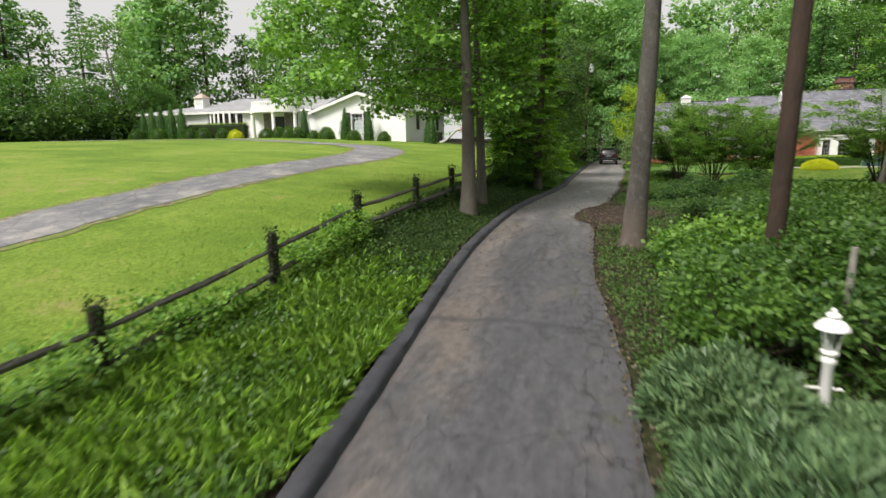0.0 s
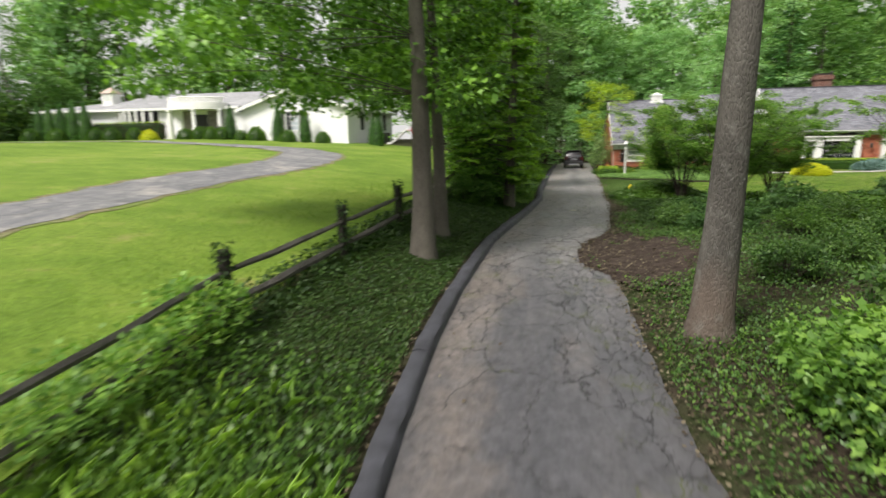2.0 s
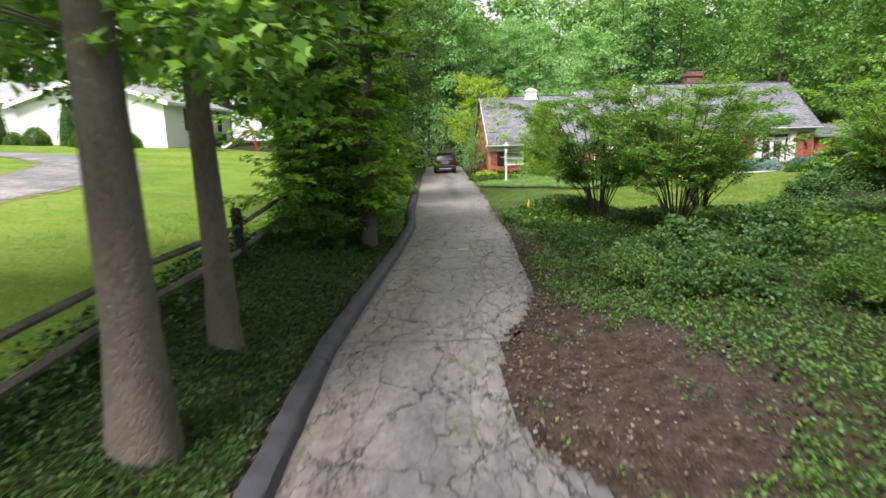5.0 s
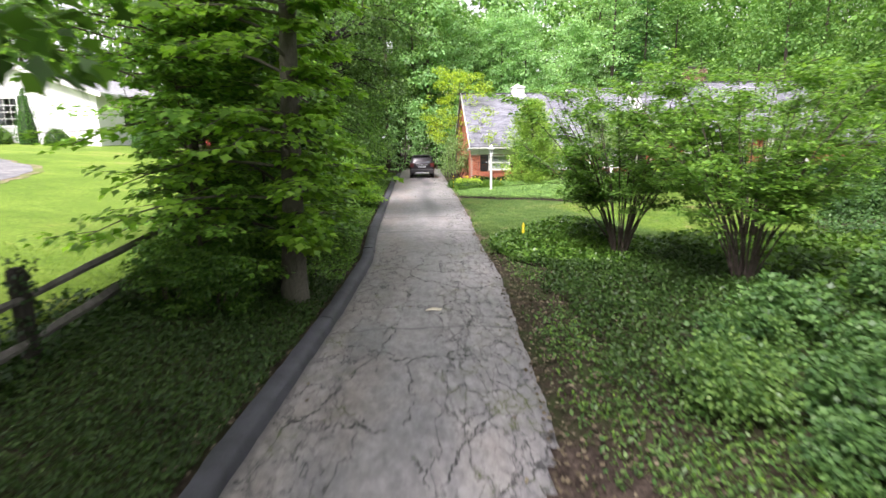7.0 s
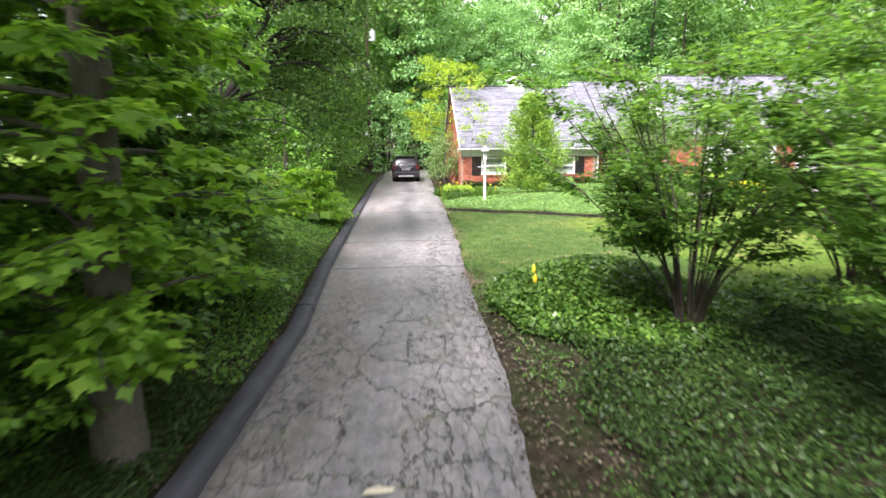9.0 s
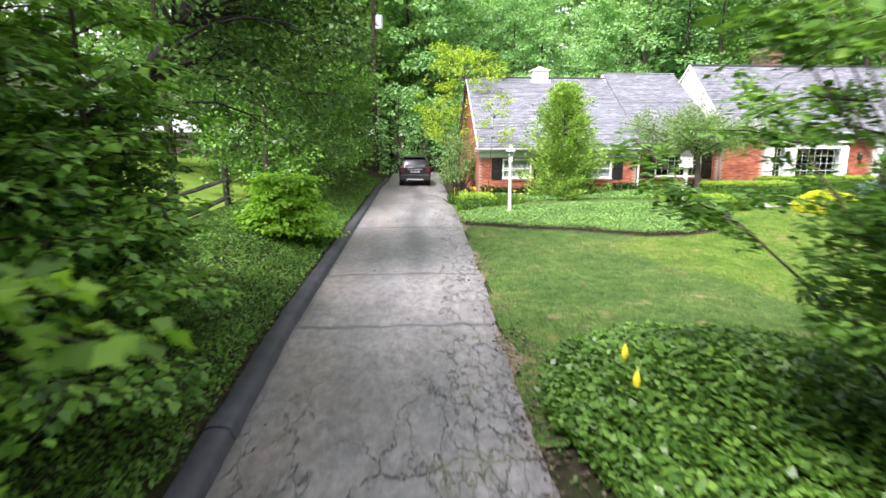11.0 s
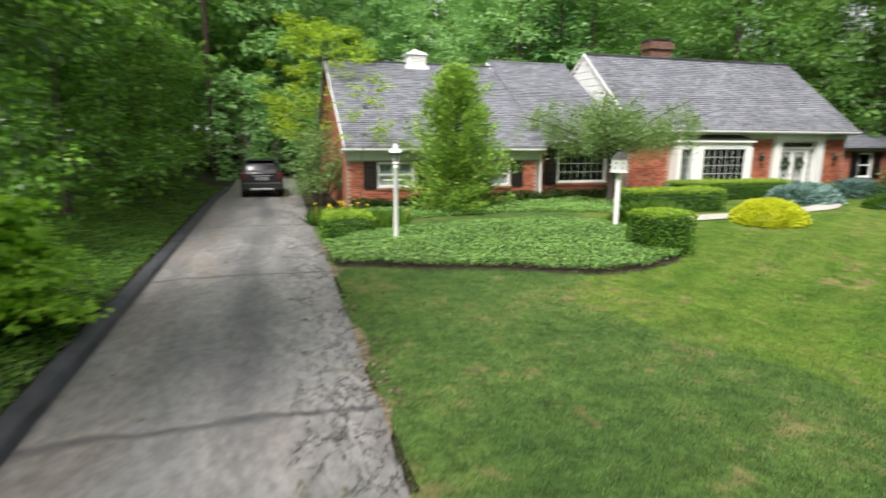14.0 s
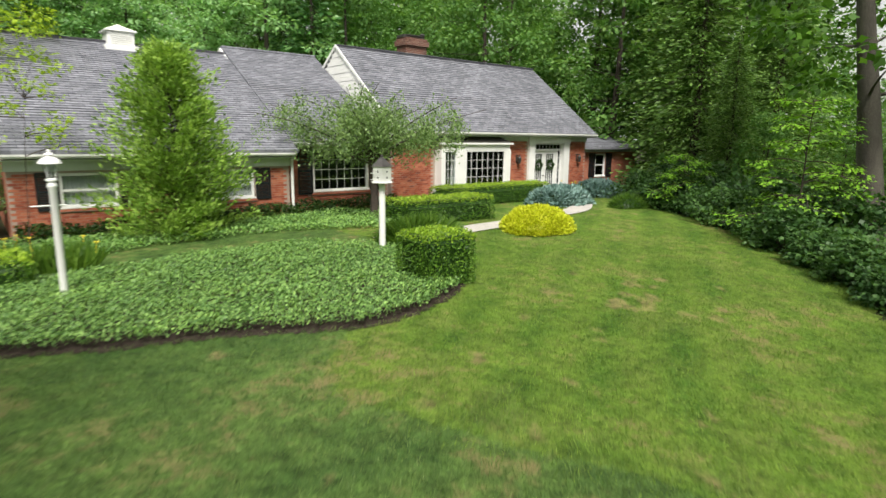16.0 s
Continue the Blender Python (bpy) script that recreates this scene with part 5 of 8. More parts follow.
def white_house():
    x1, y1, bz = -20.8, 56.3, 2.55
    h = thing("white_house", (x1, y1, bz), "low white painted house with grey hipped roof", "house")
    inv = h.matrix_basis.inverted()
    made = []

    def keep(ob):
        made.append(ob)
        return ob

    # the wing whose gable faces the drive
    x0, xm, ze, za = -31.2, -25.9, 5.95, 7.65
    wx0, wx1, wz0, wz1 = -26.95, -25.5, 3.85, 5.65
    keep(wall_mesh("wall", x0, x1, bz - 0.7, ze, y1, y1 + 0.3, [(wx0, wx1, wz0, wz1)], WHITE_BRICK, h))
    keep(front_gable("gable", [(x0, ze + 0.002), (x1, ze + 0.002), (xm, za)], y1, y1 + 0.3, WHITE_BRICK, h))
    keep(window("window", h, wx0 + 0.01, wx1 - 0.01, wz0, wz1, y1 + 0.06, 3, 4, "white window with small panes", 0.1))
    keep(shutter(h, wx0 - 0.62, wx0 - 0.03, wz0 - 0.05, wz1 + 0.05, y1))
    keep(shutter(h, wx1 + 0.03, wx1 + 0.62, wz0 - 0.05, wz1 + 0.05, y1))
    keep(gable_wall("wall", x1 - 0.3, x1, [(y1 + 0.3, bz - 0.7), (y1 + 14, bz - 0.7), (y1 + 14, ze), (y1 + 0.3, ze)], WHITE_BRICK, h))
    for y in (y1 + 3.4, y1 + 10.6):
        bm = bm_box(bmesh.new(), x1 + 0.004, x1 + 0.05, y, y + 0.9, bz + 1.35, bz + 3.0)
        keep(part("side_window", bm, BLACK, h, "dark narrow side window"))
    keep(slab("roof", [(x1 + 0.5, y1 - 0.45, ze - 0.1), (x1 + 0.5, y1 + 14.4, ze - 0.1), (xm, y1 + 14.4, za + 0.12), (xm, y1 - 0.45, za + 0.12)], 0.16, SHINGLE_W, h))
    keep(slab("roof", [(xm, y1 - 0.45, za + 0.12), (xm, y1 + 14.4, za + 0.12), (x0 - 0.5, y1 + 14.4, ze - 0.1), (x0 - 0.5, y1 - 0.45, ze - 0.1)], 0.16, SHINGLE_W, h))
    for xe in (x1 + 0.5, x0 - 0.5):
        keep(slab("rake_board", [(xe, y1 - 0.5, ze - 0.08), (xe, y1 - 0.454, ze - 0.08), (xm, y1 - 0.454, za + 0.14), (xm, y1 - 0.5, za + 0.14)], 0.3, WHITE, h))
    keep(box_part("fascia", x1 + 0.504, x1 + 0.54, y1 - 0.45, y1 + 14.4, ze - 0.3, ze - 0.09, WHITE, h))
    # the main range with bow window and porch
    xa, y2, z2, zt = -54.0, 57.0, 3.05, 6.25
    keep(wall_mesh("wall", xa, x0, z2 - 0.8, zt, y2, y2 + 0.3, [(-45.3, -40.5, z2 + 1.6, z2 + 3.05), (-52.4, -50.9, z2 + 1.2, z2 + 2.6), (-49.6, -48.4, z2 + 1.2, z2 + 2.6)], WHITE_BRICK, h))
    keep(box_part("back_wall", xa, x0, y2 + 9.0, y2 + 9.3, z2 - 0.8, zt, WHITE_BRICK, h, 0))
    keep(box_part("end_wall", xa - 0.3, xa, y2, y2 + 9.3, z2 - 0.8, zt, WHITE_BRICK, h, 0))
    bow = thing("bow_window", (0, 0, 0), "white bow window with tall panes", "window")
    bow.parent = h
    keep(bow)
    m = 7
    for k in range(m + 1):
        t, u = k / m, (k + 1) / m
        x, y = -45.3 + 4.8 * t, y2 - 0.8 * math.sin(math.pi * t) - 0.02
        box_part("post", x - 0.11, x + 0.11, y - 0.06, y + 0.06, z2 + 1.6, z2 + 3.1, WHITE, bow)
        if k < m:
            xb, yb = -45.3 + 4.8 * u, y2 - 0.8 * math.sin(math.pi * u) - 0.02
            g = new_mesh("pane", [(x, y, z2 + 1.6), (xb, yb, z2 + 1.6), (xb, yb, z2 + 3.0), (x, y, z2 + 3.0)], [(0, 1, 2, 3)], GLASS, bow)
            g.visible_shadow = False
            new_mesh("panel", [(x, y, z2 - 0.3), (xb, yb, z2 - 0.3), (xb, yb, z2 + 1.6), (x, y, z2 + 1.6), (x, y + 0.1, z2 - 0.3), (xb, yb + 0.1, z2 - 0.3), (xb, yb + 0.1, z2 + 1.6), (x, y + 0.1, z2 + 1.6)], [(0, 1, 2, 3), (3, 2, 6, 7), (4, 7, 6, 5)], WHITE, bow)
            new_mesh("head", [(x, y, z2 + 3.0), (xb, yb, z2 + 3.0), (xb, yb, z2 + 3.2), (x, y, z2 + 3.2), (x, y2, z2 + 3.2), (xb, y2, z2 + 3.2)], [(0, 1, 2, 3), (3, 2, 5, 4)], WHITE, bow)
    # near-black wall added behind the panes for a dim room
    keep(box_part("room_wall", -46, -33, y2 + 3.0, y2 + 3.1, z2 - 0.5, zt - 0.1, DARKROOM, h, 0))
    porch = thing("porch", (0, 0, 0), "white columned porch with bowed roof and balustrade", "porch")
    porch.parent = h
    keep(porch)
    arc = [(-36.05 + 3.1 * math.cos(q), y2 - 0.01 - 2.3 * math.sin(q)) for q in [math.pi * k / 20 for k in range(21)]]
    bm = bmesh.new()
    lo = [bm.verts.new((x, y, zt - 0.3)) for x, y in arc]
    hi = [bm.verts.new((x, y, zt + 0.32)) for x, y in arc]
    bm.faces.new(hi)
    bm.faces.new(list(reversed(lo)))
    for k in range(20):
        bm.faces.new((lo[k], lo[k + 1], hi[k + 1], hi[k]))
    part("porch_roof", bm, WHITE, porch)
    for x, r in ((-38.5, 0.3), (-35.4, 0.24), (-33.4, 0.24)):
        y = y2 - 2.1 * math.sqrt(max(0.02, 1 - ((x + 36.05) / 3.0) ** 2))
        lathe_part("column", [(r, -0.4), (r, 0.1), (r * 0.82, 0.16), (r * 0.75, 2.7), (r, 2.76), (r, 2.9)], WHITE, porch, 14, (x, y, z2))
    for k in range(2, 19):
        for f in (0.0, 0.5):
            i0 = k + f
            q = math.pi * i0 / 20
            x, y = -36.05 + 2.95 * math.cos(q), y2 - 2.15 * math.sin(q)
            box_part("baluster", x - 0.05, x + 0.05, y - 0.05, y + 0.05, zt + 0.325, zt + 0.75, WHITE, porch, 0)
    v, f = tube_data([(-36.05 + 2.95 * math.cos(math.pi * k / 20), y2 - 2.15 * math.sin(math.pi * k / 20), zt + 0.8) for k in range(1, 20)], [0.06] * 19, 6)
    new_mesh("rail", v, f, WHITE, porch)
    box_part("step", -39.0, -33.0, y2 - 2.5, y2 - 0.01, z2 - 0.8, z2 - 0.02, CONCRETE, porch)
    keep(box_part("dark_doorway", -36.6, -35.3, y2 - 0.05, y2 - 0.004, z2, z2 + 2.5, BLACK, h))
    for xs in ((-37.9, -36.65), (-35.25, -33.6)):
        keep(box_part("stone_facing", xs[0], xs[1], y2 - 0.06, y2 - 0.004, z2, z2 + 2.85, soil_mat("grey_fieldstone", (0.12, 0.11, 0.1), (0.4, 0.37, 0.34)), h, 0.01, "grey fieldstone facing"))
    yr, zr = y2 + 5.0, 8.0
    keep(slab("roof", [(-47.9, y2 - 0.5, zt), (x0 + 0.4, y2 - 0.5, zt), (x0 + 0.4, yr, zr), (-44.6, yr, zr)], 0.15, SHINGLE_W, h))
    keep(slab("roof", [(-44.6, yr, zr), (x0 + 0.4, yr, zr), (x0 + 0.4, y2 + 9.8, zt), (-47.9, y2 + 9.8, zt)], 0.15, SHINGLE_W, h))
    keep(slab("roof", [(-47.9, y2 + 9.8, zt), (-47.9, y2 - 0.5, zt), (-44.6, yr, zr)], 0.15, SHINGLE_W, h))
    keep(slab("roof", [(-55.0, y2 - 0.42, zt - 0.02), (-46.0, y2 - 0.42, zt - 0.02), (-46.0, yr, zr - 0.45), (-51.6, yr, zr - 0.75)], 0.15, SHINGLE_W, h))
    keep(slab("roof", [(-51.6, yr, zr - 0.75), (-46.0, yr, zr - 0.45), (-46.0, y2 + 9.7, zt - 0.02), (-55.0, y2 + 9.7, zt - 0.02)], 0.15, SHINGLE_W, h))
    keep(slab("roof", [(-55.0, y2 + 9.7, zt - 0.02), (-55.0, y2 - 0.42, zt - 0.02), (-51.6, yr, zr - 0.75)], 0.15, SHINGLE_W, h))
    keep(box_part("fascia", -55.0, x0 - 0.5, y2 - 0.56, y2 - 0.504, zt - 0.22, zt - 0.01, WHITE, h))
    cu = thing("cupola", (0, 0, 0), "white cupola with copper cap", "cupola")
    cu.parent = h
    keep(cu)
    cx, cy, cz = -47.9, yr - 2.5, 6.7
    box_part("drum", cx - 0.62, cx + 0.62, cy - 0.62, cy + 0.62, cz, cz + 1.35, WHITE, cu, 0.02)
    box_part("louvre", cx - 0.4, cx + 0.4, cy - 0.65, cy - 0.625, cz + 0.6, cz + 1.15, FASCIA, cu, 0.01)
    new_mesh("cap", [(cx - 0.76, cy - 0.76, cz + 1.354), (cx + 0.76, cy - 0.76, cz + 1.354), (cx + 0.76, cy + 0.76, cz + 1.354), (cx - 0.76, cy + 0.76, cz + 1.354), (cx, cy, cz + 2.0)], [(3, 2, 1, 0), (0, 1, 4), (1, 2, 4), (2, 3, 4), (3, 0, 4)], plain("dull_copper", (0.5, 0.38, 0.32), 0.5, 0.2), cu, "dull copper pyramid cap")
    v, f = tube_data([(cx, cy, cz + 2.0), (cx, cy, cz + 2.7)], [0.03, 0.02], 6)
    new_mesh("finial", v, f, METAL, cu)
    for ob in made:
        ob.matrix_parent_inverse = inv
    # cooling unit by the side wall
    ac = thing("cooling_unit", (x1 + 0.9, 64.6, float(ground_z(x1 + 0.9, 64.6))), "dark grey outdoor air-conditioning unit by the white wall", "air conditioner")
    box_part("casing", -0.45, 0.45, -0.45, 0.45, -0.1, 1.0, METAL, ac, 0.04)
    box_part("top_grille", -0.38, 0.38, -0.38, 0.38, 1.002, 1.03, BLACK, ac, 0.01)


white_house()


def garden_slide(x, y):
    """A child's slide: two ladder rails with rungs, a platform and a sloping chute."""
    t = thing("garden_slide", (x, y, float(ground_z(x, y))), "white and red plastic garden slide on the lawn", "slide")
    RED_PLASTIC = plain("faded_red_plastic", (0.45, 0.06, 0.05), 0.5)
    for s in (-0.25, 0.25):
        v, f = tube_data([(0.75, s, -0.1), (0.3, s, 1.75)], [0.04, 0.035], 8)
        new_mesh("ladder_rail", v, f, RED_PLASTIC, t)
    for k in range(5):
        v, f = tube_data([(0.7 - 0.085 * k, -0.24, 0.25 + 0.3 * k), (0.7 - 0.085 * k, 0.24, 0.25 + 0.3 * k)], [0.022, 0.022], 6)
        new_mesh("rung", v, f, RED_PLASTIC, t)
    box_part("platform", -0.1, 0.38, -0.27, 0.27, 1.42, 1.48, RED_PLASTIC, t)
    pts = [(-0.1, 1.48), (-0.6, 1.05), (-1.2, 0.5), (-1.7, 0.2), (-2.05, 0.16)]
    v = [(px, w, pz + h) for px, pz in pts for w, h in ((-0.27, 0.16), (-0.25, 0.0), (0.25, 0.0), (0.27, 0.16), (0.25, -0.04), (-0.25, -0.04))]
    f = [(6 * k + i, 6 * k + (i + 1) % 6, 6 * k + 6 + (i + 1) % 6, 6 * k + 6 + i) for k in range(4) for i in range(6)] + [tuple(range(6)), tuple(reversed(range(24, 30)))]
    new_mesh("chute", v, f, WHITE, t, "white curved chute")
    return t


garden_slide(-16.3, 60.5)


# ---- trees and shrubs ----
def limb(verts, faces, rng, a, b, r0, r1, bend=0.12, sides=6, steps=5):
    a, b = Vector(a), Vector(b)
    d = (b - a).length
    side = Vector((rng.uniform(-1, 1), rng.uniform(-1, 1), rng.uniform(-0.2, 0.7))) * d * bend
    pts, rad = [], []
    for k in range(steps + 1):
        t = k / steps
        pts.append(a.lerp(b, t) + side * math.sin(math.pi * t))
        rad.append(r0 + (r1 - r0) * t)
    tube_data(pts, rad, sides, verts, faces)
    return pts


def trunk_points(rng, height, lean, wander=0.12, n=9):
    pts = []
    ph = rng.uniform(0, 6)
    for k in range(n + 1):
        t = k / n
        pts.append((lean[0] * t + wander * math.sin(2.2 * t + ph) * t, lean[1] * t + wander * math.cos(1.7 * t + ph) * t, height * t))
    return pts


def clump_leaves(rng, centres, radii, count, droop=0.25, flat=0.42):
    """Leaf places in uneven clumps, with ways and faces."""
    centres, radii = np.asarray(centres), np.asarray(radii)
    w = radii ** 2
    pick = rng.choice(len(centres), count, p=w / w.sum())
    d = rng.normal(0, 1, (count, 3))
    d /= np.linalg.norm(d, axis=1, keepdims=True)
    r = rng.uniform(0, 1, count) ** 0.45
    off = d * (r * radii[pick])[:, None]
    off[:, 2] *= flat
    pos = centres[pick] + off
    way = d * 0.9 + rnd(rng, count) * 0.7
    way[:, 2] -= droop
    up = rnd(rng, count) * 0.6 + np.array([0, 0, 1.0])
    return pos, way, up


def broad_tree(name, seed, height, crown0, radius, trunk_r, count, size, shape, leaf, bark, label, lean=(0, 0), clumps=46, clump_r=(0.9, 1.7), dense=1.0, squash=1.0, flare=1.6, offset=(0, 0), sides=12, limb_r=0.17):
    """A broad-leaved tree: a tapered trunk with limbs, and a crown of clumps from height crown0 upwards."""
    rng = np.random.default_rng(seed)
    pr = random.Random(seed)
    t = thing(name, (0, 0, 0), label, "tree")
    verts, faces = [], []
    top = height * 0.88
    pts = trunk_points(pr, top, lean, 0.02 * height)
    rad = [trunk_r * (1 - 0.8 * (k / 9)) for k in range(10)]
    base = [(pts[0][0], pts[0][1], -0.25), (pts[0][0], pts[0][1], 0.0), (pts[0][0] + lean[0] * 0.03, pts[0][1], 0.35)]
    tube_data(base + [(p[0], p[1], p[2]) for p in pts if p[2] > 0.6], [trunk_r * flare * 1.15, trunk_r * flare, trunk_r * 1.12] + [r for p, r in zip(pts, rad) if p[2] > 0.6], sides, verts, faces, 0.04, pr)
    new_mesh("trunk", verts, faces, bark, t, smooth=True)
    verts, faces = [], []
    cs, rs = [], []
    for k in range(clumps):
        z = crown0 + (height - crown0) * ((k + pr.random()) / clumps)
        f = (z - crown0) / (height - crown0)
        env = radius * (0.5 + 0.5 * math.sin(math.pi * min(1, f * 0.9 + 0.18))) * squash
        a = k * 2.39996 + pr.uniform(-0.4, 0.4)
        q = env * pr.uniform(0.35, 1.0)
        i = min(9, int(z / top * 9)) if z < top else 9
        c = (pts[i][0] + q * math.cos(a) + offset[0] * (1 - f * 0.5), pts[i][1] + q * math.sin(a) + offset[1] * (1 - f * 0.5), z)
        cs.append(c)
        rs.append(pr.uniform(*clump_r))
        if k % 2 == 0 or q > env * 0.8:
            i0 = max(1, min(8, round((z - 0.1 * q) / top * 9)))
            limb(verts, faces, pr, pts[i0], c, max(0.014, rad[i0] * limb_r), 0.007, 0.1, 4, 4)
    new_mesh("branchwork", verts, faces, bark, t, smooth=True)["kind"] = "stuff"
    pos, way, up = clump_leaves(rng, cs, rs, int(count * dense))
    leaves("crown", pos, way, up, rng.uniform(0.75, 1.25, len(pos)) * size, shape, leaf, t)
    return t


def conifer(name, seed, height, radius, trunk_r, tiers, per, size, leaf, bark, label, low=0.06, droop=0.25, sprays=26, ragged=0.25, taper=0.8, spray=None):
    """A conifer: straight trunk, tiers of branches hung with needle sprays."""
    rng = np.random.default_rng(seed)
    pr = random.Random(seed)
    t = thing(name, (0, 0, 0), label, "tree")
    verts, faces = [], []
    tube_data([(0, 0, -0.2), (0, 0, height * 0.4), (0.03, 0, height * 0.97)], [trunk_r * 1.2, trunk_r * 0.7, 0.012], 9, verts, faces)
    P, W, U = [], [], []
    for k in range(tiers):
        f = (k + 0.5) / tiers
        z = height * (low + (1 - low) * f)
        reach = radius * (1 - f) ** taper * (0.85 + 0.15 * math.sin(k * 1.7)) + 0.1
        for j in range(per):
            a = 2 * math.pi * (j + 0.5 * (k % 2)) / per + pr.uniform(-0.25, 0.25)
            ln = reach * pr.uniform(1 - ragged, 1 + ragged * 0.6)
            zz = z + pr.uniform(-0.5, 0.5) * height / tiers
            end = (ln * math.cos(a), ln * math.sin(a), zz - droop * ln + 0.12 * ln)
            if j % 2 == 0:
                tube_data([(0, 0, zz), (end[0] * 0.5, end[1] * 0.5, zz - droop * ln * 0.3), end], [0.02 + 0.01 * trunk_r, 0.014, 0.005], 4, verts, faces)
            n = max(5, int(sprays * ln / radius))
            s = rng.uniform(0.15, 1.0, n)
            fan = rng.normal(0, 0.28, n) * s * ln
            P.append(np.stack([s * end[0] - fan * math.sin(a), s * end[1] + fan * math.cos(a), zz + s * (end[2] - zz) + rng.normal(0, 0.05, n) * ln], 1))
            W.append(np.stack([np.full(n, math.cos(a)) - np.sign(fan) * 0.6 * math.sin(a), np.full(n, math.sin(a)) + np.sign(fan) * 0.6 * math.cos(a), rng.uniform(-0.5, 0.15, n)], 1) + rnd(rng, n) * 0.25)
            U.append(rnd(rng, n) * 0.95 + np.array([0, 0, 0.7]))
    new_mesh("trunk", verts, faces, bark, t, smooth=True)
    P, W, U = np.concatenate(P), np.concatenate(W), np.concatenate(U)
    leaves("crown", P, W, U, rng.uniform(0.7, 1.3, len(P)) * size, SPRAY if spray is None else spray, leaf, t)
    return t


def bush(name, seed, radius, height, count, size, shape, leaf, label, stems=9, clumps=26, clump_r=(0.25, 0.5), bare=0.2, bark=None, category="bush", droop=0.2, spread_top=1.0, flat=0.7):
    """A shrub: several stems from the ground that fan out into leafy clumps."""
    rng = np.random.default_rng(seed)
    pr = random.Random(seed)
    t = thing(name, (0, 0, 0), label, category)
    verts, faces, cs, rs = [], [], [], []
    for k in range(clumps):
        f = pr.uniform(bare, 1.0)
        a = k * 2.39996
        q = radius * (0.35 + 0.65 * math.sin(math.pi * (0.15 + 0.62 * f))) * pr.uniform(0.3, 1.0) * (spread_top if f > 0.5 else 1.0)
        c = (q * math.cos(a), q * math.sin(a), height * f)
        cs.append(c)
        rs.append(pr.uniform(*clump_r))
        if k < stems * 2:
            limb(verts, faces, pr, (0.12 * radius * math.cos(a), 0.12 * radius * math.sin(a), -0.08), c, 0.035 if stems < 12 else 0.02, 0.006, 0.12, 5, 5)
    new_mesh("stem", verts, faces, bark or BARK_D, t, smooth=True)["kind"] = "stuff"
    pos, way, up = clump_leaves(rng, cs, rs, count, droop, flat)
    pos[:, 2] = np.maximum(pos[:, 2], 0.03)
    leaves("foliage", pos, way, up, rng.uniform(0.7, 1.3, len(pos)) * size, shape, leaf, t)
    return t


def vase_shrub(name, seed, radius, height, stems, count, size, leaf, label, bare=0.33):
    """A many-stemmed shrub: thin dark stems fan out from a tight base and carry flat sprays of small leaves above."""
    rng = np.random.default_rng(seed)
    pr = random.Random(seed)
    t = thing(name, (0, 0, 0), label, "bush")
    verts, faces, P = [], [], []
    each = count // (stems * 9)
    for k in range(stems):
        a = k * 2.39996 + pr.uniform(-0.2, 0.2)
        out = radius * math.sqrt((k + 0.5) / stems) * pr.uniform(0.8, 1.1)
        top = height * (1.0 - 0.24 * (out / radius) ** 2) * pr.uniform(0.85, 1.05)
        pts = []
        for j in range(8):
            f = j / 7
            r = 0.16 * pr.uniform(0.5, 1) + out * f ** 1.35
            pts.append((r * math.cos(a), r * math.sin(a), -0.06 + top * f ** 0.9 + 0.03 * pr.uniform(-1, 1)))
        tube_data(pts, [0.022 - 0.0024 * j for j in range(8)], 5, verts, faces)
        for j in range(9):
            f = pr.uniform(bare, 1.0)
            i = min(6, int(f * 7))
            p = Vector(pts[i]).lerp(Vector(pts[i + 1]), f * 7 - i)
            b = a + pr.uniform(-1.5, 1.5)
            ln = pr.uniform(0.35, 0.8)
            e = p + Vector((ln * math.cos(b), ln * math.sin(b), pr.uniform(-0.05, 0.25)))
            tube_data([p, p.lerp(e, 0.5) + Vector((0, 0, 0.05)), e], [0.009, 0.006, 0.003], 4, verts, faces)
            s = rng.uniform(0, 1.1, each)
            w = rng.normal(0, 0.14, each)
            q = np.array(p)[None] + s[:, None] * np.array(e - p)[None]
            q[:, 0] -= w * math.sin(b)
            q[:, 1] += w * math.cos(b)
            q[:, 2] += rng.normal(0, 0.045, each)
            P.append(q)
    new_mesh("stem", verts, faces, BARK_D, t, smooth=True)["kind"] = "stuff"
    P = np.concatenate(P)
    n = len(P)
    W = P * np.array([0.4, 0.4, 0.0]) + rnd(rng, n) * np.array([1, 1, 0.35])
    leaves("foliage", P, W, rnd(rng, n) * 0.5 + np.array([0, 0, 1.0]), rng.uniform(0.7, 1.3, n) * size, KITE, leaf, t)
    return t


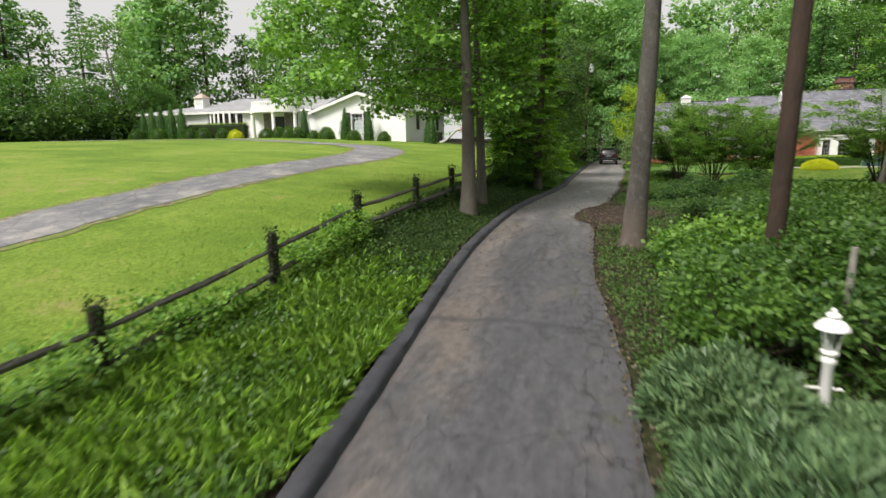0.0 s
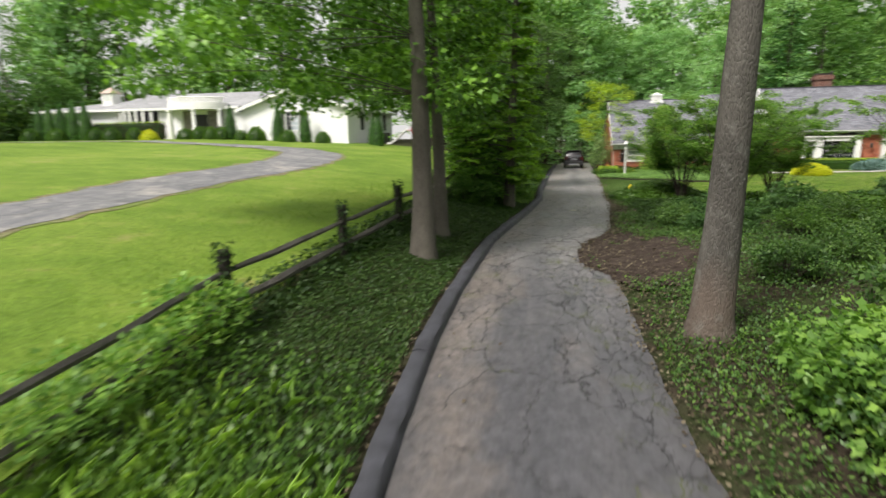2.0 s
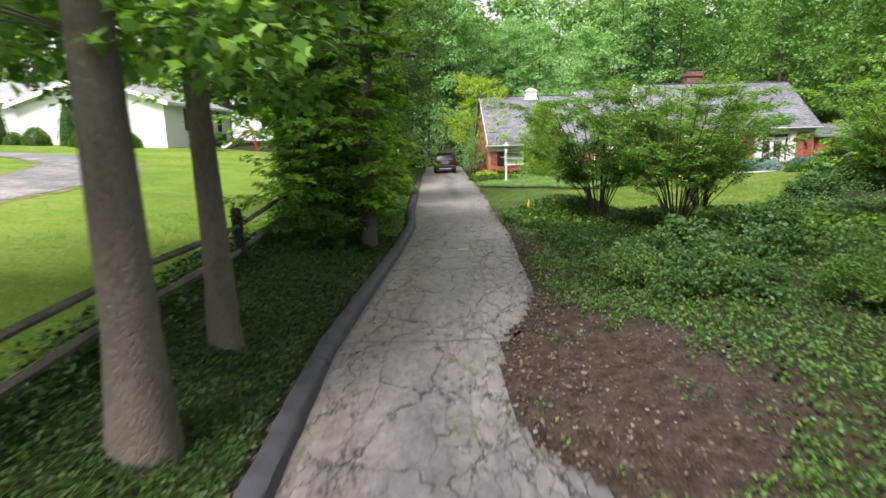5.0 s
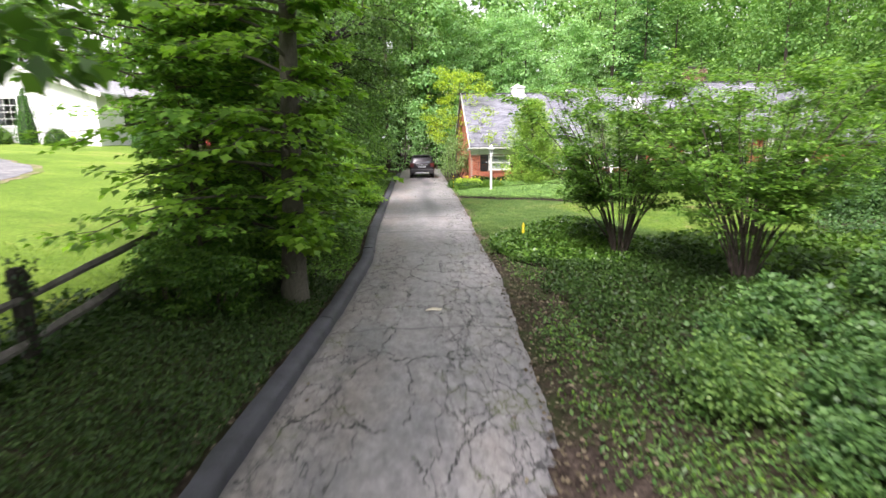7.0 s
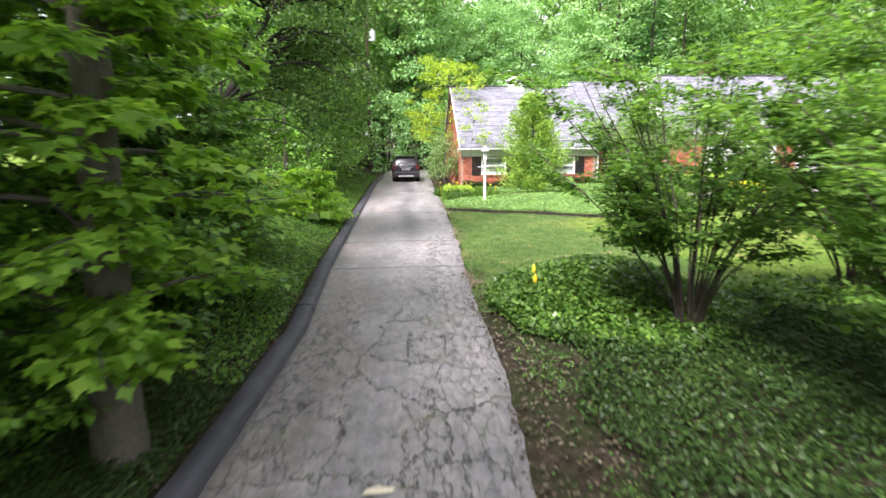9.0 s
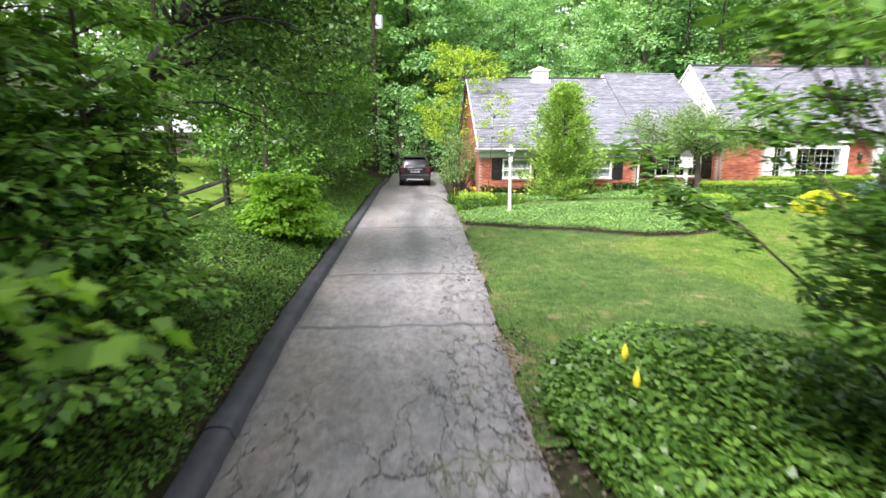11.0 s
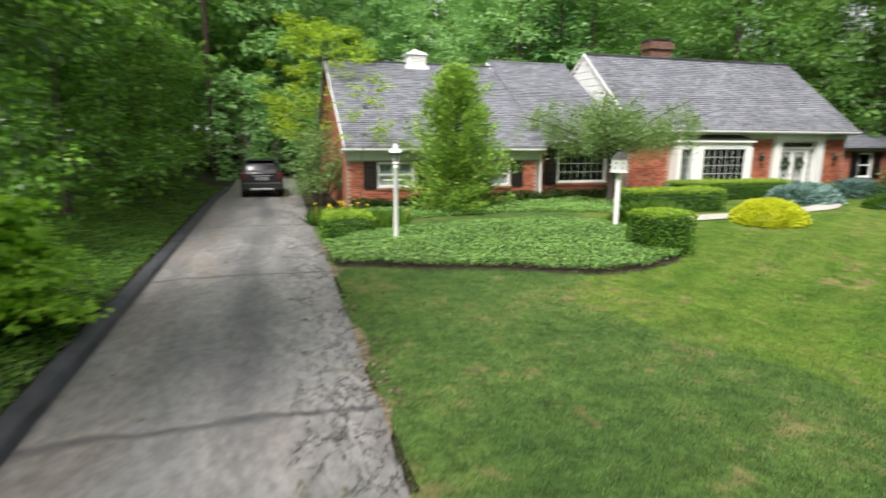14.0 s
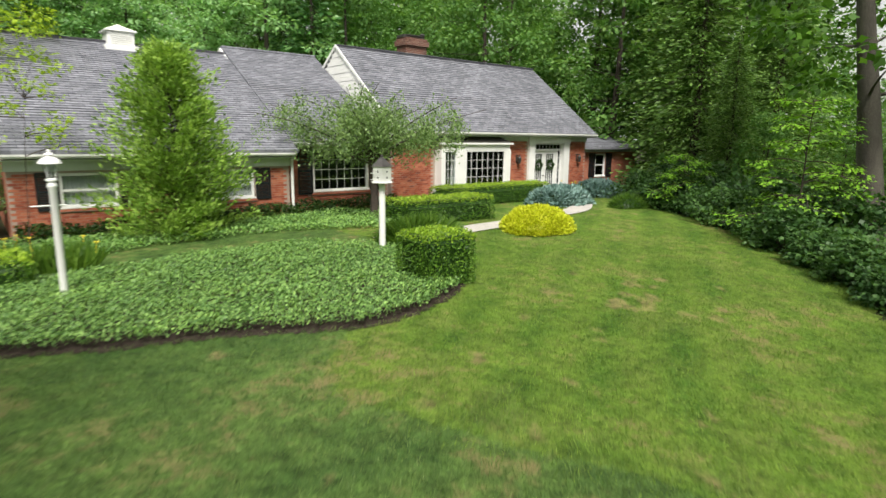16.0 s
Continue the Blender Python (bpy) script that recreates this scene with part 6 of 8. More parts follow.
def layered_tree(name, seed, height, trunk_r, boughs, leaf, bark, label, size=0.16, each=170, low=1.0, reach=(1.2, 3.6), side=0.0, lean=(0, 0), flare=1.25, shape=MAPLE, category="tree"):
    """A tree whose boughs carry flat drooping layers of leaves. side: the way, in radians, in which the boughs reach farthest."""
    rng = np.random.default_rng(seed)
    pr = random.Random(seed)
    t = thing(name, (0, 0, 0), label, category)
    pts = trunk_points(pr, height * 0.95, lean, 0.012 * height)
    verts, faces = [], []
    tube_data([(0, 0, -0.25), (0, 0, 0.02), (0, 0, 0.4)] + pts[1:], [trunk_r * flare * 1.1, trunk_r * flare, trunk_r * 1.08] + [trunk_r * (1 - 0.085 * k) for k in range(1, 10)], 14, verts, faces, 0.04, pr)
    new_mesh("trunk", verts, faces, bark, t, smooth=True)
    verts, faces, P, W = [], [], [], []
    for k in range(boughs):
        f = (k + pr.random()) / boughs
        z = low + (height - low) * f ** 1.1
        a = k * 2.39996 + pr.uniform(-0.3, 0.3)
        far = 0.5 + 0.5 * math.cos(a - side)
        ln = (reach[0] + (reach[1] - reach[0]) * far) * pr.uniform(0.7, 1.1) * (1 - 0.5 * f)
        q = min(8.99, z / (height * 0.95) * 9)
        o = Vector(pts[int(q)]).lerp(Vector(pts[int(q) + 1]), q - int(q))
        rise, bend = pr.uniform(0.05, 0.35) * ln, pr.uniform(-0.5, 0.5)
        way = [o + Vector((ln * u * math.cos(a + bend * u), ln * u * math.sin(a + bend * u), rise * math.sin(1.9 * u) - 0.2 * ln * u * u)) for u in (0, 0.2, 0.4, 0.6, 0.8, 1.0)]
        tube_data(way, [0.006 + r * max(0.012, trunk_r * 0.13) for r in (1, 0.8, 0.6, 0.4, 0.2, 0.05)], 5, verts, faces)
        fans = [(way[2], way[5])]
        for j in range(7):
            u = pr.uniform(0.25, 1.0)
            i = min(4, int(u * 5))
            p = way[i].lerp(way[i + 1], u * 5 - i)
            b = a + bend * u + (1 if j % 2 else -1) * pr.uniform(0.5, 1.2)
            r = ln * pr.uniform(0.18, 0.36) + 0.12
            e = p + Vector((r * math.cos(b), r * math.sin(b), pr.uniform(-0.28, 0.1) * r))
            tube_data([p, e], [0.007, 0.003], 4, verts, faces)
            fans.append((p, e))
        for p, e in fans:
            m = each // len(fans)
            u = rng.uniform(0.05, 1.12, m)
            d = np.array(e - p)
            d2 = np.array([-d[1], d[0], 0.0])
            d2 /= max(1e-6, np.linalg.norm(d2))
            w = rng.normal(0, 0.12, m)
            P.append(np.array(p)[None] + u[:, None] * d[None] + w[:, None] * d2[None] + rng.normal(0, 0.04, (m, 1)) * np.array([[0, 0, 1.0]]))
            W.append(d[None] / np.linalg.norm(d) * 0.8 + np.sign(w)[:, None] * d2[None] * 0.6 + rnd(rng, m) * 0.4 + np.array([0, 0, -0.3]))
    new_mesh("branchwork", verts, faces, bark, t, smooth=True)["kind"] = "stuff"
    P, W = np.concatenate(P), np.concatenate(W)
    leaves("crown", P, W, rnd(rng, len(P)) * 0.4 + np.array([0, 0, 1.0]), rng.uniform(0.65, 1.25, len(P)) * size, shape, leaf, t)
    return t


def tufted_conifer(name, seed, height, radius, tufts, each, size, leaf, bark, label):
    """A bushy young conifer with a ragged outline: upswept branch ends, each a tuft of soft needles."""
    rng = np.random.default_rng(seed)
    pr = random.Random(seed)
    t = thing(name, (0, 0, 0), label, "tree")
    verts, faces, P, W = [], [], [], []
    tube_data([(0, 0, -0.15), (0.04, 0, height * 0.5), (-0.02, 0.03, height * 0.97)], [0.08, 0.05, 0.01], 8, verts, faces)
    for k in range(tufts):
        f = (k + pr.random()) / tufts
        a = k * 2.39996 + pr.uniform(-0.35, 0.35)
        lump = 1 + 0.24 * math.sin(2 * a + 7 * f) + 0.24 * math.sin(3 * a - 13 * f + 1) + 0.14 * math.sin(23 * f + a)
        env = radius * float(np.interp(f, [0, 0.12, 0.3, 0.5, 0.68, 0.82, 0.93, 1], [0.8, 0.95, 0.85, 1.0, 0.86, 0.62, 0.4, 0.14])) * lump
        r = env * (pr.uniform(0.6, 1.2) if k % 3 else pr.uniform(0.2, 0.7))
        z = 0.12 + height * f
        e = Vector((r * math.cos(a), r * math.sin(a), z))
        o = Vector((0, 0, max(0.05, z - 0.3 * r - 0.1)))
        tube_data([o, o.lerp(e, 0.6) + Vector((0, 0, -0.06)), e], [0.014, 0.009, 0.004], 4, verts, faces)
        u = rng.uniform(0.45, 1.08, each)
        spread_r = pr.uniform(0.1, 0.2)
        P.append(np.array(o)[None] + u[:, None] * np.array(e - o)[None] + rng.normal(0, spread_r, (each, 3)) * np.array([1, 1, 0.7]))
        W.append(np.array([math.cos(a), math.sin(a), 0.75])[None] + rnd(rng, each) * 0.8)
    new_mesh("trunk", verts, faces, bark, t, smooth=True)
    P, W = np.concatenate(P), np.concatenate(W)
    P[:, 2] = np.maximum(P[:, 2], 0.04)
    leaves("crown", P, W, rnd(rng, len(P)), rng.uniform(0.6, 1.3, len(P)) * size, SPRAY, leaf, t)
    return t


def put(ob, x, y, turn=0.0, scale=1.0, dz=0.0):
    ob.matrix_basis = pose(x, y, float(ground_z(x, y)) + dz, 0, 0, turn) @ Matrix.Diagonal((scale, scale, scale, 1))
    return ob


def again(ob, x, y, turn=0.0, scale=1.0, dz=0.0, sz=None):
    c = copy_thing(ob, Matrix.Identity(4))
    c.matrix_basis = pose(x, y, float(ground_z(x, y)) + dz, 0, 0, turn) @ Matrix.Diagonal((scale, scale, sz or scale, 1))
    return c


def clipped(name, x0, x1, y0, y1, height, leaf, label, seed, count, size=0.035, round_r=0.18, category="hedge"):
    """A clipped hedge: a solid core with rounded edges, near-black as inner shade, under a coat of small leaves."""
    rng = np.random.default_rng(seed)
    cx, cy = (x0 + x1) / 2, (y0 + y1) / 2
    t = thing(name, (cx, cy, float(ground_z(cx, cy))), label, category)
    hx, hy = (x1 - x0) / 2, (y1 - y0) / 2
    bm = bm_box(bmesh.new(), -hx + 0.05, hx - 0.05, -hy + 0.05, hy - 0.05, -0.1, height - 0.05)
    bmesh.ops.bevel(bm, geom=list(bm.edges), offset=round_r, segments=3, affect="EDGES")
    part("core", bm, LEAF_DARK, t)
    area = np.array([2 * hx * 2 * hy, 2 * hx * height, 2 * hx * height, 2 * hy * height, 2 * hy * height])
    face = rng.choice(5, count, p=area / area.sum())
    u, v = rng.uniform(-1, 1, count), rng.uniform(-1, 1, count)
    vz = (v + 1) / 2 * height
    P = np.zeros((count, 3))
    N = np.zeros((count, 3))
    for k, (px, py, pz, nn) in enumerate(((u * hx, v * hy, np.full(count, height), (0, 0, 1)), (u * hx, np.full(count, -hy), vz, (0, -1, 0)), (u * hx, np.full(count, hy), vz, (0, 1, 0)), (np.full(count, -hx), u * hy, vz, (-1, 0, 0)), (np.full(count, hx), u * hy, vz, (1, 0, 0)))):
        m = face == k
        P[m] = np.stack([px, py, pz], 1)[m]
        N[m] = nn
    # pull corners in
    r = round_r
    q = np.maximum(np.abs(P) - np.array([hx - r, hy - r, 0]), 0)
    q[:, 2] = np.maximum(P[:, 2] - (height - r), 0)
    ln = np.linalg.norm(q, axis=1)
    k = np.where(ln > r, r / np.maximum(ln, 1e-6), 1.0)
    P = np.sign(P) * (np.abs(P) - q * (1 - k)[:, None])
    P += N * (rng.normal(0, 0.025, count) + 0.02 * ripple(P[:, 0] * 3, P[:, 2] * 4 + P[:, 1] * 3, 1.5))[:, None]
    W, U, S = N * 0.5 + rnd(rng, count) * 0.9 + np.array([0, 0, 0.3]), N + rnd(rng, count) * 0.6, rng.uniform(0.7, 1.3, count) * size
    # yellow-green shoots on top; their pale colour also carries the light from above
    fresh = (P[:, 2] > height - 0.09 + rng.normal(0, 0.04, count)) & (rng.uniform(0, 1, count) < 0.85)
    leaves("foliage", P[~fresh], W[~fresh], U[~fresh], S[~fresh], KITE, leaf, t)
    leaves("new_growth", P[fresh], W[fresh] + np.array([0, 0, 0.4]), U[fresh], S[fresh], KITE, LEAF_TIPS, t, "yellow-green new shoots over the top")
    return t


def mound(name, x, y, rx, ry, height, leaf, label, seed, count, size, shape=KITE, category="bush", spiky=0.4, lumpy=0.09):
    """A low rounded shrub: a dome of leaves or sprays over a solid core, near-black as inner shade unless golden."""
    rng = np.random.default_rng(seed)
    t = thing(name, (x, y, float(ground_z(x, y))), label, category)
    bm = bmesh.new()
    bmesh.ops.create_icosphere(bm, subdivisions=3, radius=1.0)
    for v in bm.verts:
        b = 1 + 0.06 * noise.noise(v.co * 2.5 + Vector((seed, 0, 0)))
        v.co = Vector((v.co.x * (rx - 0.06) * b, v.co.y * (ry - 0.06) * b, max(-0.1, v.co.z * (height - 0.06) * b)))
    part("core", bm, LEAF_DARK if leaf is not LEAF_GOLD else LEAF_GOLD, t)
    d = rng.normal(0, 1, (count, 3))
    d[:, 2] = np.abs(d[:, 2]) * 0.9 - 0.05
    d /= np.linalg.norm(d, axis=1, keepdims=True)
    b = 1 + lumpy * ripple(d[:, 0] * 4 + seed, d[:, 1] * 4 + d[:, 2] * 3, 1.6) + rng.normal(0, 0.035, count)
    P = d * b[:, None] * np.array([rx, ry, height])
    P[:, 2] = np.maximum(P[:, 2], 0.02)
    leaves("foliage", P, d + rnd(rng, count) * spiky + np.array([0, 0, 0.25]), d + rnd(rng, count) * 0.7, rng.uniform(0.6, 1.3, count) * size, shape, leaf, t)
    return t


# the maples and other trunks beside the drive
put(broad_tree("maple_tree", 11, 12.5, 3.8, 5.4, 0.265, 21000, 0.17, MAPLE, LEAF_MAPLE, BARK, "tall maple tree with smooth grey trunk inside the rail fence", (0.05, 0.2), 96, (0.6, 1.15), offset=(-3.2, 1.0), flare=1.3, limb_r=0.06), -4.72, 18.4)
put(broad_tree("maple_tree", 12, 13, 3.4, 3.6, 0.19, 10500, 0.17, MAPLE, LEAF_MAPLE, BARK, "slender maple tree close beside a larger one", (-0.2, 0.4), 66, (0.6, 1.1), flare=1.3, offset=(-1.3, 1.5), limb_r=0.06), -4.82, 20.9)
put(broad_tree("oak_tree", 13, 17, 10.0, 4.2, 0.275, 3600, 0.2, MAPLE, LEAF_MAPLE, OAK_BARK, "large tree with grey furrowed trunk by the driveway edge", (0.3, 0.2), 36, (0.8, 1.4), flare=1.4, sides=16, offset=(1.5, 0)), 0.58, 14.45)
shade = put(layered_tree("shade_tree", 14, 11.5, 0.21, 84, LEAF_MAPLE_LIT, BARK, "leafy tree with low drooping boughs at the kerb", 0.16, 190, 1.0, (0.6, 3.9), 2.9, (0.15, 0.2)), -3.66, 28.5)
sap = put(layered_tree("understorey_maple", 16, 5.6, 0.06, 46, LEAF_MAPLE, BARK_D, "leafy understorey maple in shade beside the fence", 0.145, 130, 0.35, (1.2, 1.7), 0.0, (-0.2, 0.1), shape=BROAD), -5.3, 30.0)
for x, y, turn, size in ((-5.8, 32.4, 120, 0.95), (-5.6, 35.0, 200, 0.9), (-4.75, 31.4, 75, 0.8), (-4.5, 33.4, 300, 0.62), (-4.9, 36.6, 250, 0.55), (-4.4, 35.2, 40, 0.55), (-5.0, 27.9, 20, 0.72), (-5.3, 29.1, 160, 0.8), (-4.3, 34.4, 310, 0.92), (-4.45, 32.4, 15, 0.88)):
    again(sap, x, y, turn, size)
put(layered_tree("fence_maple", 15, 9.5, 0.12, 72, LEAF_MAPLE, BARK_D, "leafy maple whose crown hangs over the lawn fence", 0.17, 170, 2.7, (1.6, 5.2), 3.3, (-0.5, 0.2)), -5.5, 29.6)


# dogwood with bare dark limbs low over the verge
def crooked_tree():
    rng = np.random.default_rng(17)
    pr = random.Random(17)
    t = thing("crooked_tree", (-6.25, 38.2, float(ground_z(-6.25, 38.2))), "small tree with dark crooked limbs over the verge", "tree")
    verts, faces = [], []
    stem = [(0, 0, -0.2), (0.1, -0.05, 1.0), (0.3, -0.1, 1.9), (0.8, -0.1, 2.9), (1.5, 0.1, 3.9), (2.1, 0.5, 5.3), (2.4, 0.9, 6.8)]
    tube_data(stem, [0.17, 0.13, 0.12, 0.105, 0.085, 0.055, 0.02], 9, verts, faces, 0.06, pr)
    ends = []
    for k in range(58):
        i = pr.choice((2, 3, 3, 4, 4, 5, 5, 6)) if k % 3 else pr.choice((4, 5, 5, 6))
        a = pr.uniform(-0.5, 1.6) if k % 3 else pr.uniform(1.6, 5.4)
        ln = pr.uniform(1.8, 3.8) if k % 3 else pr.uniform(1.4, 3.0)
        p = Vector(stem[i])
        up, drop = pr.uniform(0.5, 1.5), pr.uniform(0.3, 1.1) * (1.0 if i < 5 else 0.4)
        pts = [p + Vector((ln * u * math.cos(a + 0.4 * u), ln * u * math.sin(a + 0.4 * u), up * math.sin(2.4 * u) - drop * u * u)) for u in [j / 7 for j in range(8)]]
        tube_data(pts, [0.045 - 0.0055 * j for j in range(8)], 6, verts, faces)
        for j in range(8):
            q = pts[pr.randint(2, 7)]
            b = a + pr.uniform(-1.3, 1.3)
            r = q + Vector((0.75 * math.cos(b), 0.75 * math.sin(b), pr.uniform(-0.35, 0.35)))
            limb(verts, faces, pr, q, r, 0.012, 0.004, 0.18, 4, 4)
            if r.z > 2.5 or (r.z > 1.7 and r.x > 1.2):
                ends.append(r)
    new_mesh("branchwork", verts, faces, BARK_BLACK, t, smooth=True)
    pos, way, up = clump_leaves(rng, [tuple(q) for q in ends], [pr.uniform(0.35, 0.6) for q in ends], 28000)
    leaves("crown", pos, way, up, rng.uniform(0.07, 0.115, len(pos)), BROAD, LEAF_VERGE, t)
    return t


crooked_tree()
thicket = put(bush("thicket_bush", 32, 1.2, 2.4, 4600, 0.13, BROAD, LEAF_SHRUB, "dark leafy bush in deep shade on the verge", 8, 40, (0.35, 0.6), 0.05, flat=0.5), -5.2, 33.0)
for x, y, turn, size in ((-5.0, 35.4, 90, 0.85), (-4.7, 30.2, 140, 0.55), (-4.45, 34.3, 60, 0.5), (-4.6, 27.2, 250, 0.4), (-5.6, 31.0, 15, 0.8), (-4.6, 32.0, 300, 0.5), (-4.9, 29.0, 110, 0.5), (-4.6, 28.0, 75, 0.42), (-5.2, 26.9, 200, 0.42)):
    again(thicket, x, y, turn, size)
put(layered_tree("bright_bush", 33, 1.75, 0.03, 52, LEAF_BRIGHT, BARK_D, "bright green bush with layered leaves on the ivy verge", 0.13, 180, 0.1, (1.1, 1.5), 0.0, shape=BROAD, category="bush"), -4.2, 42.9, 0, 0.92)

# ---- the woods round the place ----
oak = put(broad_tree("woodland_tree", 21, 17, 2.5, 4.6, 0.26, 9000, 0.265, BROAD, LEAF_WOOD, BARK_D, "tall green woodland tree", (0.4, 0.3), 64, (0.9, 1.8)), 4, 86)
ash = put(broad_tree("woodland_tree", 22, 18, 3.0, 4.5, 0.24, 10500, 0.25, BROAD, LEAF_HAZE, BARK_D, "tall woodland tree in pale green, haze put into its colour", (-0.5, 0.3), 64, (0.8, 1.7)), -4, 88)
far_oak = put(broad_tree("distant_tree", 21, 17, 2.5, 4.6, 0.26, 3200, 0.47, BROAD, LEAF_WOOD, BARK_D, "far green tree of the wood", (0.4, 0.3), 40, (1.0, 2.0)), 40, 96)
far_ash = put(broad_tree("distant_tree", 22, 18, 3.0, 4.5, 0.24, 3200, 0.47, BROAD, LEAF_HAZE, BARK_D, "far tree of the wood in pale green, haze put into its colour", (-0.5, 0.3), 40, (1.0, 1.9)), -30, 96)
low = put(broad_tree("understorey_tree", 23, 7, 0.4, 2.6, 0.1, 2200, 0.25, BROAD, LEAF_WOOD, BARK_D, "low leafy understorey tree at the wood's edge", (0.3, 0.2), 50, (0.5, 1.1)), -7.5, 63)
low_haze = put(broad_tree("understorey_tree", 20, 7.5, 0.4, 2.7, 0.1, 2200, 0.25, BROAD, LEAF_HAZE, BARK_D, "pale leafy understorey tree behind the house, haze put into its colour", (0.2, 0.2), 50, (0.5, 1.1)), 8.5, 74.5)
pine = put(conifer("pine_tree", 24, 17, 3.6, 0.24, 26, 9, 0.55, LEAF_PINE, BARK_D, "tall dark conifer in the wood", 0.12, 0.3, 30), 22, 77)
hemlock = put(conifer("hemlock_tree", 25, 15, 3.7, 0.22, 40, 13, 0.3, LEAF_HEMLOCK, BARK_D, "dark drooping conifer beside the lawn", 0.02, 0.42, 74, 0.4, 0.6), 31.1, 52.4)
rng_w = random.Random(5)
WOOD = []
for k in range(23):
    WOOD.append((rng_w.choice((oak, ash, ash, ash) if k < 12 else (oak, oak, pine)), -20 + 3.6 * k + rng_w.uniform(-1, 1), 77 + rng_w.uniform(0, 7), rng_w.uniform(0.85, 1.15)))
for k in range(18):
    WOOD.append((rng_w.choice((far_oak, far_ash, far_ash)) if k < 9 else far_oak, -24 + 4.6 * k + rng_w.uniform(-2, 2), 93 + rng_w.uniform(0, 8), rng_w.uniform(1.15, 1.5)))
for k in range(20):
    WOOD.append((low_haze if k < 13 else low, -14 + 3.0 * k, 73 + rng_w.uniform(-1.5, 1.5), 0.9))
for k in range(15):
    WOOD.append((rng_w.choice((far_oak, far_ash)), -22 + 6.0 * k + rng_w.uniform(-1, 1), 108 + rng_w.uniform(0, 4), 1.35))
for k in range(11):
    WOOD.append((low, -63 + 0.5 * k + rng_w.uniform(-1, 1), 30 + 3.4 * k, 1.15))
for x, y, s in ((-70, 40, 1.1), (-68, 47, 1.2), (-71, 54, 1.25), (-66, 60, 1.1)):
    WOOD.append((pine, x, y, s))
hedgerow = put(bush("hedgerow_bush", 39, 2.6, 3.0, 2000, 0.34, BROAD, LEAF_VERGE, "dark green bush of the far hedgerow", 6, 34, (0.7, 1.2), 0.05), -58, 66)
for k in range(13):
    again(hedgerow, -60 + rng_w.uniform(-1, 1) + 0.35 * k, 26 + 3.2 * k, 50 * k, rng_w.uniform(0.9, 1.3))
# east side, beyond the lawn
for x, y, s, o in ((35, 56, 1.0, hemlock), (33.5, 49.5, 0.85, hemlock), (34.5, 60, 1.1, oak), (38, 64, 1.1, oak), (31, 68, 1.0, oak), (36, 70, 1.1, oak), (40, 57, 1.1, oak), (28.6, 49.4, 0.5, hemlock), (36, 53, 1.05, oak), (60, 54, 0.45, ash), (66, 50, 0.5, ash), (58, 60, 0.7, ash), (62, 46, 0.5, ash), (44, 46, 0.6, ash), (37, 38, 0.8, ash), (33, 37, 1.0, oak), (28, 34, 0.9, ash), (35, 31, 1.0, oak), (27, 27, 0.9, oak), (32, 23, 1.0, ash)):
    WOOD.append((o, x, y, s))
for x, y, s in ((27.5, 47.5, 0.55), (25.5, 44, 0.5), (24.5, 40.5, 0.55), (22, 36.5, 0.6), (28.5, 40, 0.6), (20, 31, 0.8), (17, 27, 0.7), (13, 23, 0.9), (14, 12, 1.1), (11, 8, 0.9), (26, 31, 0.9), (16, 21, 0.8), (22, 24, 0.9), (30.5, 48.5, 0.6), (31, 42, 0.5), (34, 45, 0.6), (29, 44.6, 0.42), (38, 43, 0.7), (41, 48, 0.8), (46, 51, 1.2), (50, 54, 1.2), (45, 47, 1.0), (35, 40.5, 0.55)):
    WOOD.append((low, x, y, s))
# west, behind the white house and round its lawn
for k in range(19):
    WOOD.append((rng_w.choice((far_oak, far_oak, far_oak, far_ash)), -74 + 4.0 * k + rng_w.uniform(-1, 1), 72 + rng_w.uniform(0, 8), rng_w.uniform(0.9, 1.35)))
for k in range(9):
    WOOD.append((low, -78 + 2.6 * k, 62 + 0.3 * k + rng_w.uniform(-1, 1), 0.9))
for k in range(9):
    WOOD.append((far_oak, -76 + rng_w.uniform(-4, 4), 20 + 5 * k, 1.0))
# south and east of the drive's start, and behind it
for x, y, s, o in ((16, 5, 0.9, oak), (14, -4, 1.0, ash), (6, -9, 0.9, oak), (-8, -18, 0.9, oak), (0, -20, 1.0, ash), (-20, -22, 0.9, oak), (18, 12, 1.0, oak)):
    WOOD.append((o, x, y, s))
WOOD += [(ash, 10.5, 17, 0.7), (oak, -10.5, 52, 0.7), (oak, 42, 66, 1.1), (oak, 45, 62, 1.15), (oak, 47.5, 58, 1.1), (oak, 49.5, 54.5, 0.9), (far_oak, 50, 66, 1.3), (far_oak, 54, 62, 1.2)]
for ob, x, y, s in WOOD:
    again(ob, x, y, rng_w.uniform(0, 360), s * rng_w.uniform(0.85, 1.12))
# the leafy wall along the west side of the drive and the tunnel past the car
wall_tree = put(broad_tree("hedge_tree", 30, 7, 0.3, 2.5, 0.1, 6000, 0.14, BROAD, LEAF_MAPLE, BARK_D, "dense leafy tree walling the driveway", (0.3, 0.2), 64, (0.4, 0.9)), -6.0, 59.3)
for x, y, s in ((-5.7, 47.5, 0.9), (-5.2, 50.5, 0.95), (-5.0, 54, 1.0), (-4.8, 57.5, 0.95), (-4.9, 61, 1.0), (-4.9, 65, 1.0), (-7.2, 52, 1.1), (-6.4, 69, 0.9), (-0.8, 76, 1.1), (3.4, 70, 0.95), (4.0, 72.5, 1.0), (-8, 56, 1.3), (3.0, 66.8, 0.7)):
    again(wall_tree if x < 0 and y < 66 else low, x, y, x * 70 + y, s)
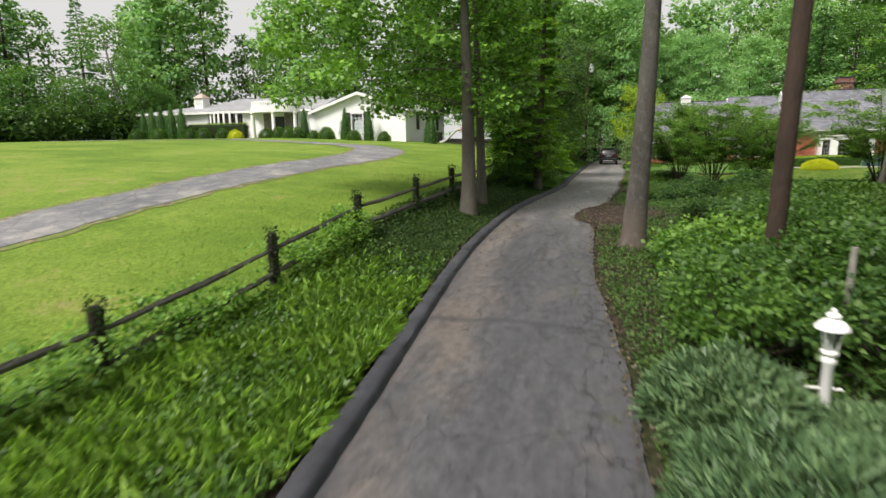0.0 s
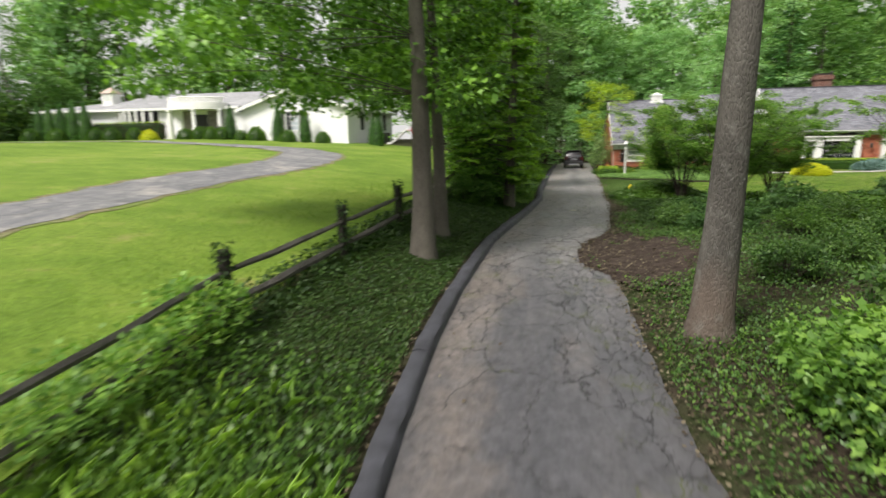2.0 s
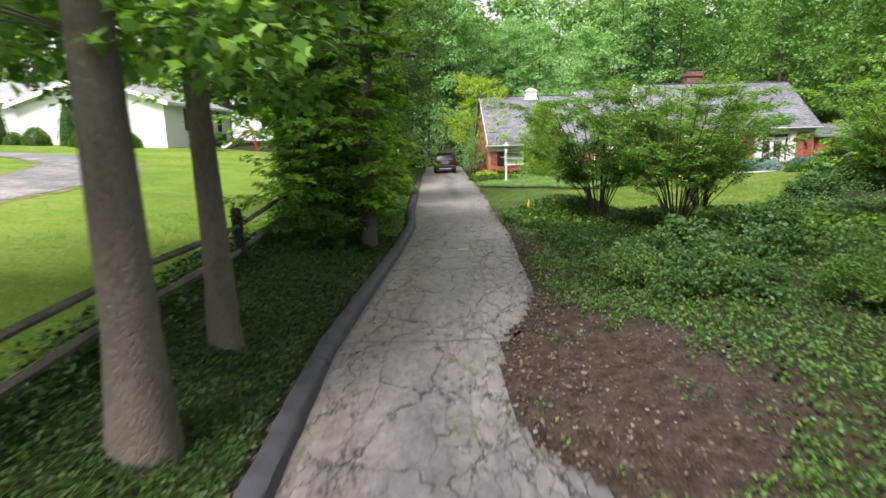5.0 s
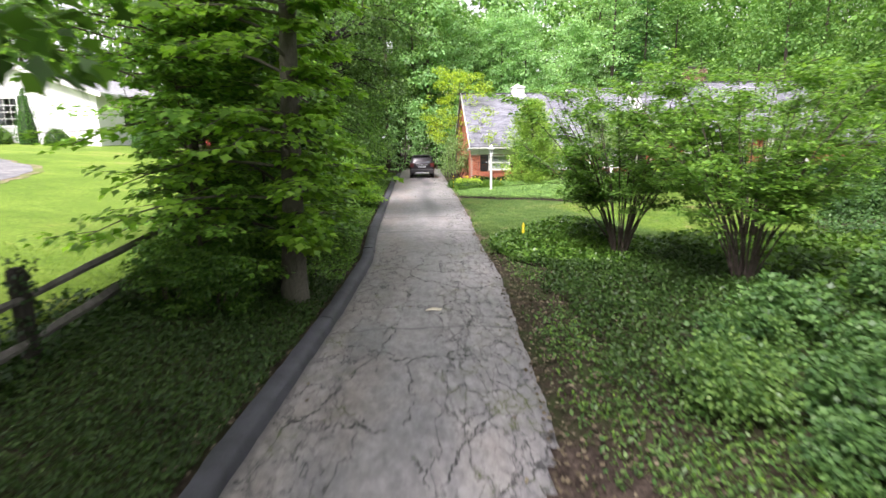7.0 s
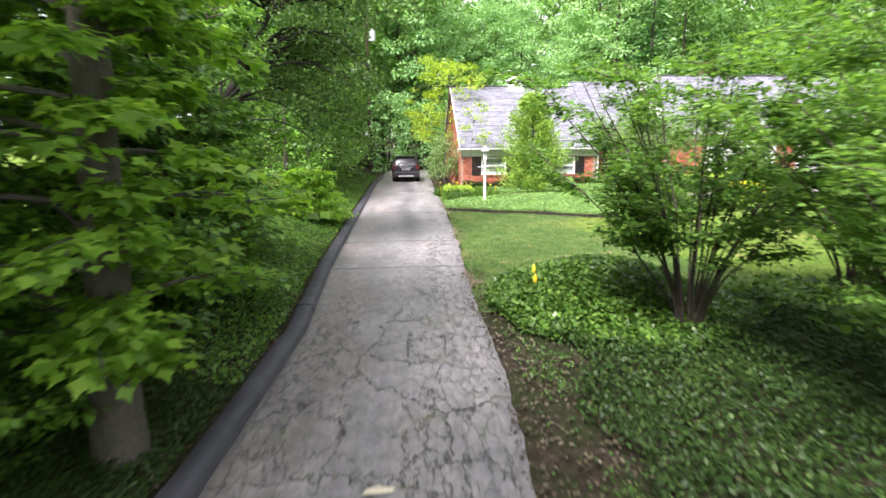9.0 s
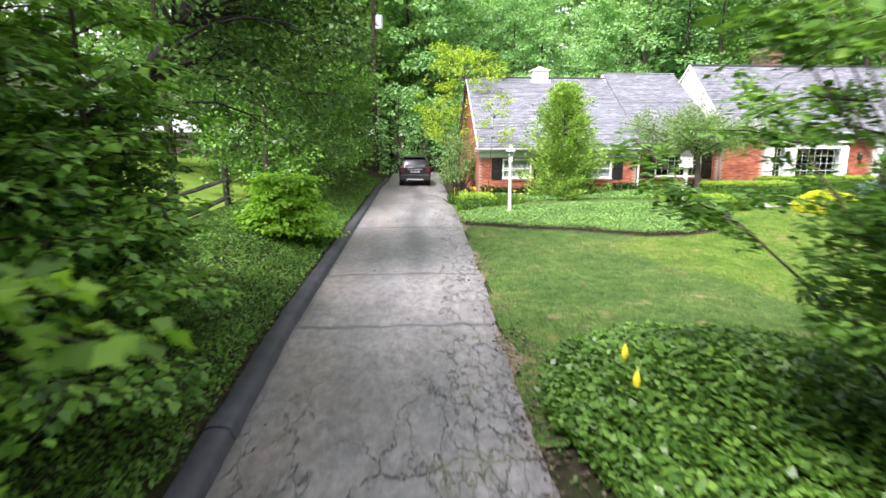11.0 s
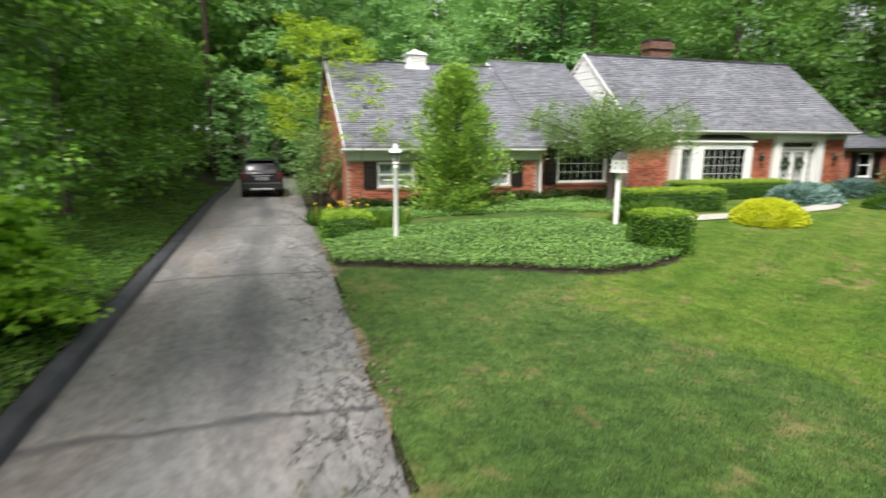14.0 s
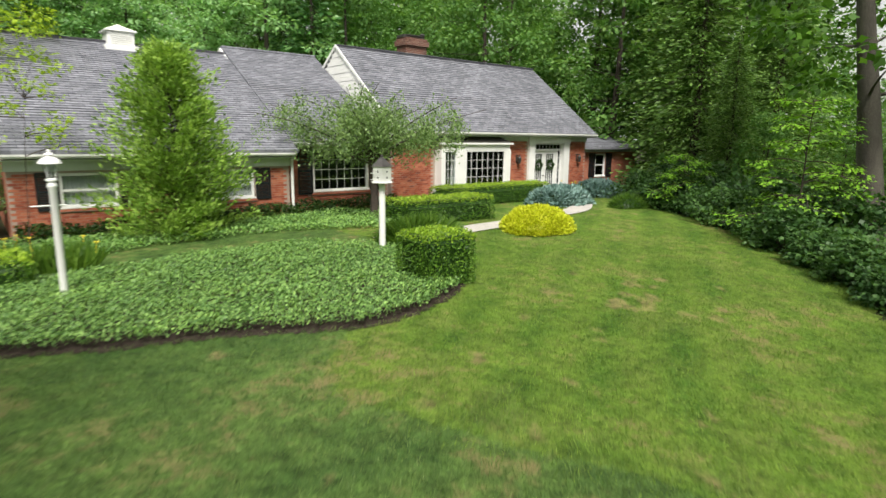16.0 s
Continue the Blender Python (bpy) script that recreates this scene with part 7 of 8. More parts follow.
near_oak = put(broad_tree("woodland_tree", 26, 14, 2.5, 3.8, 0.22, 9500, 0.2, BROAD, LEAF_WOOD, BARK_D, "tall green tree behind the leafy wall of the drive", (0.4, 0.3), 70, (0.6, 1.3)), -7.5, 53, 40)
for x, y, s in ((-8, 60, 1.05), (-9, 69, 1.0)):
    again(near_oak, x, y, y * 30, s)
put(broad_tree("golden_locust_tree", 18, 7.6, 2.6, 2.9, 0.07, 7000, 0.11, BROAD, LEAF_LIME, BARK_D, "slender yellow-green tree behind the drive", (0.4, 0.0), 60, (0.3, 0.75)), 1.75, 61.2)
put(broad_tree("golden_sapling", 19, 4.6, 2.5, 1.5, 0.014, 800, 0.09, BROAD, LEAF_LIME, BARK_D, "thin yellow-green sapling before the brick gable", (0.3, 0.0), 16, (0.25, 0.5)), 2.6, 54.0)
put(bush("lilac_bush", 34, 0.95, 2.9, 3600, 0.1, KITE, LEAF_WILLOW, "tall grey-green bush at the house corner", 8, 34, (0.3, 0.55), 0.1), 1.55, 57.2)

# ---- shrubs of the wooded verge ----
big = put(vase_shrub("arching_shrub", 31, 2.75, 4.3, 26, 24000, 0.098, LEAF_ARCH, "large arching green shrub with many thin dark stems"), 3.27, 31.3)
again(big, 4.3, 28.0, 80, 0.93)
again(big, 7.3, 33.0, 200, 1.0)
again(big, 11.0, 28.5, 320, 1.0)
scrub = put(bush("bramble_bush", 35, 0.95, 0.9, 3000, 0.078, BROAD, LEAF_VERGE, "low leafy bramble on the wooded verge", 8, 30, (0.25, 0.45), 0.1, flat=0.55), 1.7, 23.8, 0, 0.7)
for x, y, s in ((2.9, 22.4, 0.6), (2.6, 24.8, 0.6), (2.0, 11.8, 1.0), (3.2, 13.6, 1.2), (1.9, 13.0, 0.7), (2.2, 9.6, 1.25), (3.7, 7.9, 1.4), (4.6, 10.8, 1.4), (4.4, 14.8, 1.2), (3.9, 18.2, 0.7), (5.6, 19.6, 0.9), (5.5, 23.0, 0.8), (5.2, 6.4, 1.3), (6.5, 13.5, 1.5), (2.5, 17.0, 0.75), (1.5, 9.0, 0.8)):
    again(scrub, x, y, x * 90 + y * 40, s)
fern = put(bush("woodland_shrub", 36, 1.05, 1.25, 4200, 0.085, BROAD, LEAF_SHRUB, "green woodland shrub with broad leaves", 8, 30, (0.3, 0.5), 0.1, flat=0.6), 1.9, 7.9)
for x, y, s in ((3.4, 10.2, 1.1), (3.9, 12.4, 1.2), (5.4, 8.5, 1.4), (5.3, 16.5, 0.9), (4.3, 21.4, 0.55), (7.2, 10.6, 1.5), (7.4, 6.4, 1.4)):
    again(fern, x, y, x * 50 + y * 70, s)
weed = put(bush("tall_weed", 37, 0.8, 0.85, 2300, 0.105, MAPLE, LEAF_ARCH, "bright leafy weeds growing thick on the verge", 9, 30, (0.22, 0.42), 0.1, flat=0.7), 1.55, 12.0)
lush = put(bush("tall_weed", 38, 0.85, 1.0, 2200, 0.115, MAPLE, LEAF_LUSH, "lush green weeds growing thick, darkened in colour for shade", 9, 34, (0.22, 0.42), 0.1, flat=0.6), 2.3, 24.7, 0, 0.6)
for x, y, s in ((3.3, 25.3, 0.7), (3.5, 24.0, 0.55), (2.6, 23.2, 0.6), (1.7, 23.9, 0.4), (4.7, 24.4, 0.6), (3.0, 21.9, 0.5), (5.6, 26.0, 0.8), (2.0, 22.4, 0.45)):
    again(lush, x, y, x * 110 + y * 50, s)
for x, y, s in ((24.6, 51.2, 1.0), (23.4, 50.0, 0.8), (22.9, 48.6, 1.1), (22.0, 47.2, 0.8), (21.2, 45.8, 1.0), (20.0, 44.6, 0.7), (18.9, 43.2, 1.0), (17.6, 42.0, 0.75), (16.6, 40.7, 0.95), (15.2, 39.9, 0.7), (24.6, 48.6, 1.4), (22.8, 45.4, 1.4), (20.6, 42.6, 1.3), (25.8, 50.2, 1.5)):
    again(lush, x, y, x * 70 + y * 90, s * 1.15)
for x, y, s in ((2.3, 12.6, 1.1), (1.9, 10.9, 0.95), (2.9, 11.4, 1.2), (3.6, 13.2, 1.1), (1.5, 13.4, 0.6), (3.1, 9.9, 1.0)):
    again(weed, x, y, x * 130 + y * 60, s)
mound("juniper_bush", 1.75, 3.7, 1.05, 1.3, 0.5, LEAF_JUNIPER, "spreading blue-green juniper by the drive entrance", 41, 11000, 0.2, NEEDLE, spiky=1.0, lumpy=0.2)
mound("juniper_bush", 2.5, 5.2, 1.0, 1.0, 0.22, LEAF_JUNIPER, "spreading blue-green juniper round the lamp post", 42, 11000, 0.2, NEEDLE, spiky=1.0, lumpy=0.2)
mound("juniper_bush", 1.35, 5.7, 0.75, 1.0, 0.5, LEAF_JUNIPER, "low juniper beside the driveway edge", 43, 7000, 0.2, NEEDLE, spiky=1.0, lumpy=0.2)

put(broad_tree("pale_trunked_tree", 44, 14, 8.0, 3.6, 0.3, 2600, 0.3, BROAD, LEAF_WOOD, PALE_BARK, "tall tree with a bare pale trunk beside the white house", (-1.6, 0), 40, (0.7, 1.4), flare=1.2), -57.6, 57.5)
put(layered_tree("slender_tree", 46, 8.5, 0.1, 20, LEAF_FRESH, BARK, "slender tree with sparse light green layers in the wood", 0.12, 80, 3.6, (1.0, 2.4), 3.0, (0.7, 0)), 10.1, 25.9)
put(broad_tree("old_oak_tree", 27, 15, 4.5, 5.0, 0.42, 6000, 0.26, MAPLE, LEAF_MAPLE, BARK, "old grey-barked tree at the lawn's wooded edge", (-2.0, 1.2), 50, (0.8, 1.5), flare=1.3), 24.25, 42.6)
put(layered_tree("dogwood_sapling", 28, 4.3, 0.035, 30, LEAF_FRESH, BARK_D, "thin yellow-green sapling with layered leaves", 0.11, 110, 0.7, (1.4, 2.4), 3.3, shape=BROAD), 20.2, 43.4)
put(layered_tree("dogwood_sapling", 29, 2.2, 0.03, 18, LEAF_FRESH, BARK_D, "small layered sapling at the wood's edge", 0.1, 110, 0.5, (1.0, 1.7), 3.6, shape=BROAD), 22.9, 48.4)

# ---- planting round the brick house ----
put(tufted_conifer("spruce_tree", 26, 4.75, 1.5, 185, 140, 0.15, LEAF_SPRUCE, BARK_D, "bushy yellow-green conifer before the brick wall"), 5.85, 53.4)


def weeping_tree(x, y):
    rng = np.random.default_rng(51)
    pr = random.Random(51)
    t = thing("weeping_tree", (x, y, float(ground_z(x, y))), "small weeping tree with fine grey-green drooping leaves", "tree")
    verts, faces = [], []
    tube_data([(0, 0, -0.1), (0.03, 0, 0.8), (-0.05, 0, 1.7), (0.0, 0, 2.3)], [0.15, 0.12, 0.11, 0.1], 10, verts, faces, 0.05, pr)
    P, W = [], []
    for k in range(34):
        a = k * 2.39996
        reach = pr.uniform(0.6, 3.9) * (1.0 if abs(math.cos(a)) > 0.5 else 0.75)
        h = pr.uniform(3.5, 4.5) - 0.22 * reach
        end = Vector((reach * math.cos(a), reach * math.sin(a), h))
        pts = limb(verts, faces, pr, (0, 0, pr.uniform(1.7, 2.3)), end, 0.032, 0.008, 0.18, 5, 6)
        for j in range(10):
            f = pr.uniform(0.4, 1.0)
            p = pts[min(6, int(f * 6))]
            n = 60
            drop = pr.uniform(0.3, 1.0)
            s = rng.uniform(0, 1, n)
            o = rng.normal(0, 0.16, (n, 3))
            q = np.array(p)[None] + o
            q[:, 0] += math.cos(a) * 0.3 * s
            q[:, 1] += math.sin(a) * 0.3 * s
            q[:, 2] += 0.15 - s * drop
            P.append(q)
            W.append(rng.normal(0, 0.5, (n, 3)) + np.array([0, 0, -0.8]))
    new_mesh("trunk", verts, faces, BARK_D, t, smooth=True)
    P, W = np.concatenate(P), np.concatenate(W)
    leaves("crown", P, W, rnd(rng, len(P)), rng.uniform(0.055, 0.105, len(P)), KITE, LEAF_WILLOW, t)
    return t


weeping_tree(11.9, 53.2)
clipped("box_hedge", 8.08, 9.22, 45.28, 46.42, 0.97, LEAF_BOX, "square clipped box hedge with fresh tips by the birdhouse post", 61, 9000, 0.045, 0.1)
clipped("box_hedge", 11.3, 15.0, 50.6, 51.9, 0.75, LEAF_BOX, "clipped green hedge along the garden path", 62, 10000, 0.05)
clipped("box_hedge", 15.4, 21.3, 53.6, 54.8, 0.75, LEAF_BOX, "long clipped green hedge under the bay window", 63, 12000, 0.05)
clipped("box_hedge", 0.95, 2.3, 49.3, 50.6, 0.62, LEAF_BOX, "low clipped green hedge by the driveway", 64, 5000, 0.05)
mound("golden_bush", 14.5, 48.35, 1.12, 0.9, 0.68, LEAF_GOLD, "bright golden-yellow rounded shrub by the path", 65, 7000, 0.08, KITE)
mound("blue_spruce_bush", 20.2, 52.2, 1.45, 0.9, 0.62, LEAF_BLUE, "low blue-grey spruce shrub beside the door path", 66, 4200, 0.22, SPRAY, spiky=0.9)
mound("blue_spruce_bush", 24.6, 53.6, 1.5, 0.8, 0.62, LEAF_BLUE, "low blue-grey spruce shrub under the house wall", 67, 3800, 0.22, SPRAY, spiky=0.9)
mound("grass_clump", 21.6, 49.9, 0.8, 0.6, 0.4, LEAF_WEED, "bright green clump of low perennials", 68, 1500, 0.2, BLADE * np.array([1, 1.0, 1]), "plant")
mound("grass_clump", 10.6, 48.9, 1.1, 0.6, 0.45, LEAF_WEED, "bright green daylily clump by the post", 69, 2200, 0.3, BLADE, "plant")


def daylilies(x, y, r, n, seed, label):
    rng = np.random.default_rng(seed)
    t = thing("daylily_clump", (x, y, float(ground_z(x, y))), label, "flowers")
    m = 700
    a, q = rng.uniform(0, 6.28, m), r * np.sqrt(rng.uniform(0, 1, m))
    P = np.stack([q * np.cos(a), q * np.sin(a), np.zeros(m)], 1)
    leaves("foliage", P, rnd(rng, m) * 0.6 + np.array([0, 0, 1.0]), rnd(rng, m), rng.uniform(0.35, 0.6, m), BLADE, LEAF_WEED, t)
    for k in range(n):
        a, q = rng.uniform(0, 6.28), r * math.sqrt(rng.uniform(0, 1))
        px, py, pz = q * math.cos(a), q * math.sin(a), rng.uniform(0.5, 0.68)
        v, f = tube_data([(px * 0.9, py * 0.9, 0), (px, py, pz)], [0.006, 0.004], 4)
        for i in range(6):
            b = 2 * math.pi * i / 6
            o = len(v)
            v += [Vector((px, py, pz)), Vector((px + 0.04 * math.cos(b + 0.4), py + 0.04 * math.sin(b + 0.4), pz + 0.05)), Vector((px + 0.09 * math.cos(b), py + 0.09 * math.sin(b), pz + 0.06)), Vector((px + 0.04 * math.cos(b - 0.4), py + 0.04 * math.sin(b - 0.4), pz + 0.05))]
            f.append((o, o + 1, o + 2, o + 3))
        new_mesh("flower", v, f, YELLOW, t, "yellow daylily flower")
    return t


daylilies(1.5, 52.3, 0.8, 12, 71, "green daylily clump with yellow flowers by the hedge")
daylilies(3.0, 51.4, 0.7, 3, 72, "green daylily clump with few yellow flowers")
daylilies(23.2, 54.0, 0.6, 8, 73, "yellow daylilies under the house wall")


# ---- white house planting ----
def cone_shrub(seed, r, h):
    rng = np.random.default_rng(seed)
    t = thing("cypress_shrub", (0, 0, 0), "dark green clipped conical evergreen by the white house", "bush", "conical evergreens")
    v, f = tube_data([(0, 0, -0.1), (0, 0, h * 0.2), (0, 0, h * 0.6), (0, 0, h * 0.97)], [r * 0.8, r * 0.85, r * 0.55, 0.02], 10)
    # solid core, its near-black colour standing in for shade between the sprays
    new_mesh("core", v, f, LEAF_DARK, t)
    n = 1500
    z = rng.uniform(0, 1, n) ** 1.2
    a = rng.uniform(0, 6.28, n)
    q = r * np.interp(z, [0, 0.2, 0.6, 1], [0.85, 1, 0.7, 0.03])
    P = np.stack([q * np.cos(a), q * np.sin(a), z * h], 1)
    leaves("foliage", P, np.stack([np.cos(a), np.sin(a), np.ones(n) * 1.2], 1) + rnd(rng, n) * 0.4, np.stack([np.cos(a), np.sin(a), np.zeros(n)], 1) + rnd(rng, n) * 0.4, rng.uniform(0.08, 0.16, n), SPRAY, LEAF_PINE, t)
    return t


cone = put(cone_shrub(81, 0.62, 3.2), -27.0, 55.0)
for x, y, s in ((-24.4, 55.1, 1.0), (-31.7, 55.0, 0.95), (-18.2, 55.6, 0.75), (-17.6, 55.2, 0.9), (-52.4, 54.8, 1.05), (-51.2, 54.8, 1.1), (-49.9, 54.8, 1.12), (-48.5, 54.8, 1.2), (-47.2, 54.9, 1.1)):
    again(cone, x, y, x * 40, s)
ball = mound("ball_shrub", -29.1, 54.9, 0.85, 0.8, 1.15, LEAF_BOX, "round clipped green shrub by the white house", 82, 2200, 0.1)
for x, y, s in ((-25.8, 54.4, 0.85), (-22.7, 55.0, 0.8), (-30.6, 54.8, 0.7), (-32.4, 54.6, 0.9), (-33.4, 54.4, 0.9), (-34.4, 54.2, 0.9), (-41.6, 54.6, 0.9), (-44.2, 54.6, 0.95), (-46.0, 54.6, 1.0), (-49.6, 53.8, 0.95), (-52.6, 53.8, 0.95)):
    again(ball, x, y, x * 40, s)
mound("golden_bush", -39.6, 54.0, 0.75, 0.7, 0.85, LEAF_GOLD, "yellow rounded shrub by the white porch", 83, 1800, 0.1)
mound("golden_bush", -35.6, 53.9, 0.85, 0.8, 0.9, LEAF_WEED, "yellow-green rounded shrub by the white porch", 84, 1800, 0.1)
clipped("red_hedge", -47.2, -39.2, 55.4, 56.1, 1.6, LEAF_RED, "dark red hedge under the bow window", 85, 4000, 0.1)


# ---- rail fence ----
def rail_fence():
    spots = [(-6.75, -3.2), (-6.6, 0.9), (-6.45, 4.95), (-6.4, 9.05), (-6.35, 12.95), (-6.12, 17.05), (-6.0, 20.9), (-5.72, 24.6), (-6.0, 29.3), (-6.1, 33.4), (-6.2, 37.4), (-6.06, 40.8), (-6.3, 45.4)]
    pr = random.Random(9)
    tops = []
    for k, (x, y) in enumerate(spots):
        z = float(ground_z(x, y))
        ivy = k >= 2
        t = thing("fence_post", (x, y, z), "weathered dark wooden fence post" + (" overgrown with ivy" if ivy else " with mortised rails"), "fence post", "rail fence")
        hgt = 1.12 if k < 8 else 1.2
        lean = pr.uniform(-0.05, 0.05)
        verts, faces = [], []
        pts = [(lean * f, pr.uniform(-0.01, 0.01), -0.3 + (hgt + 0.3) * f) for f in (0, 0.25, 0.5, 0.75, 0.97, 1.0)]
        tube_data(pts, [0.1, 0.102, 0.096, 0.1, 0.097, 0.07], 7, verts, faces, 0.11, pr)
        new_mesh("post", verts, faces, POSTWOOD, t, smooth=False)
        if ivy:
            rng = np.random.default_rng(90 + k)
            n = 300
            zz = rng.uniform(0.1, 1.12, n)
            a = rng.uniform(0, 6.28, n)
            rr = 0.1 + 0.06 * rng.uniform(0, 1, n)
            P = np.stack([rr * np.cos(a), rr * np.sin(a), zz * hgt], 1)
            N = np.stack([np.cos(a), np.sin(a), np.zeros(n)], 1)
            leaves("ivy", P, rnd(rng, n) + np.array([0, 0, -0.5]), N + rnd(rng, n) * 0.4, rng.uniform(0.04, 0.07, n), BROAD, LEAF_DARK if k % 2 else LEAF_IVY_SHADED, t, "dark ivy on the post")
        tops.append((x, y, z, hgt))
    for (x0, y0, z0, h0), (x1, y1, z1, h1) in zip(tops[:-1], tops[1:]):
        for f, thick in ((0.27, 1.2), (0.7, 0.92)):
            verts, faces = [], []
            pts = []
            for j in range(7):
                t = -0.04 + 1.08 * j / 6
                pts.append((x0 + (x1 - x0) * t + pr.uniform(-0.015, 0.015), y0 + (y1 - y0) * t, z0 + h0 * f + (z1 + h1 * f - z0 - h0 * f) * t + pr.uniform(-0.012, 0.012) - 0.015 * math.sin(math.pi * t)))
            tube_data(pts, [thick * r for r in (0.035, 0.056, 0.066, 0.07, 0.066, 0.056, 0.035)], 5, verts, faces, 0.1, pr)
            verts = [Vector((v.x + (p[0] - v.x) * 0.35, v.y, v.z)) for v, p in zip(verts, [q for q in pts for _ in range(5)])]
            tagged(new_mesh("fence_rail", verts, faces, FENCEWOOD), "split grey weathered wooden fence rail", "fence rail", "rail fence")


rail_fence()


# ---- lamp posts, birdhouse, poles ----
def lamp_post(x, y, height, dz=0.0, arm=0.3):
    t = thing("lamp_post", (x, y, float(ground_z(x, y)) + dz), "white painted lamp post with lantern head", "lamp post")
    h = height
    lathe_part("post", [(0.06, -0.2), (0.06, h - 0.62), (0.075, h - 0.6), (0.075, h - 0.56), (0.05, h - 0.52)], WHITE, t, 14)
    lathe_part("collar", [(0.05, h - 0.52), (0.085, h - 0.5), (0.085, h - 0.475), (0.06, h - 0.46)], WHITE, t, 14)
    g = lathe_part("glass_chimney", [(0.065, h - 0.455), (0.105, h - 0.24), (0.11, h - 0.225)], GLASS, t, 8)
    g.visible_shadow = False
    for k in range(4):
        a = math.pi / 4 + k * math.pi / 2
        v, f = tube_data([(0.068 * math.cos(a), 0.068 * math.sin(a), h - 0.46), (0.115 * math.cos(a), 0.115 * math.sin(a), h - 0.22)], [0.008, 0.008], 5)
        new_mesh("cage_bar", v, f, WHITE, t)
    lathe_part("bulb", [(0.015, h - 0.45), (0.02, h - 0.36), (0.035, h - 0.31), (0.025, h - 0.27), (0.004, h - 0.26)], CURTAIN, t, 10)
    lathe_part("hood", [(0.17, h - 0.225), (0.165, h - 0.2), (0.12, h - 0.15), (0.055, h - 0.11), (0.05, h - 0.1)], WHITE, t, 16)
    lathe_part("finial", [(0.05, h - 0.1), (0.075, h - 0.085), (0.06, h - 0.06), (0.02, h - 0.045), (0.03, h - 0.025), (0.012, h)], WHITE, t, 12)
    if arm:
        v, f = tube_data([(-arm, 0, h - 0.9), (0.16, 0, h - 0.9)], [0.014, 0.014], 6)
        new_mesh("ladder_bar", v, f, WHITE, t)
    return t


lamp_post(2.35, 5.97, 1.33, 0.0, 0.5)
lamp_post(2.65, 48.3, 2.33, 0.2, 0.32)


def birdhouse(x, y):
    t = thing("birdhouse_post", (x, y, float(ground_z(x, y)) + 0.05), "white birdhouse with shingled cap on a white post", "birdhouse")
    lathe_part("post", [(0.075, -0.2), (0.075, 1.55), (0.09, 1.56), (0.09, 1.6)], WHITE, t, 14)
    b = lathe_part("box", [(0.22, 1.6), (0.235, 1.62), (0.235, 1.95), (0.25, 1.97)], WHITE, t, 6)
    lathe_part("ledge", [(0.27, 1.598), (0.27, 1.618), (0.2, 1.619)], WHITE, t, 6)
    lathe_part("roof", [(0.265, 1.97), (0.25, 1.99), (0.17, 2.06), (0.08, 2.15), (0.02, 2.18), (0.03, 2.2), (0.01, 2.24)], METAL, t, 6, label="dark shingled birdhouse cap")
    for z in (1.72, 1.86):
        for k in range(3):
            a = -math.pi / 2 + math.pi / 3 * (k - 1)
            r = 0.235 * math.cos(math.pi / 6) + 0.004
            cx, cy = r * math.cos(a), r * math.sin(a)
            s, c = -math.sin(a), math.cos(a)
            v = [(cx + 0.02 * s * math.cos(q) + 0.0, cy + 0.02 * c * math.cos(q), z + 0.026 * math.sin(q)) for q in [2 * math.pi * i / 8 for i in range(8)]]
            new_mesh("entrance_hole", v, [tuple(range(8))], BLACK, t, "dark round entrance hole")
    for s in (-1, 1):
        for z in (1.68, 1.82):
            v, f = tube_data([(s * 0.2, 0, z), (s * 0.31, 0, z)], [0.008, 0.008], 5)
            new_mesh("perch", v, f, WHITE, t)
    return t


birdhouse(9.0, 48.3)
pl = thing("utility_pole", (2.85, 10.74, float(ground_z(2.85, 10.74))), "dark brown creosoted utility pole among shrubs", "utility pole")
v, f = tube_data([(0, 0, -0.3), (0.14, 0, 5), (0.3, 0, 11)], [0.165, 0.15, 0.125], 14)
new_mesh("pole", v, f, POLE, pl, smooth=True)
far = thing("utility_pole", (-3.5, 72, 0.0), "far utility pole with pale transformer can", "utility pole")
v, f = tube_data([(0, 0, -0.3), (0, 0, 12.5)], [0.17, 0.13], 12)
new_mesh("pole", v, f, POLE, far, smooth=True)
lathe_part("transformer", [(0.1, 10.3), (0.27, 10.34), (0.27, 11.2), (0.2, 11.28), (0.05, 11.3)], plain("pale_grey_metal", (0.6, 0.62, 0.64), 0.4, 0.3), far, 14, (0.4, -0.1, 0))
for dx in (0.0, 0.5):
    pts = [(3.1 + (-3.5 + dx - 3.1) * k / 24, 10.74 + 61.2 * k / 24, 10.2 + 1.2 * k / 24 - 2.2 * math.sin(math.pi * k / 24) + (0.4 if dx else 0)) for k in range(25)]
    v, f = tube_data(pts, [0.012] * 25, 4)
    tagged(new_mesh("overhead_cable", v, f, BLACK), "thin black overhead cable between the poles", "cable")
gp = thing("weathered_post", (3.28, 8.32, float(ground_z(3.28, 8.32))), "slim pale grey weathered wooden post among shrubs", "post")
v, f = tube_data([(0, 0, -0.2), (0, 0, 0.8), (0.02, 0, 1.62)], [0.055, 0.05, 0.045], 8)
new_mesh("post", v, f, PALE_BARK, gp)


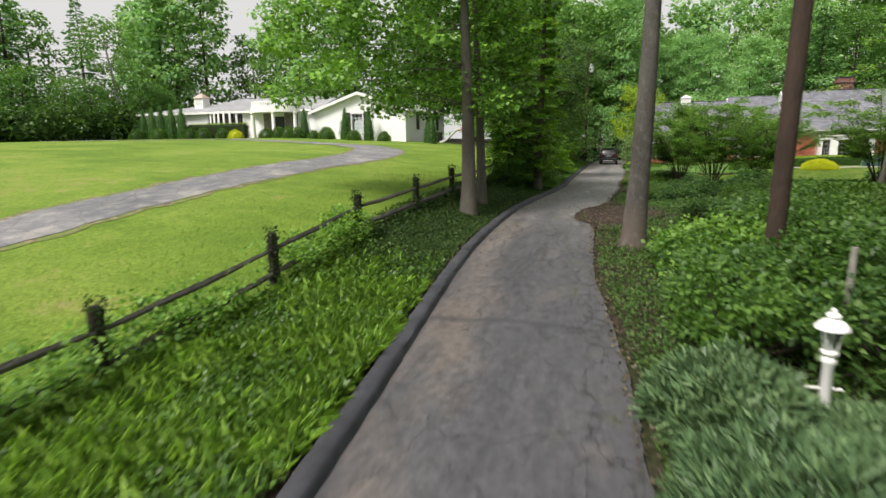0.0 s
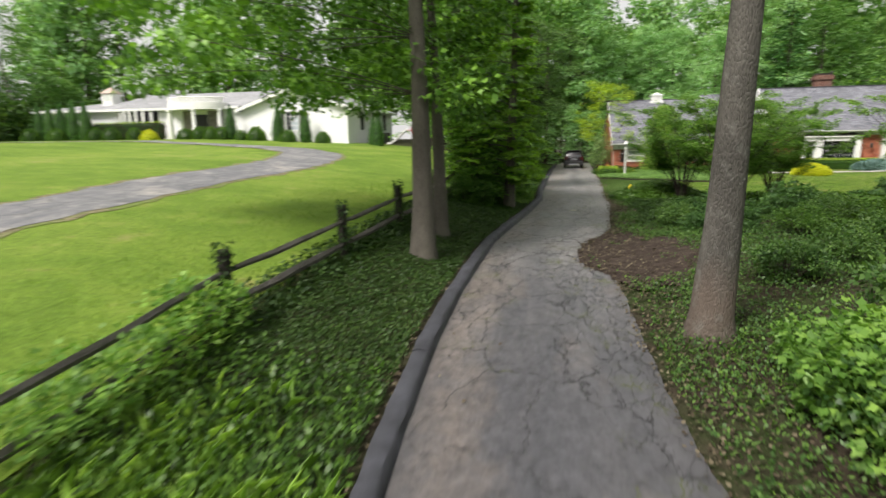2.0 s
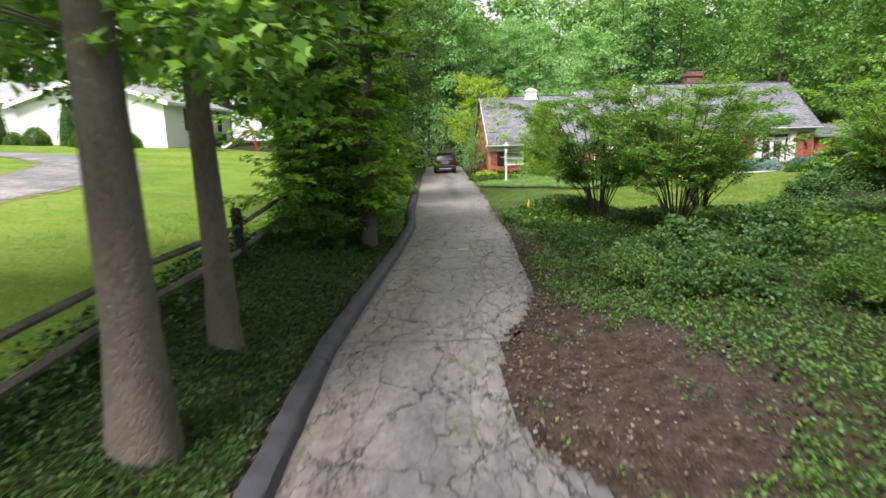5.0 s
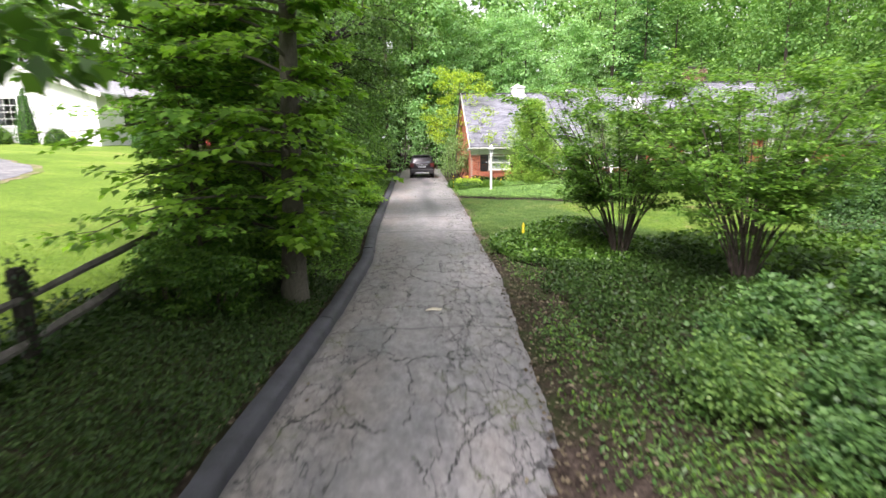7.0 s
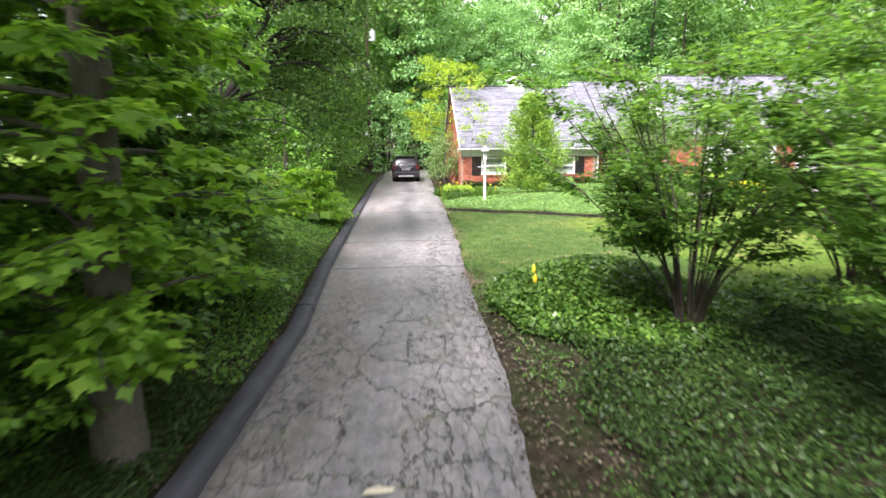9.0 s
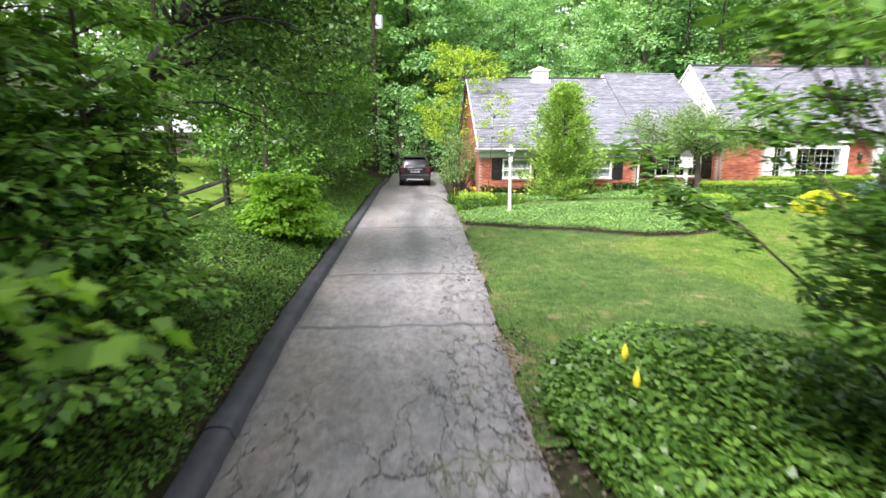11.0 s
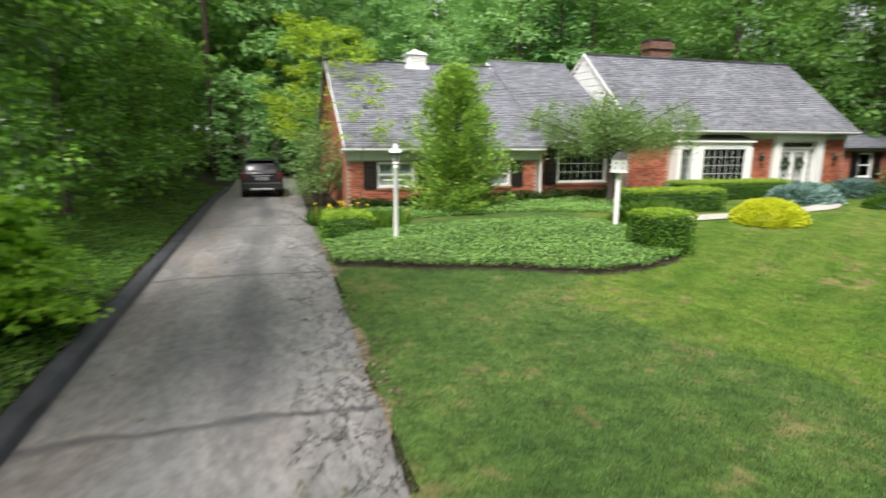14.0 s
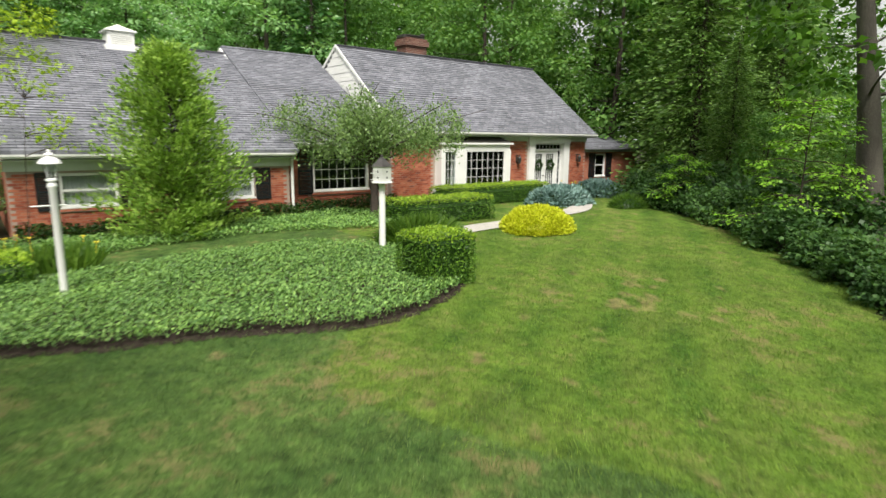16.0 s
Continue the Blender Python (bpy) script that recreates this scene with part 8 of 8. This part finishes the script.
# ---- the parked car ----
def car():
    PAINT = plain("dark_plum_car_paint", (0.011, 0.008, 0.013), 0.3, 0.1, 0.1, 1.0, 200, 0.0, coat=0.45)
    RUBBER = plain("tyre_rubber", (0.015, 0.015, 0.016), 0.85)
    RED = plain("tail_lamp_red", (0.075, 0.008, 0.008), 0.3, 0, 0.1, 5, 80, 0.0, coat=0.4)
    SILVER = plain("brushed_chrome", (0.7, 0.7, 0.72), 0.2, 1.0, 0.05, 5, 80, 0.0)
    PLASTIC = plain("black_bumper_plastic", (0.02, 0.02, 0.022), 0.6)
    PLATE = plain("dusty_plate", (0.34, 0.36, 0.38), 0.5)
    DARKGLASS = glass_mat("tinted_car_glass", (0.12, 0.13, 0.14))
    t = thing("car", (-0.66, 60.45, 0.04), "dark plum-grey compact SUV parked with its rear to the drive", "car")
    # body in cross-sections along its length: y, half width, floor, belt, roof half width, roof height
    secs = [(0.0, 0.78, 0.42, 0.98, 0.0, 0.0), (0.06, 0.86, 0.34, 1.0, 0.62, 1.12), (0.16, 0.885, 0.3, 1.02, 0.64, 1.42), (0.4, 0.89, 0.26, 1.02, 0.64, 1.6), (1.2, 0.89, 0.25, 1.01, 0.65, 1.66), (2.2, 0.89, 0.25, 1.0, 0.64, 1.64), (2.8, 0.89, 0.25, 0.99, 0.6, 1.46), (3.3, 0.88, 0.26, 0.97, 0.55, 1.05), (3.95, 0.84, 0.28, 0.88, 0.5, 0.9), (4.22, 0.7, 0.34, 0.75, 0.4, 0.76)]
    verts, faces = [], []
    for y, w, z0, zb, rw, rz in secs:
        if rz == 0:
            rw, rz = w * 0.9, zb + 0.05
        prof = [(-w * 0.93, z0), (-w, z0 + 0.18), (-w, zb - 0.12), (-w * 0.97, zb), (-(rw + 0.05), rz - 0.1), (-rw * 0.85, rz - 0.02), (0, rz)]
        ring = prof + [(-x, z) for x, z in reversed(prof[:-1])]
        verts += [(x, y, z) for x, z in ring]
    m = 13
    for j in range(len(secs) - 1):
        for i in range(m):
            faces.append((j * m + i, j * m + (i + 1) % m, (j + 1) * m + (i + 1) % m, (j + 1) * m + i))
    faces.append(tuple(range(m)))
    faces.append(tuple(reversed(range((len(secs) - 1) * m, len(secs) * m))))
    body = new_mesh("body", verts, faces, PAINT, t, smooth=True)
    # rear glass
    v = [(-0.56, 0.045, 1.06), (0.56, 0.045, 1.06), (0.52, 0.215, 1.47), (-0.52, 0.215, 1.47)]
    new_mesh("rear_window", [(x, y - 0.012, z) for x, y, z in v] + [(x, y + 0.02, z) for x, y, z in v], [(0, 1, 2, 3), (7, 6, 5, 4), (0, 4, 5, 1), (1, 5, 6, 2), (2, 6, 7, 3), (3, 7, 4, 0)], plain("dark_rear_glass", (0.03, 0.036, 0.045), 0.3, 0, 0.1, 2, 50, 0.0, coat=0.3), t, "dark rear window")
    for s in (-1, 1):
        v = [(s * 0.895, 0.55, 1.05), (s * 0.895, 2.75, 1.03), (s * 0.72, 2.3, 1.5), (s * 0.74, 0.65, 1.52)]
        new_mesh("side_window", v + [(x - s * 0.01, y, z) for x, y, z in v], [(0, 1, 2, 3), (7, 6, 5, 4), (0, 4, 5, 1), (1, 5, 6, 2), (2, 6, 7, 3), (3, 7, 4, 0)], DARKGLASS, t, "tinted side window")
        box_part("tail_lamp", min(s * 0.6, s * 0.87), max(s * 0.6, s * 0.87), -0.018, 0.2, 0.8, 1.07, RED, t, 0.02, "red tail lamp")
        box_part("reflector", min(s * 0.55, s * 0.75), max(s * 0.55, s * 0.75), -0.045, 0.0, 0.42, 0.46, RED, t, 0.005)
        box_part("roof_rail", min(s * 0.56, s * 0.6), max(s * 0.56, s * 0.6), 0.5, 2.1, 1.665, 1.705, SILVER, t, 0.008, "chrome roof rail")
        box_part("mirror", min(s * 0.9, s * 1.06), max(s * 0.9, s * 1.06), 2.55, 2.7, 1.0, 1.14, PAINT, t, 0.03)
        for y in (0.72, 3.35):
            w = thing("wheel", (s * 0.78, y, 0.33), "black tyre on silver rim", "")
            w.parent = t
            for nm, prof, mt in (("tyre", [(0.2, -0.1), (0.31, -0.1), (0.33, -0.06), (0.33, 0.06), (0.31, 0.1), (0.2, 0.1)], RUBBER), ("rim", [(0.03, -0.085), (0.2, -0.09), (0.205, 0.09), (0.03, 0.085)], SILVER)):
                o = lathe_part(nm, prof, mt, w, 20)
                o.matrix_basis = pose(0, 0, 0, 0, 90, 0)
    box_part("bumper", -0.86, 0.86, -0.05, 0.25, 0.32, 0.66, PLASTIC, t, 0.05, "black plastic rear bumper")
    box_part("skid_plate", -0.5, 0.5, -0.07, 0.0, 0.33, 0.42, SILVER, t, 0.02, "silver lower bumper trim")
    box_part("boot_trim", -0.42, 0.42, -0.02, 0.06, 0.93, 0.965, SILVER, t, 0.008, "chrome strip on the tailgate")
    box_part("number_plate", -0.26, 0.26, -0.018, 0.03, 0.76, 0.88, PLATE, t, 0.005, "pale number plate with blurred bars")
    for k in range(5):
        box_part("plate_bar", -0.19 + 0.08 * k, -0.14 + 0.08 * k, -0.021, -0.0175, 0.79, 0.85, BLACK, t, 0)
    box_part("spoiler", -0.62, 0.62, 0.1, 0.42, 1.58, 1.63, PAINT, t, 0.015)
    return t


car()


# ---- ground cover and grass, too many to count ----
def scatter(rng, n, x0, x1, y0, y1, inside, dens=None):
    x, y = rng.uniform(x0, x1, n), rng.uniform(y0, y1, n)
    k = inside(x, y)
    if dens is not None:
        k &= rng.uniform(0, 1, n) < dens(x, y)
    return x[k], y[k]


def cover(name, seed, n, x0, x1, y0, y1, inside, height, size, shape, leaf, label, category="ground cover", dens=None, lift=0.0, upright=0.4, heap=None):
    rng = np.random.default_rng(seed)
    x, y = scatter(rng, n, x0, x1, y0, y1, inside, dens)
    m = len(x)
    h = rng.uniform(0, 1, m) ** 0.7 * height * (1 + 0.35 * ripple(x, y, 2.4))
    z = ground_z(x, y) + lift + h
    if heap is not None:
        z = z + heap(x, y)
    P = np.stack([x, y, z], 1)
    W = rnd(rng, m) * np.array([1, 1, 0.3]) + np.array([0, 0, upright])
    U = rnd(rng, m) * 0.6 + np.array([0, 0, 1.0])
    if upright > 0.9:
        U = rnd(rng, m)
    ob = leaves(name, P, W, U, rng.uniform(0.65, 1.35, m) * size, shape, leaf)
    return tagged(ob, label, category, kind="stuff")


verge = lambda x, y: (x < left_edge(y) - 0.36) & (x > FENCE_X - 0.1)
cover("verge_weeds", 101, 70000, -6.9, -1.6, -4, 12.5, verge, 0.2, 0.085, KITE, LEAF_WEED, "bright weedy undergrowth between kerb and fence", dens=lambda x, y: 1 - smoothstep(7, 12, y) * 0.8)
cover("verge_grass", 102, 130000, -6.9, -1.6, -4, 12, verge, 0.04, 0.29, ARCH, GRASS_V, "tall bright grass tufts on the verge", "grass", dens=lambda x, y: np.clip(0.45 + 0.8 * ripple(x, y, 1.3), 0.03, 1) * (1 - smoothstep(4, 12, y)), upright=0.9)
cover("verge_ivy", 103, 150000, -6.4, -2.4, 7, 30, verge, 0.09, 0.05, KITE, LEAF_IVY_SHADED, "ivy covering the verge, its shade put into the dark leaf colour", dens=lambda x, y: np.clip(0.35 + smoothstep(6, 11, y), 0, 1))
# lighter leaf than the ivy before it, for the better light on this stretch
cover("verge_ivy", 104, 100000, -7.0, -2.4, 30, 66, verge, 0.1, 0.07, KITE, LEAF_ARCH, "dense ivy on the shaded verge", dens=lambda x, y: 1 - 0.6 * smoothstep(48, 60, y))
fence_line = lambda x, y: np.abs(x - np.interp(y, [-3, 5, 13, 17.5, 22, 41], [-6.75, -6.5, -6.4, -6.2, -6.1, -6.3])) < 0.55
cover("fence_weeds", 105, 30000, -7.6, -5.6, -4, 13, fence_line, 0.72, 0.095, BROAD, LEAF_ARCH, "weeds and vines growing through the fence", dens=lambda x, y: np.clip(0.5 + ripple(x, y, 1.1), 0, 1))
cover("fence_weeds", 106, 6000, -7.0, -5.4, 13, 27, fence_line, 0.16, 0.09, BROAD, LEAF_IVY_SHADED, "ivy and weeds along the foot of the fence")
right_verge = lambda x, y: (x > right_edge(y) + 0.12) & (x < 9.5) & ~((((x - 0.15 + 0.12 * (y - 19.6)) / 1.4) ** 2 + ((y - 19.9) / 2.75) ** 2) < 0.7 + 0.6 * ripple(x, y, 2) + 0.45 * ripple(x, y, 4.6))
cover("woodland_weeds", 107, 150000, -1.0, 7.5, -1, 34, right_verge, 0.14, 0.06, KITE, LEAF_VERGE, "leafy weeds covering the wooded verge", dens=lambda x, y: np.clip(0.75 + 0.6 * ripple(x, y, 1.1), 0.15, 1) * np.where((y > 25) & (x > 1.0), 0.35, 1.0) * np.maximum(1 - smoothstep(13, 17, y), 0.1 + 0.9 * smoothstep(0.1, 1.1, x - right_edge(y) + 0.4 * ripple(x, y, 2.0))))
cover("woodland_ivy", 108, 80000, -1.0, 6.0, 2, 34, right_verge, 0.07, 0.055, KITE, LEAF_WEED, "bright low weeds on the wooded verge", dens=lambda x, y: np.clip(0.35 + 0.7 * ripple(x + 3, y, 0.9), 0.0, 1) * np.where((y > 24) & (x > 1.0), 0.2, 1.0) * np.maximum(0.8 - smoothstep(13, 17, y), 0.15 + 0.85 * smoothstep(0.1, 0.9, x - right_edge(y) + 0.4 * ripple(x, y, 2.6))))
cover("woodland_weeds", 109, 36000, 5.0, 16, 4, 34, lambda x, y: x > 5, 0.3, 0.14, BROAD, LEAF_WEED, "bright undergrowth deeper in the wood")
# shade under the shrubs is put into this ivy's dark colour
cover("shade_ivy", 122, 52000, 0.6, 7.5, 23.5, 33, lambda x, y: x > right_edge(y) + 0.9 + 0.35 * ripple(x, y, 1.6), 0.2, 0.065, KITE, LEAF_IVY_SHADED, "ivy under the arching shrubs, its shade put into the dark leaf colour", dens=lambda x, y: smoothstep(23.5, 25.5, y))
ivy_heap = lambda x, y: 0.62 * np.exp(-(((x - 2.7) / 1.5) ** 2 + ((y - 33.2) / 1.7) ** 2) ** 1.6)
cover("ivy_mound", 110, 48000, 0.4, 5.4, 29.6, 37.0, lambda x, y: ((x - 2.8) / 2.3) ** 2 + ((y - 33.2) / 2.7) ** 2 < 1 + 0.1 * ripple(x, y, 2), 0.16, 0.08, BROAD, LEAF_MOUND, "heaped bright green ivy at the lawn's corner", heap=ivy_heap, upright=0.3)
cover("ground_cover_bed", 111, 80000, 0.8, 9.5, 43.6, 50, house_bed, 0.15, 0.052, KITE, LEAF_PACHY, "dense low green ground cover in the front bed", upright=0.5, lift=0.07)
cover("ground_cover_bed", 112, 42000, 1.5, 13, 49.5, 55.2, house_bed_back, 0.18, 0.062, BROAD, LEAF_PACHY, "dense low ground cover along the brick wall", upright=0.5)
cover("wall_ivy", 113, 9000, 2.4, 14.5, 54.4, 55.5, lambda x, y: x > 2, 0.42, 0.09, BROAD, LEAF_IVY_SHADED, "dark ivy at the foot of the brick wall")
lawn_near = lambda x, y: right_lawn(x, y) & ~house_bed(x, y) & ~house_bed_back(x, y)
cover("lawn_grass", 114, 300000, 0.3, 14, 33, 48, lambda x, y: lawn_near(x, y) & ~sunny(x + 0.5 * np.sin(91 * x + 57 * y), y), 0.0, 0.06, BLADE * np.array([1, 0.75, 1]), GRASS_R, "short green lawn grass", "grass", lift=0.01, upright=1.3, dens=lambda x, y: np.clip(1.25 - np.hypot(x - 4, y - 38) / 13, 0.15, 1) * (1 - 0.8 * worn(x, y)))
cover("lawn_grass", 120, 300000, 4, 20, 34, 50, lambda x, y: lawn_near(x, y) & sunny(x + 0.5 * np.sin(91 * x + 57 * y), y), 0.0, 0.06, BLADE * np.array([1, 0.75, 1]), GRASS_Y, "short lawn grass in painted sunny yellow-green", "grass", lift=0.01, upright=1.3, dens=lambda x, y: np.clip(1.25 - np.hypot(x - 8, y - 41) / 13, 0.15, 1) * (1 - 0.8 * worn(x, y)))
cover("lawn_grass", 115, 60000, -13, -6.2, 2, 30, lambda x, y: x < FENCE_X - 0.1, 0.0, 0.07, BLADE, GRASS_L, "bright lawn grass beyond the fence", "grass", lift=0.0, upright=1.3, dens=lambda x, y: np.clip(1.2 - (FENCE_X - x) / 5, 0.1, 1))
cover("wood_edge_weeds", 116, 62000, 8, 30, 28, 54, lambda x, y: (x > wood_edge_x(y) - 0.3 + 0.4 * ripple(x, y, 1.2)) & (x < wood_edge_x(y) + 7), 0.35, 0.1, BROAD, LEAF_LUSH, "leafy undergrowth along the wood's edge, darkened in colour for its shade", dens=lambda x, y: 0.35 + 0.65 * (x < wood_edge_x(y) + 3))
cover("fallen_leaves", 121, 6000, 0.3, 1.6, 33, 50, lambda x, y: (x > right_edge(y) - 0.12) & (x < right_edge(y) + 0.32 + 0.3 * ripple(1.0, y, 1.7)), 0.012, 0.05, BROAD, DRYLEAF, "tan litter in patches along the asphalt edge", "fallen leaves", lift=0.02, upright=0.1, dens=lambda x, y: np.clip(0.25 + 1.2 * ripple(2.0, y, 1.4), 0.02, 1))
cover("fallen_leaves", 117, 26000, -1.5, 3.5, 4, 34, lambda x, y: (x > right_edge(y) - 0.1) & (x < right_edge(y) + 2.2), 0.07, 0.055, BROAD, DRYLEAF, "brown fallen leaves beside the driveway", "fallen leaves", upright=0.1, dens=lambda x, y: np.clip(0.9 - (x - right_edge(y)) / 1.8, 0.1, 1))
cover("fallen_leaves", 118, 2600, -1.6, 2.4, 17, 23, lambda x, y: ((x - 0.15) / 1.6) ** 2 + ((y - 19.9) / 2.7) ** 2 < 1, 0.05, 0.032, BROAD, DRYLEAF, "wood chips and dry leaves on bare soil", "fallen leaves", upright=0.1)
cover("fallen_leaves", 123, 15000, -4.6, -2.4, 2, 48, lambda x, y: (x < left_edge(y) - 0.22) & (x > left_edge(y) - 0.6), 0.05, 0.05, BROAD, DRYLEAF, "brown leaf litter caught behind the kerb", "fallen leaves", lift=0.03, upright=0.1, dens=lambda x, y: np.clip(0.75 + 0.9 * ripple(x, y, 1.6) - (left_edge(y) - 0.25 - x) / 0.4, 0.03, 1))
cover("driveway_leaves", 119, 420, -3.4, 0.9, 3, 52, lambda x, y: (x > left_edge(y) + 0.05) & (x < right_edge(y)), 0.0, 0.05, BROAD, DRYLEAF, "a few scattered dry leaves on asphalt", "fallen leaves", lift=0.062, upright=0.05, dens=lambda x, y: np.where(np.minimum(x - left_edge(y), right_edge(y) - x) < 0.35, 1.0, 0.12))
tl = thing("torn_leaf", (-1.22, 27.72, 0.06), "pale torn leaf lying on the asphalt", "leaf")
new_mesh("leaf", [(-0.14, -0.03, 0), (-0.03, -0.06, 0.02), (0.12, -0.02, 0.0), (0.15, 0.03, 0.015), (0.0, 0.05, 0.03), (-0.1, 0.03, 0.01)], [tuple(range(6))], plain("pale_leaf", (0.6, 0.55, 0.42), 0.7), tl)
for k, (x, y) in enumerate(((1.5, 33.8), (1.36, 33.1))):
    fl = thing("yellow_flower", (x, y, float(ground_z(x, y)) + 0.42), "upright yellow flower on the ivy mound", "flower")
    lathe_part("bloom", [(0.008, -0.25), (0.01, 0.0), (0.035, 0.03), (0.04, 0.1), (0.02, 0.17), (0.004, 0.2)], YELLOW, fl, 8)


# ---- the bricks of the house front, laid in running bond ----
def piece_brick_mat():
    m, n, l, out = mat_base("laid_red_brick")
    geo, oi = n.new("ShaderNodeNewGeometry"), n.new("ShaderNodeObjectInfo")
    r = maths(n, l, "FRACT", maths(n, l, "ADD", geo.outputs["Random Per Island"], maths(n, l, "MULTIPLY", oi.outputs["Random"], 7.3)))
    c = ramp(n, l, r, [(0.0, (0.27, 0.075, 0.048)), (0.35, (0.36, 0.108, 0.062)), (0.7, (0.43, 0.145, 0.083)), (0.93, (0.49, 0.19, 0.115)), (1.0, (0.2, 0.07, 0.055))])
    g = n.new("ShaderNodeNewGeometry")
    big = noise_tex(n, l, g.outputs["Position"], 0.9, 5, 0.6)
    fine = noise_tex(n, l, g.outputs["Position"], 40, 3, 0.6)
    c = mix(n, l, 0.45, c, ramp(n, l, big, [(0.3, (0.33, 0.33, 0.33)), (0.7, (0.66, 0.64, 0.62))]), "OVERLAY")
    c = mix(n, l, 0.3, c, ramp(n, l, fine, [(0.3, (0.3, 0.3, 0.3)), (0.7, (0.7, 0.7, 0.7))]), "OVERLAY")
    principled(n, l, out, c, 0.85, 0, bump(n, l, fine, 0.5, 0.004), spec=0.25)
    return m


def lay_bricks(house):
    mat = piece_brick_mat()
    inv = house.matrix_basis.inverted()
    pr = random.Random(77)
    box = [(x, y, z) for x in (-0.101, 0.101) for y in (-0.008, 0.003) for z in (-0.0325, 0.0325)]
    faces = [(0, 2, 6, 4), (1, 5, 7, 3), (0, 4, 5, 1), (0, 1, 3, 2), (4, 6, 7, 5)]
    shared = bpy.data.meshes.new("brick")
    shared.from_pydata(box, [], faces)
    shared.materials.append(mat)
    walls = [
        (2.36, 9.89, 0.12, 1.8, 55.25, [(3.45, 4.85, 0.74, 1.78), (7.25, 8.72, 0.74, 1.78)]),
        (9.99, 14.19, 0.12, 2.44, 55.8, [(11.0, 13.4, 0.76, 2.42)]),
        (14.22, 26.14, 0.12, 2.7, 55.55, [(16.28, 20.37, 0.58, 2.7), (21.8, 24.8, -0.1, 2.7)]),
    ]
    single, verts, quads = 0, [], []
    for x0, x1, z0, z1, y, openings in walls:
        row = 0
        z = z0 + 0.0325
        while z + 0.0325 < z1:
            x = x0 + 0.101 + (0.1065 if row % 2 else 0.0)
            while x + 0.101 < x1:
                if not any(a - 0.1 < x < b + 0.1 and c - 0.033 < z < d + 0.033 for a, b, c, d in openings):
                    jx, jy, jz = pr.uniform(-0.002, 0.002), pr.uniform(-0.002, 0.001), pr.uniform(-0.001, 0.001)
                    if x < 6.9 and z > 0.35 and y == 55.25 and single < 300:
                        b = new("brick", shared)
                        b.parent = house
                        b.matrix_parent_inverse = inv
                        b.location = (x + jx, y + jy, z + jz)
                        single += 1
                    else:
                        k = len(verts)
                        verts += [(x + jx + p, y + jy + q, z + jz + r) for p, q, r in box]
                        quads += [tuple(k + i for i in f) for f in faces]
                x += 0.213
            z += 0.0755
            row += 1
    rest = new_mesh("brickwork", verts, quads, mat, house)
    rest.matrix_parent_inverse = inv
    rest["kind"] = "stuff"


lay_bricks(red_house)

for ob in scene.objects:
    if ob.parent and "category" in ob:
        del ob["category"]
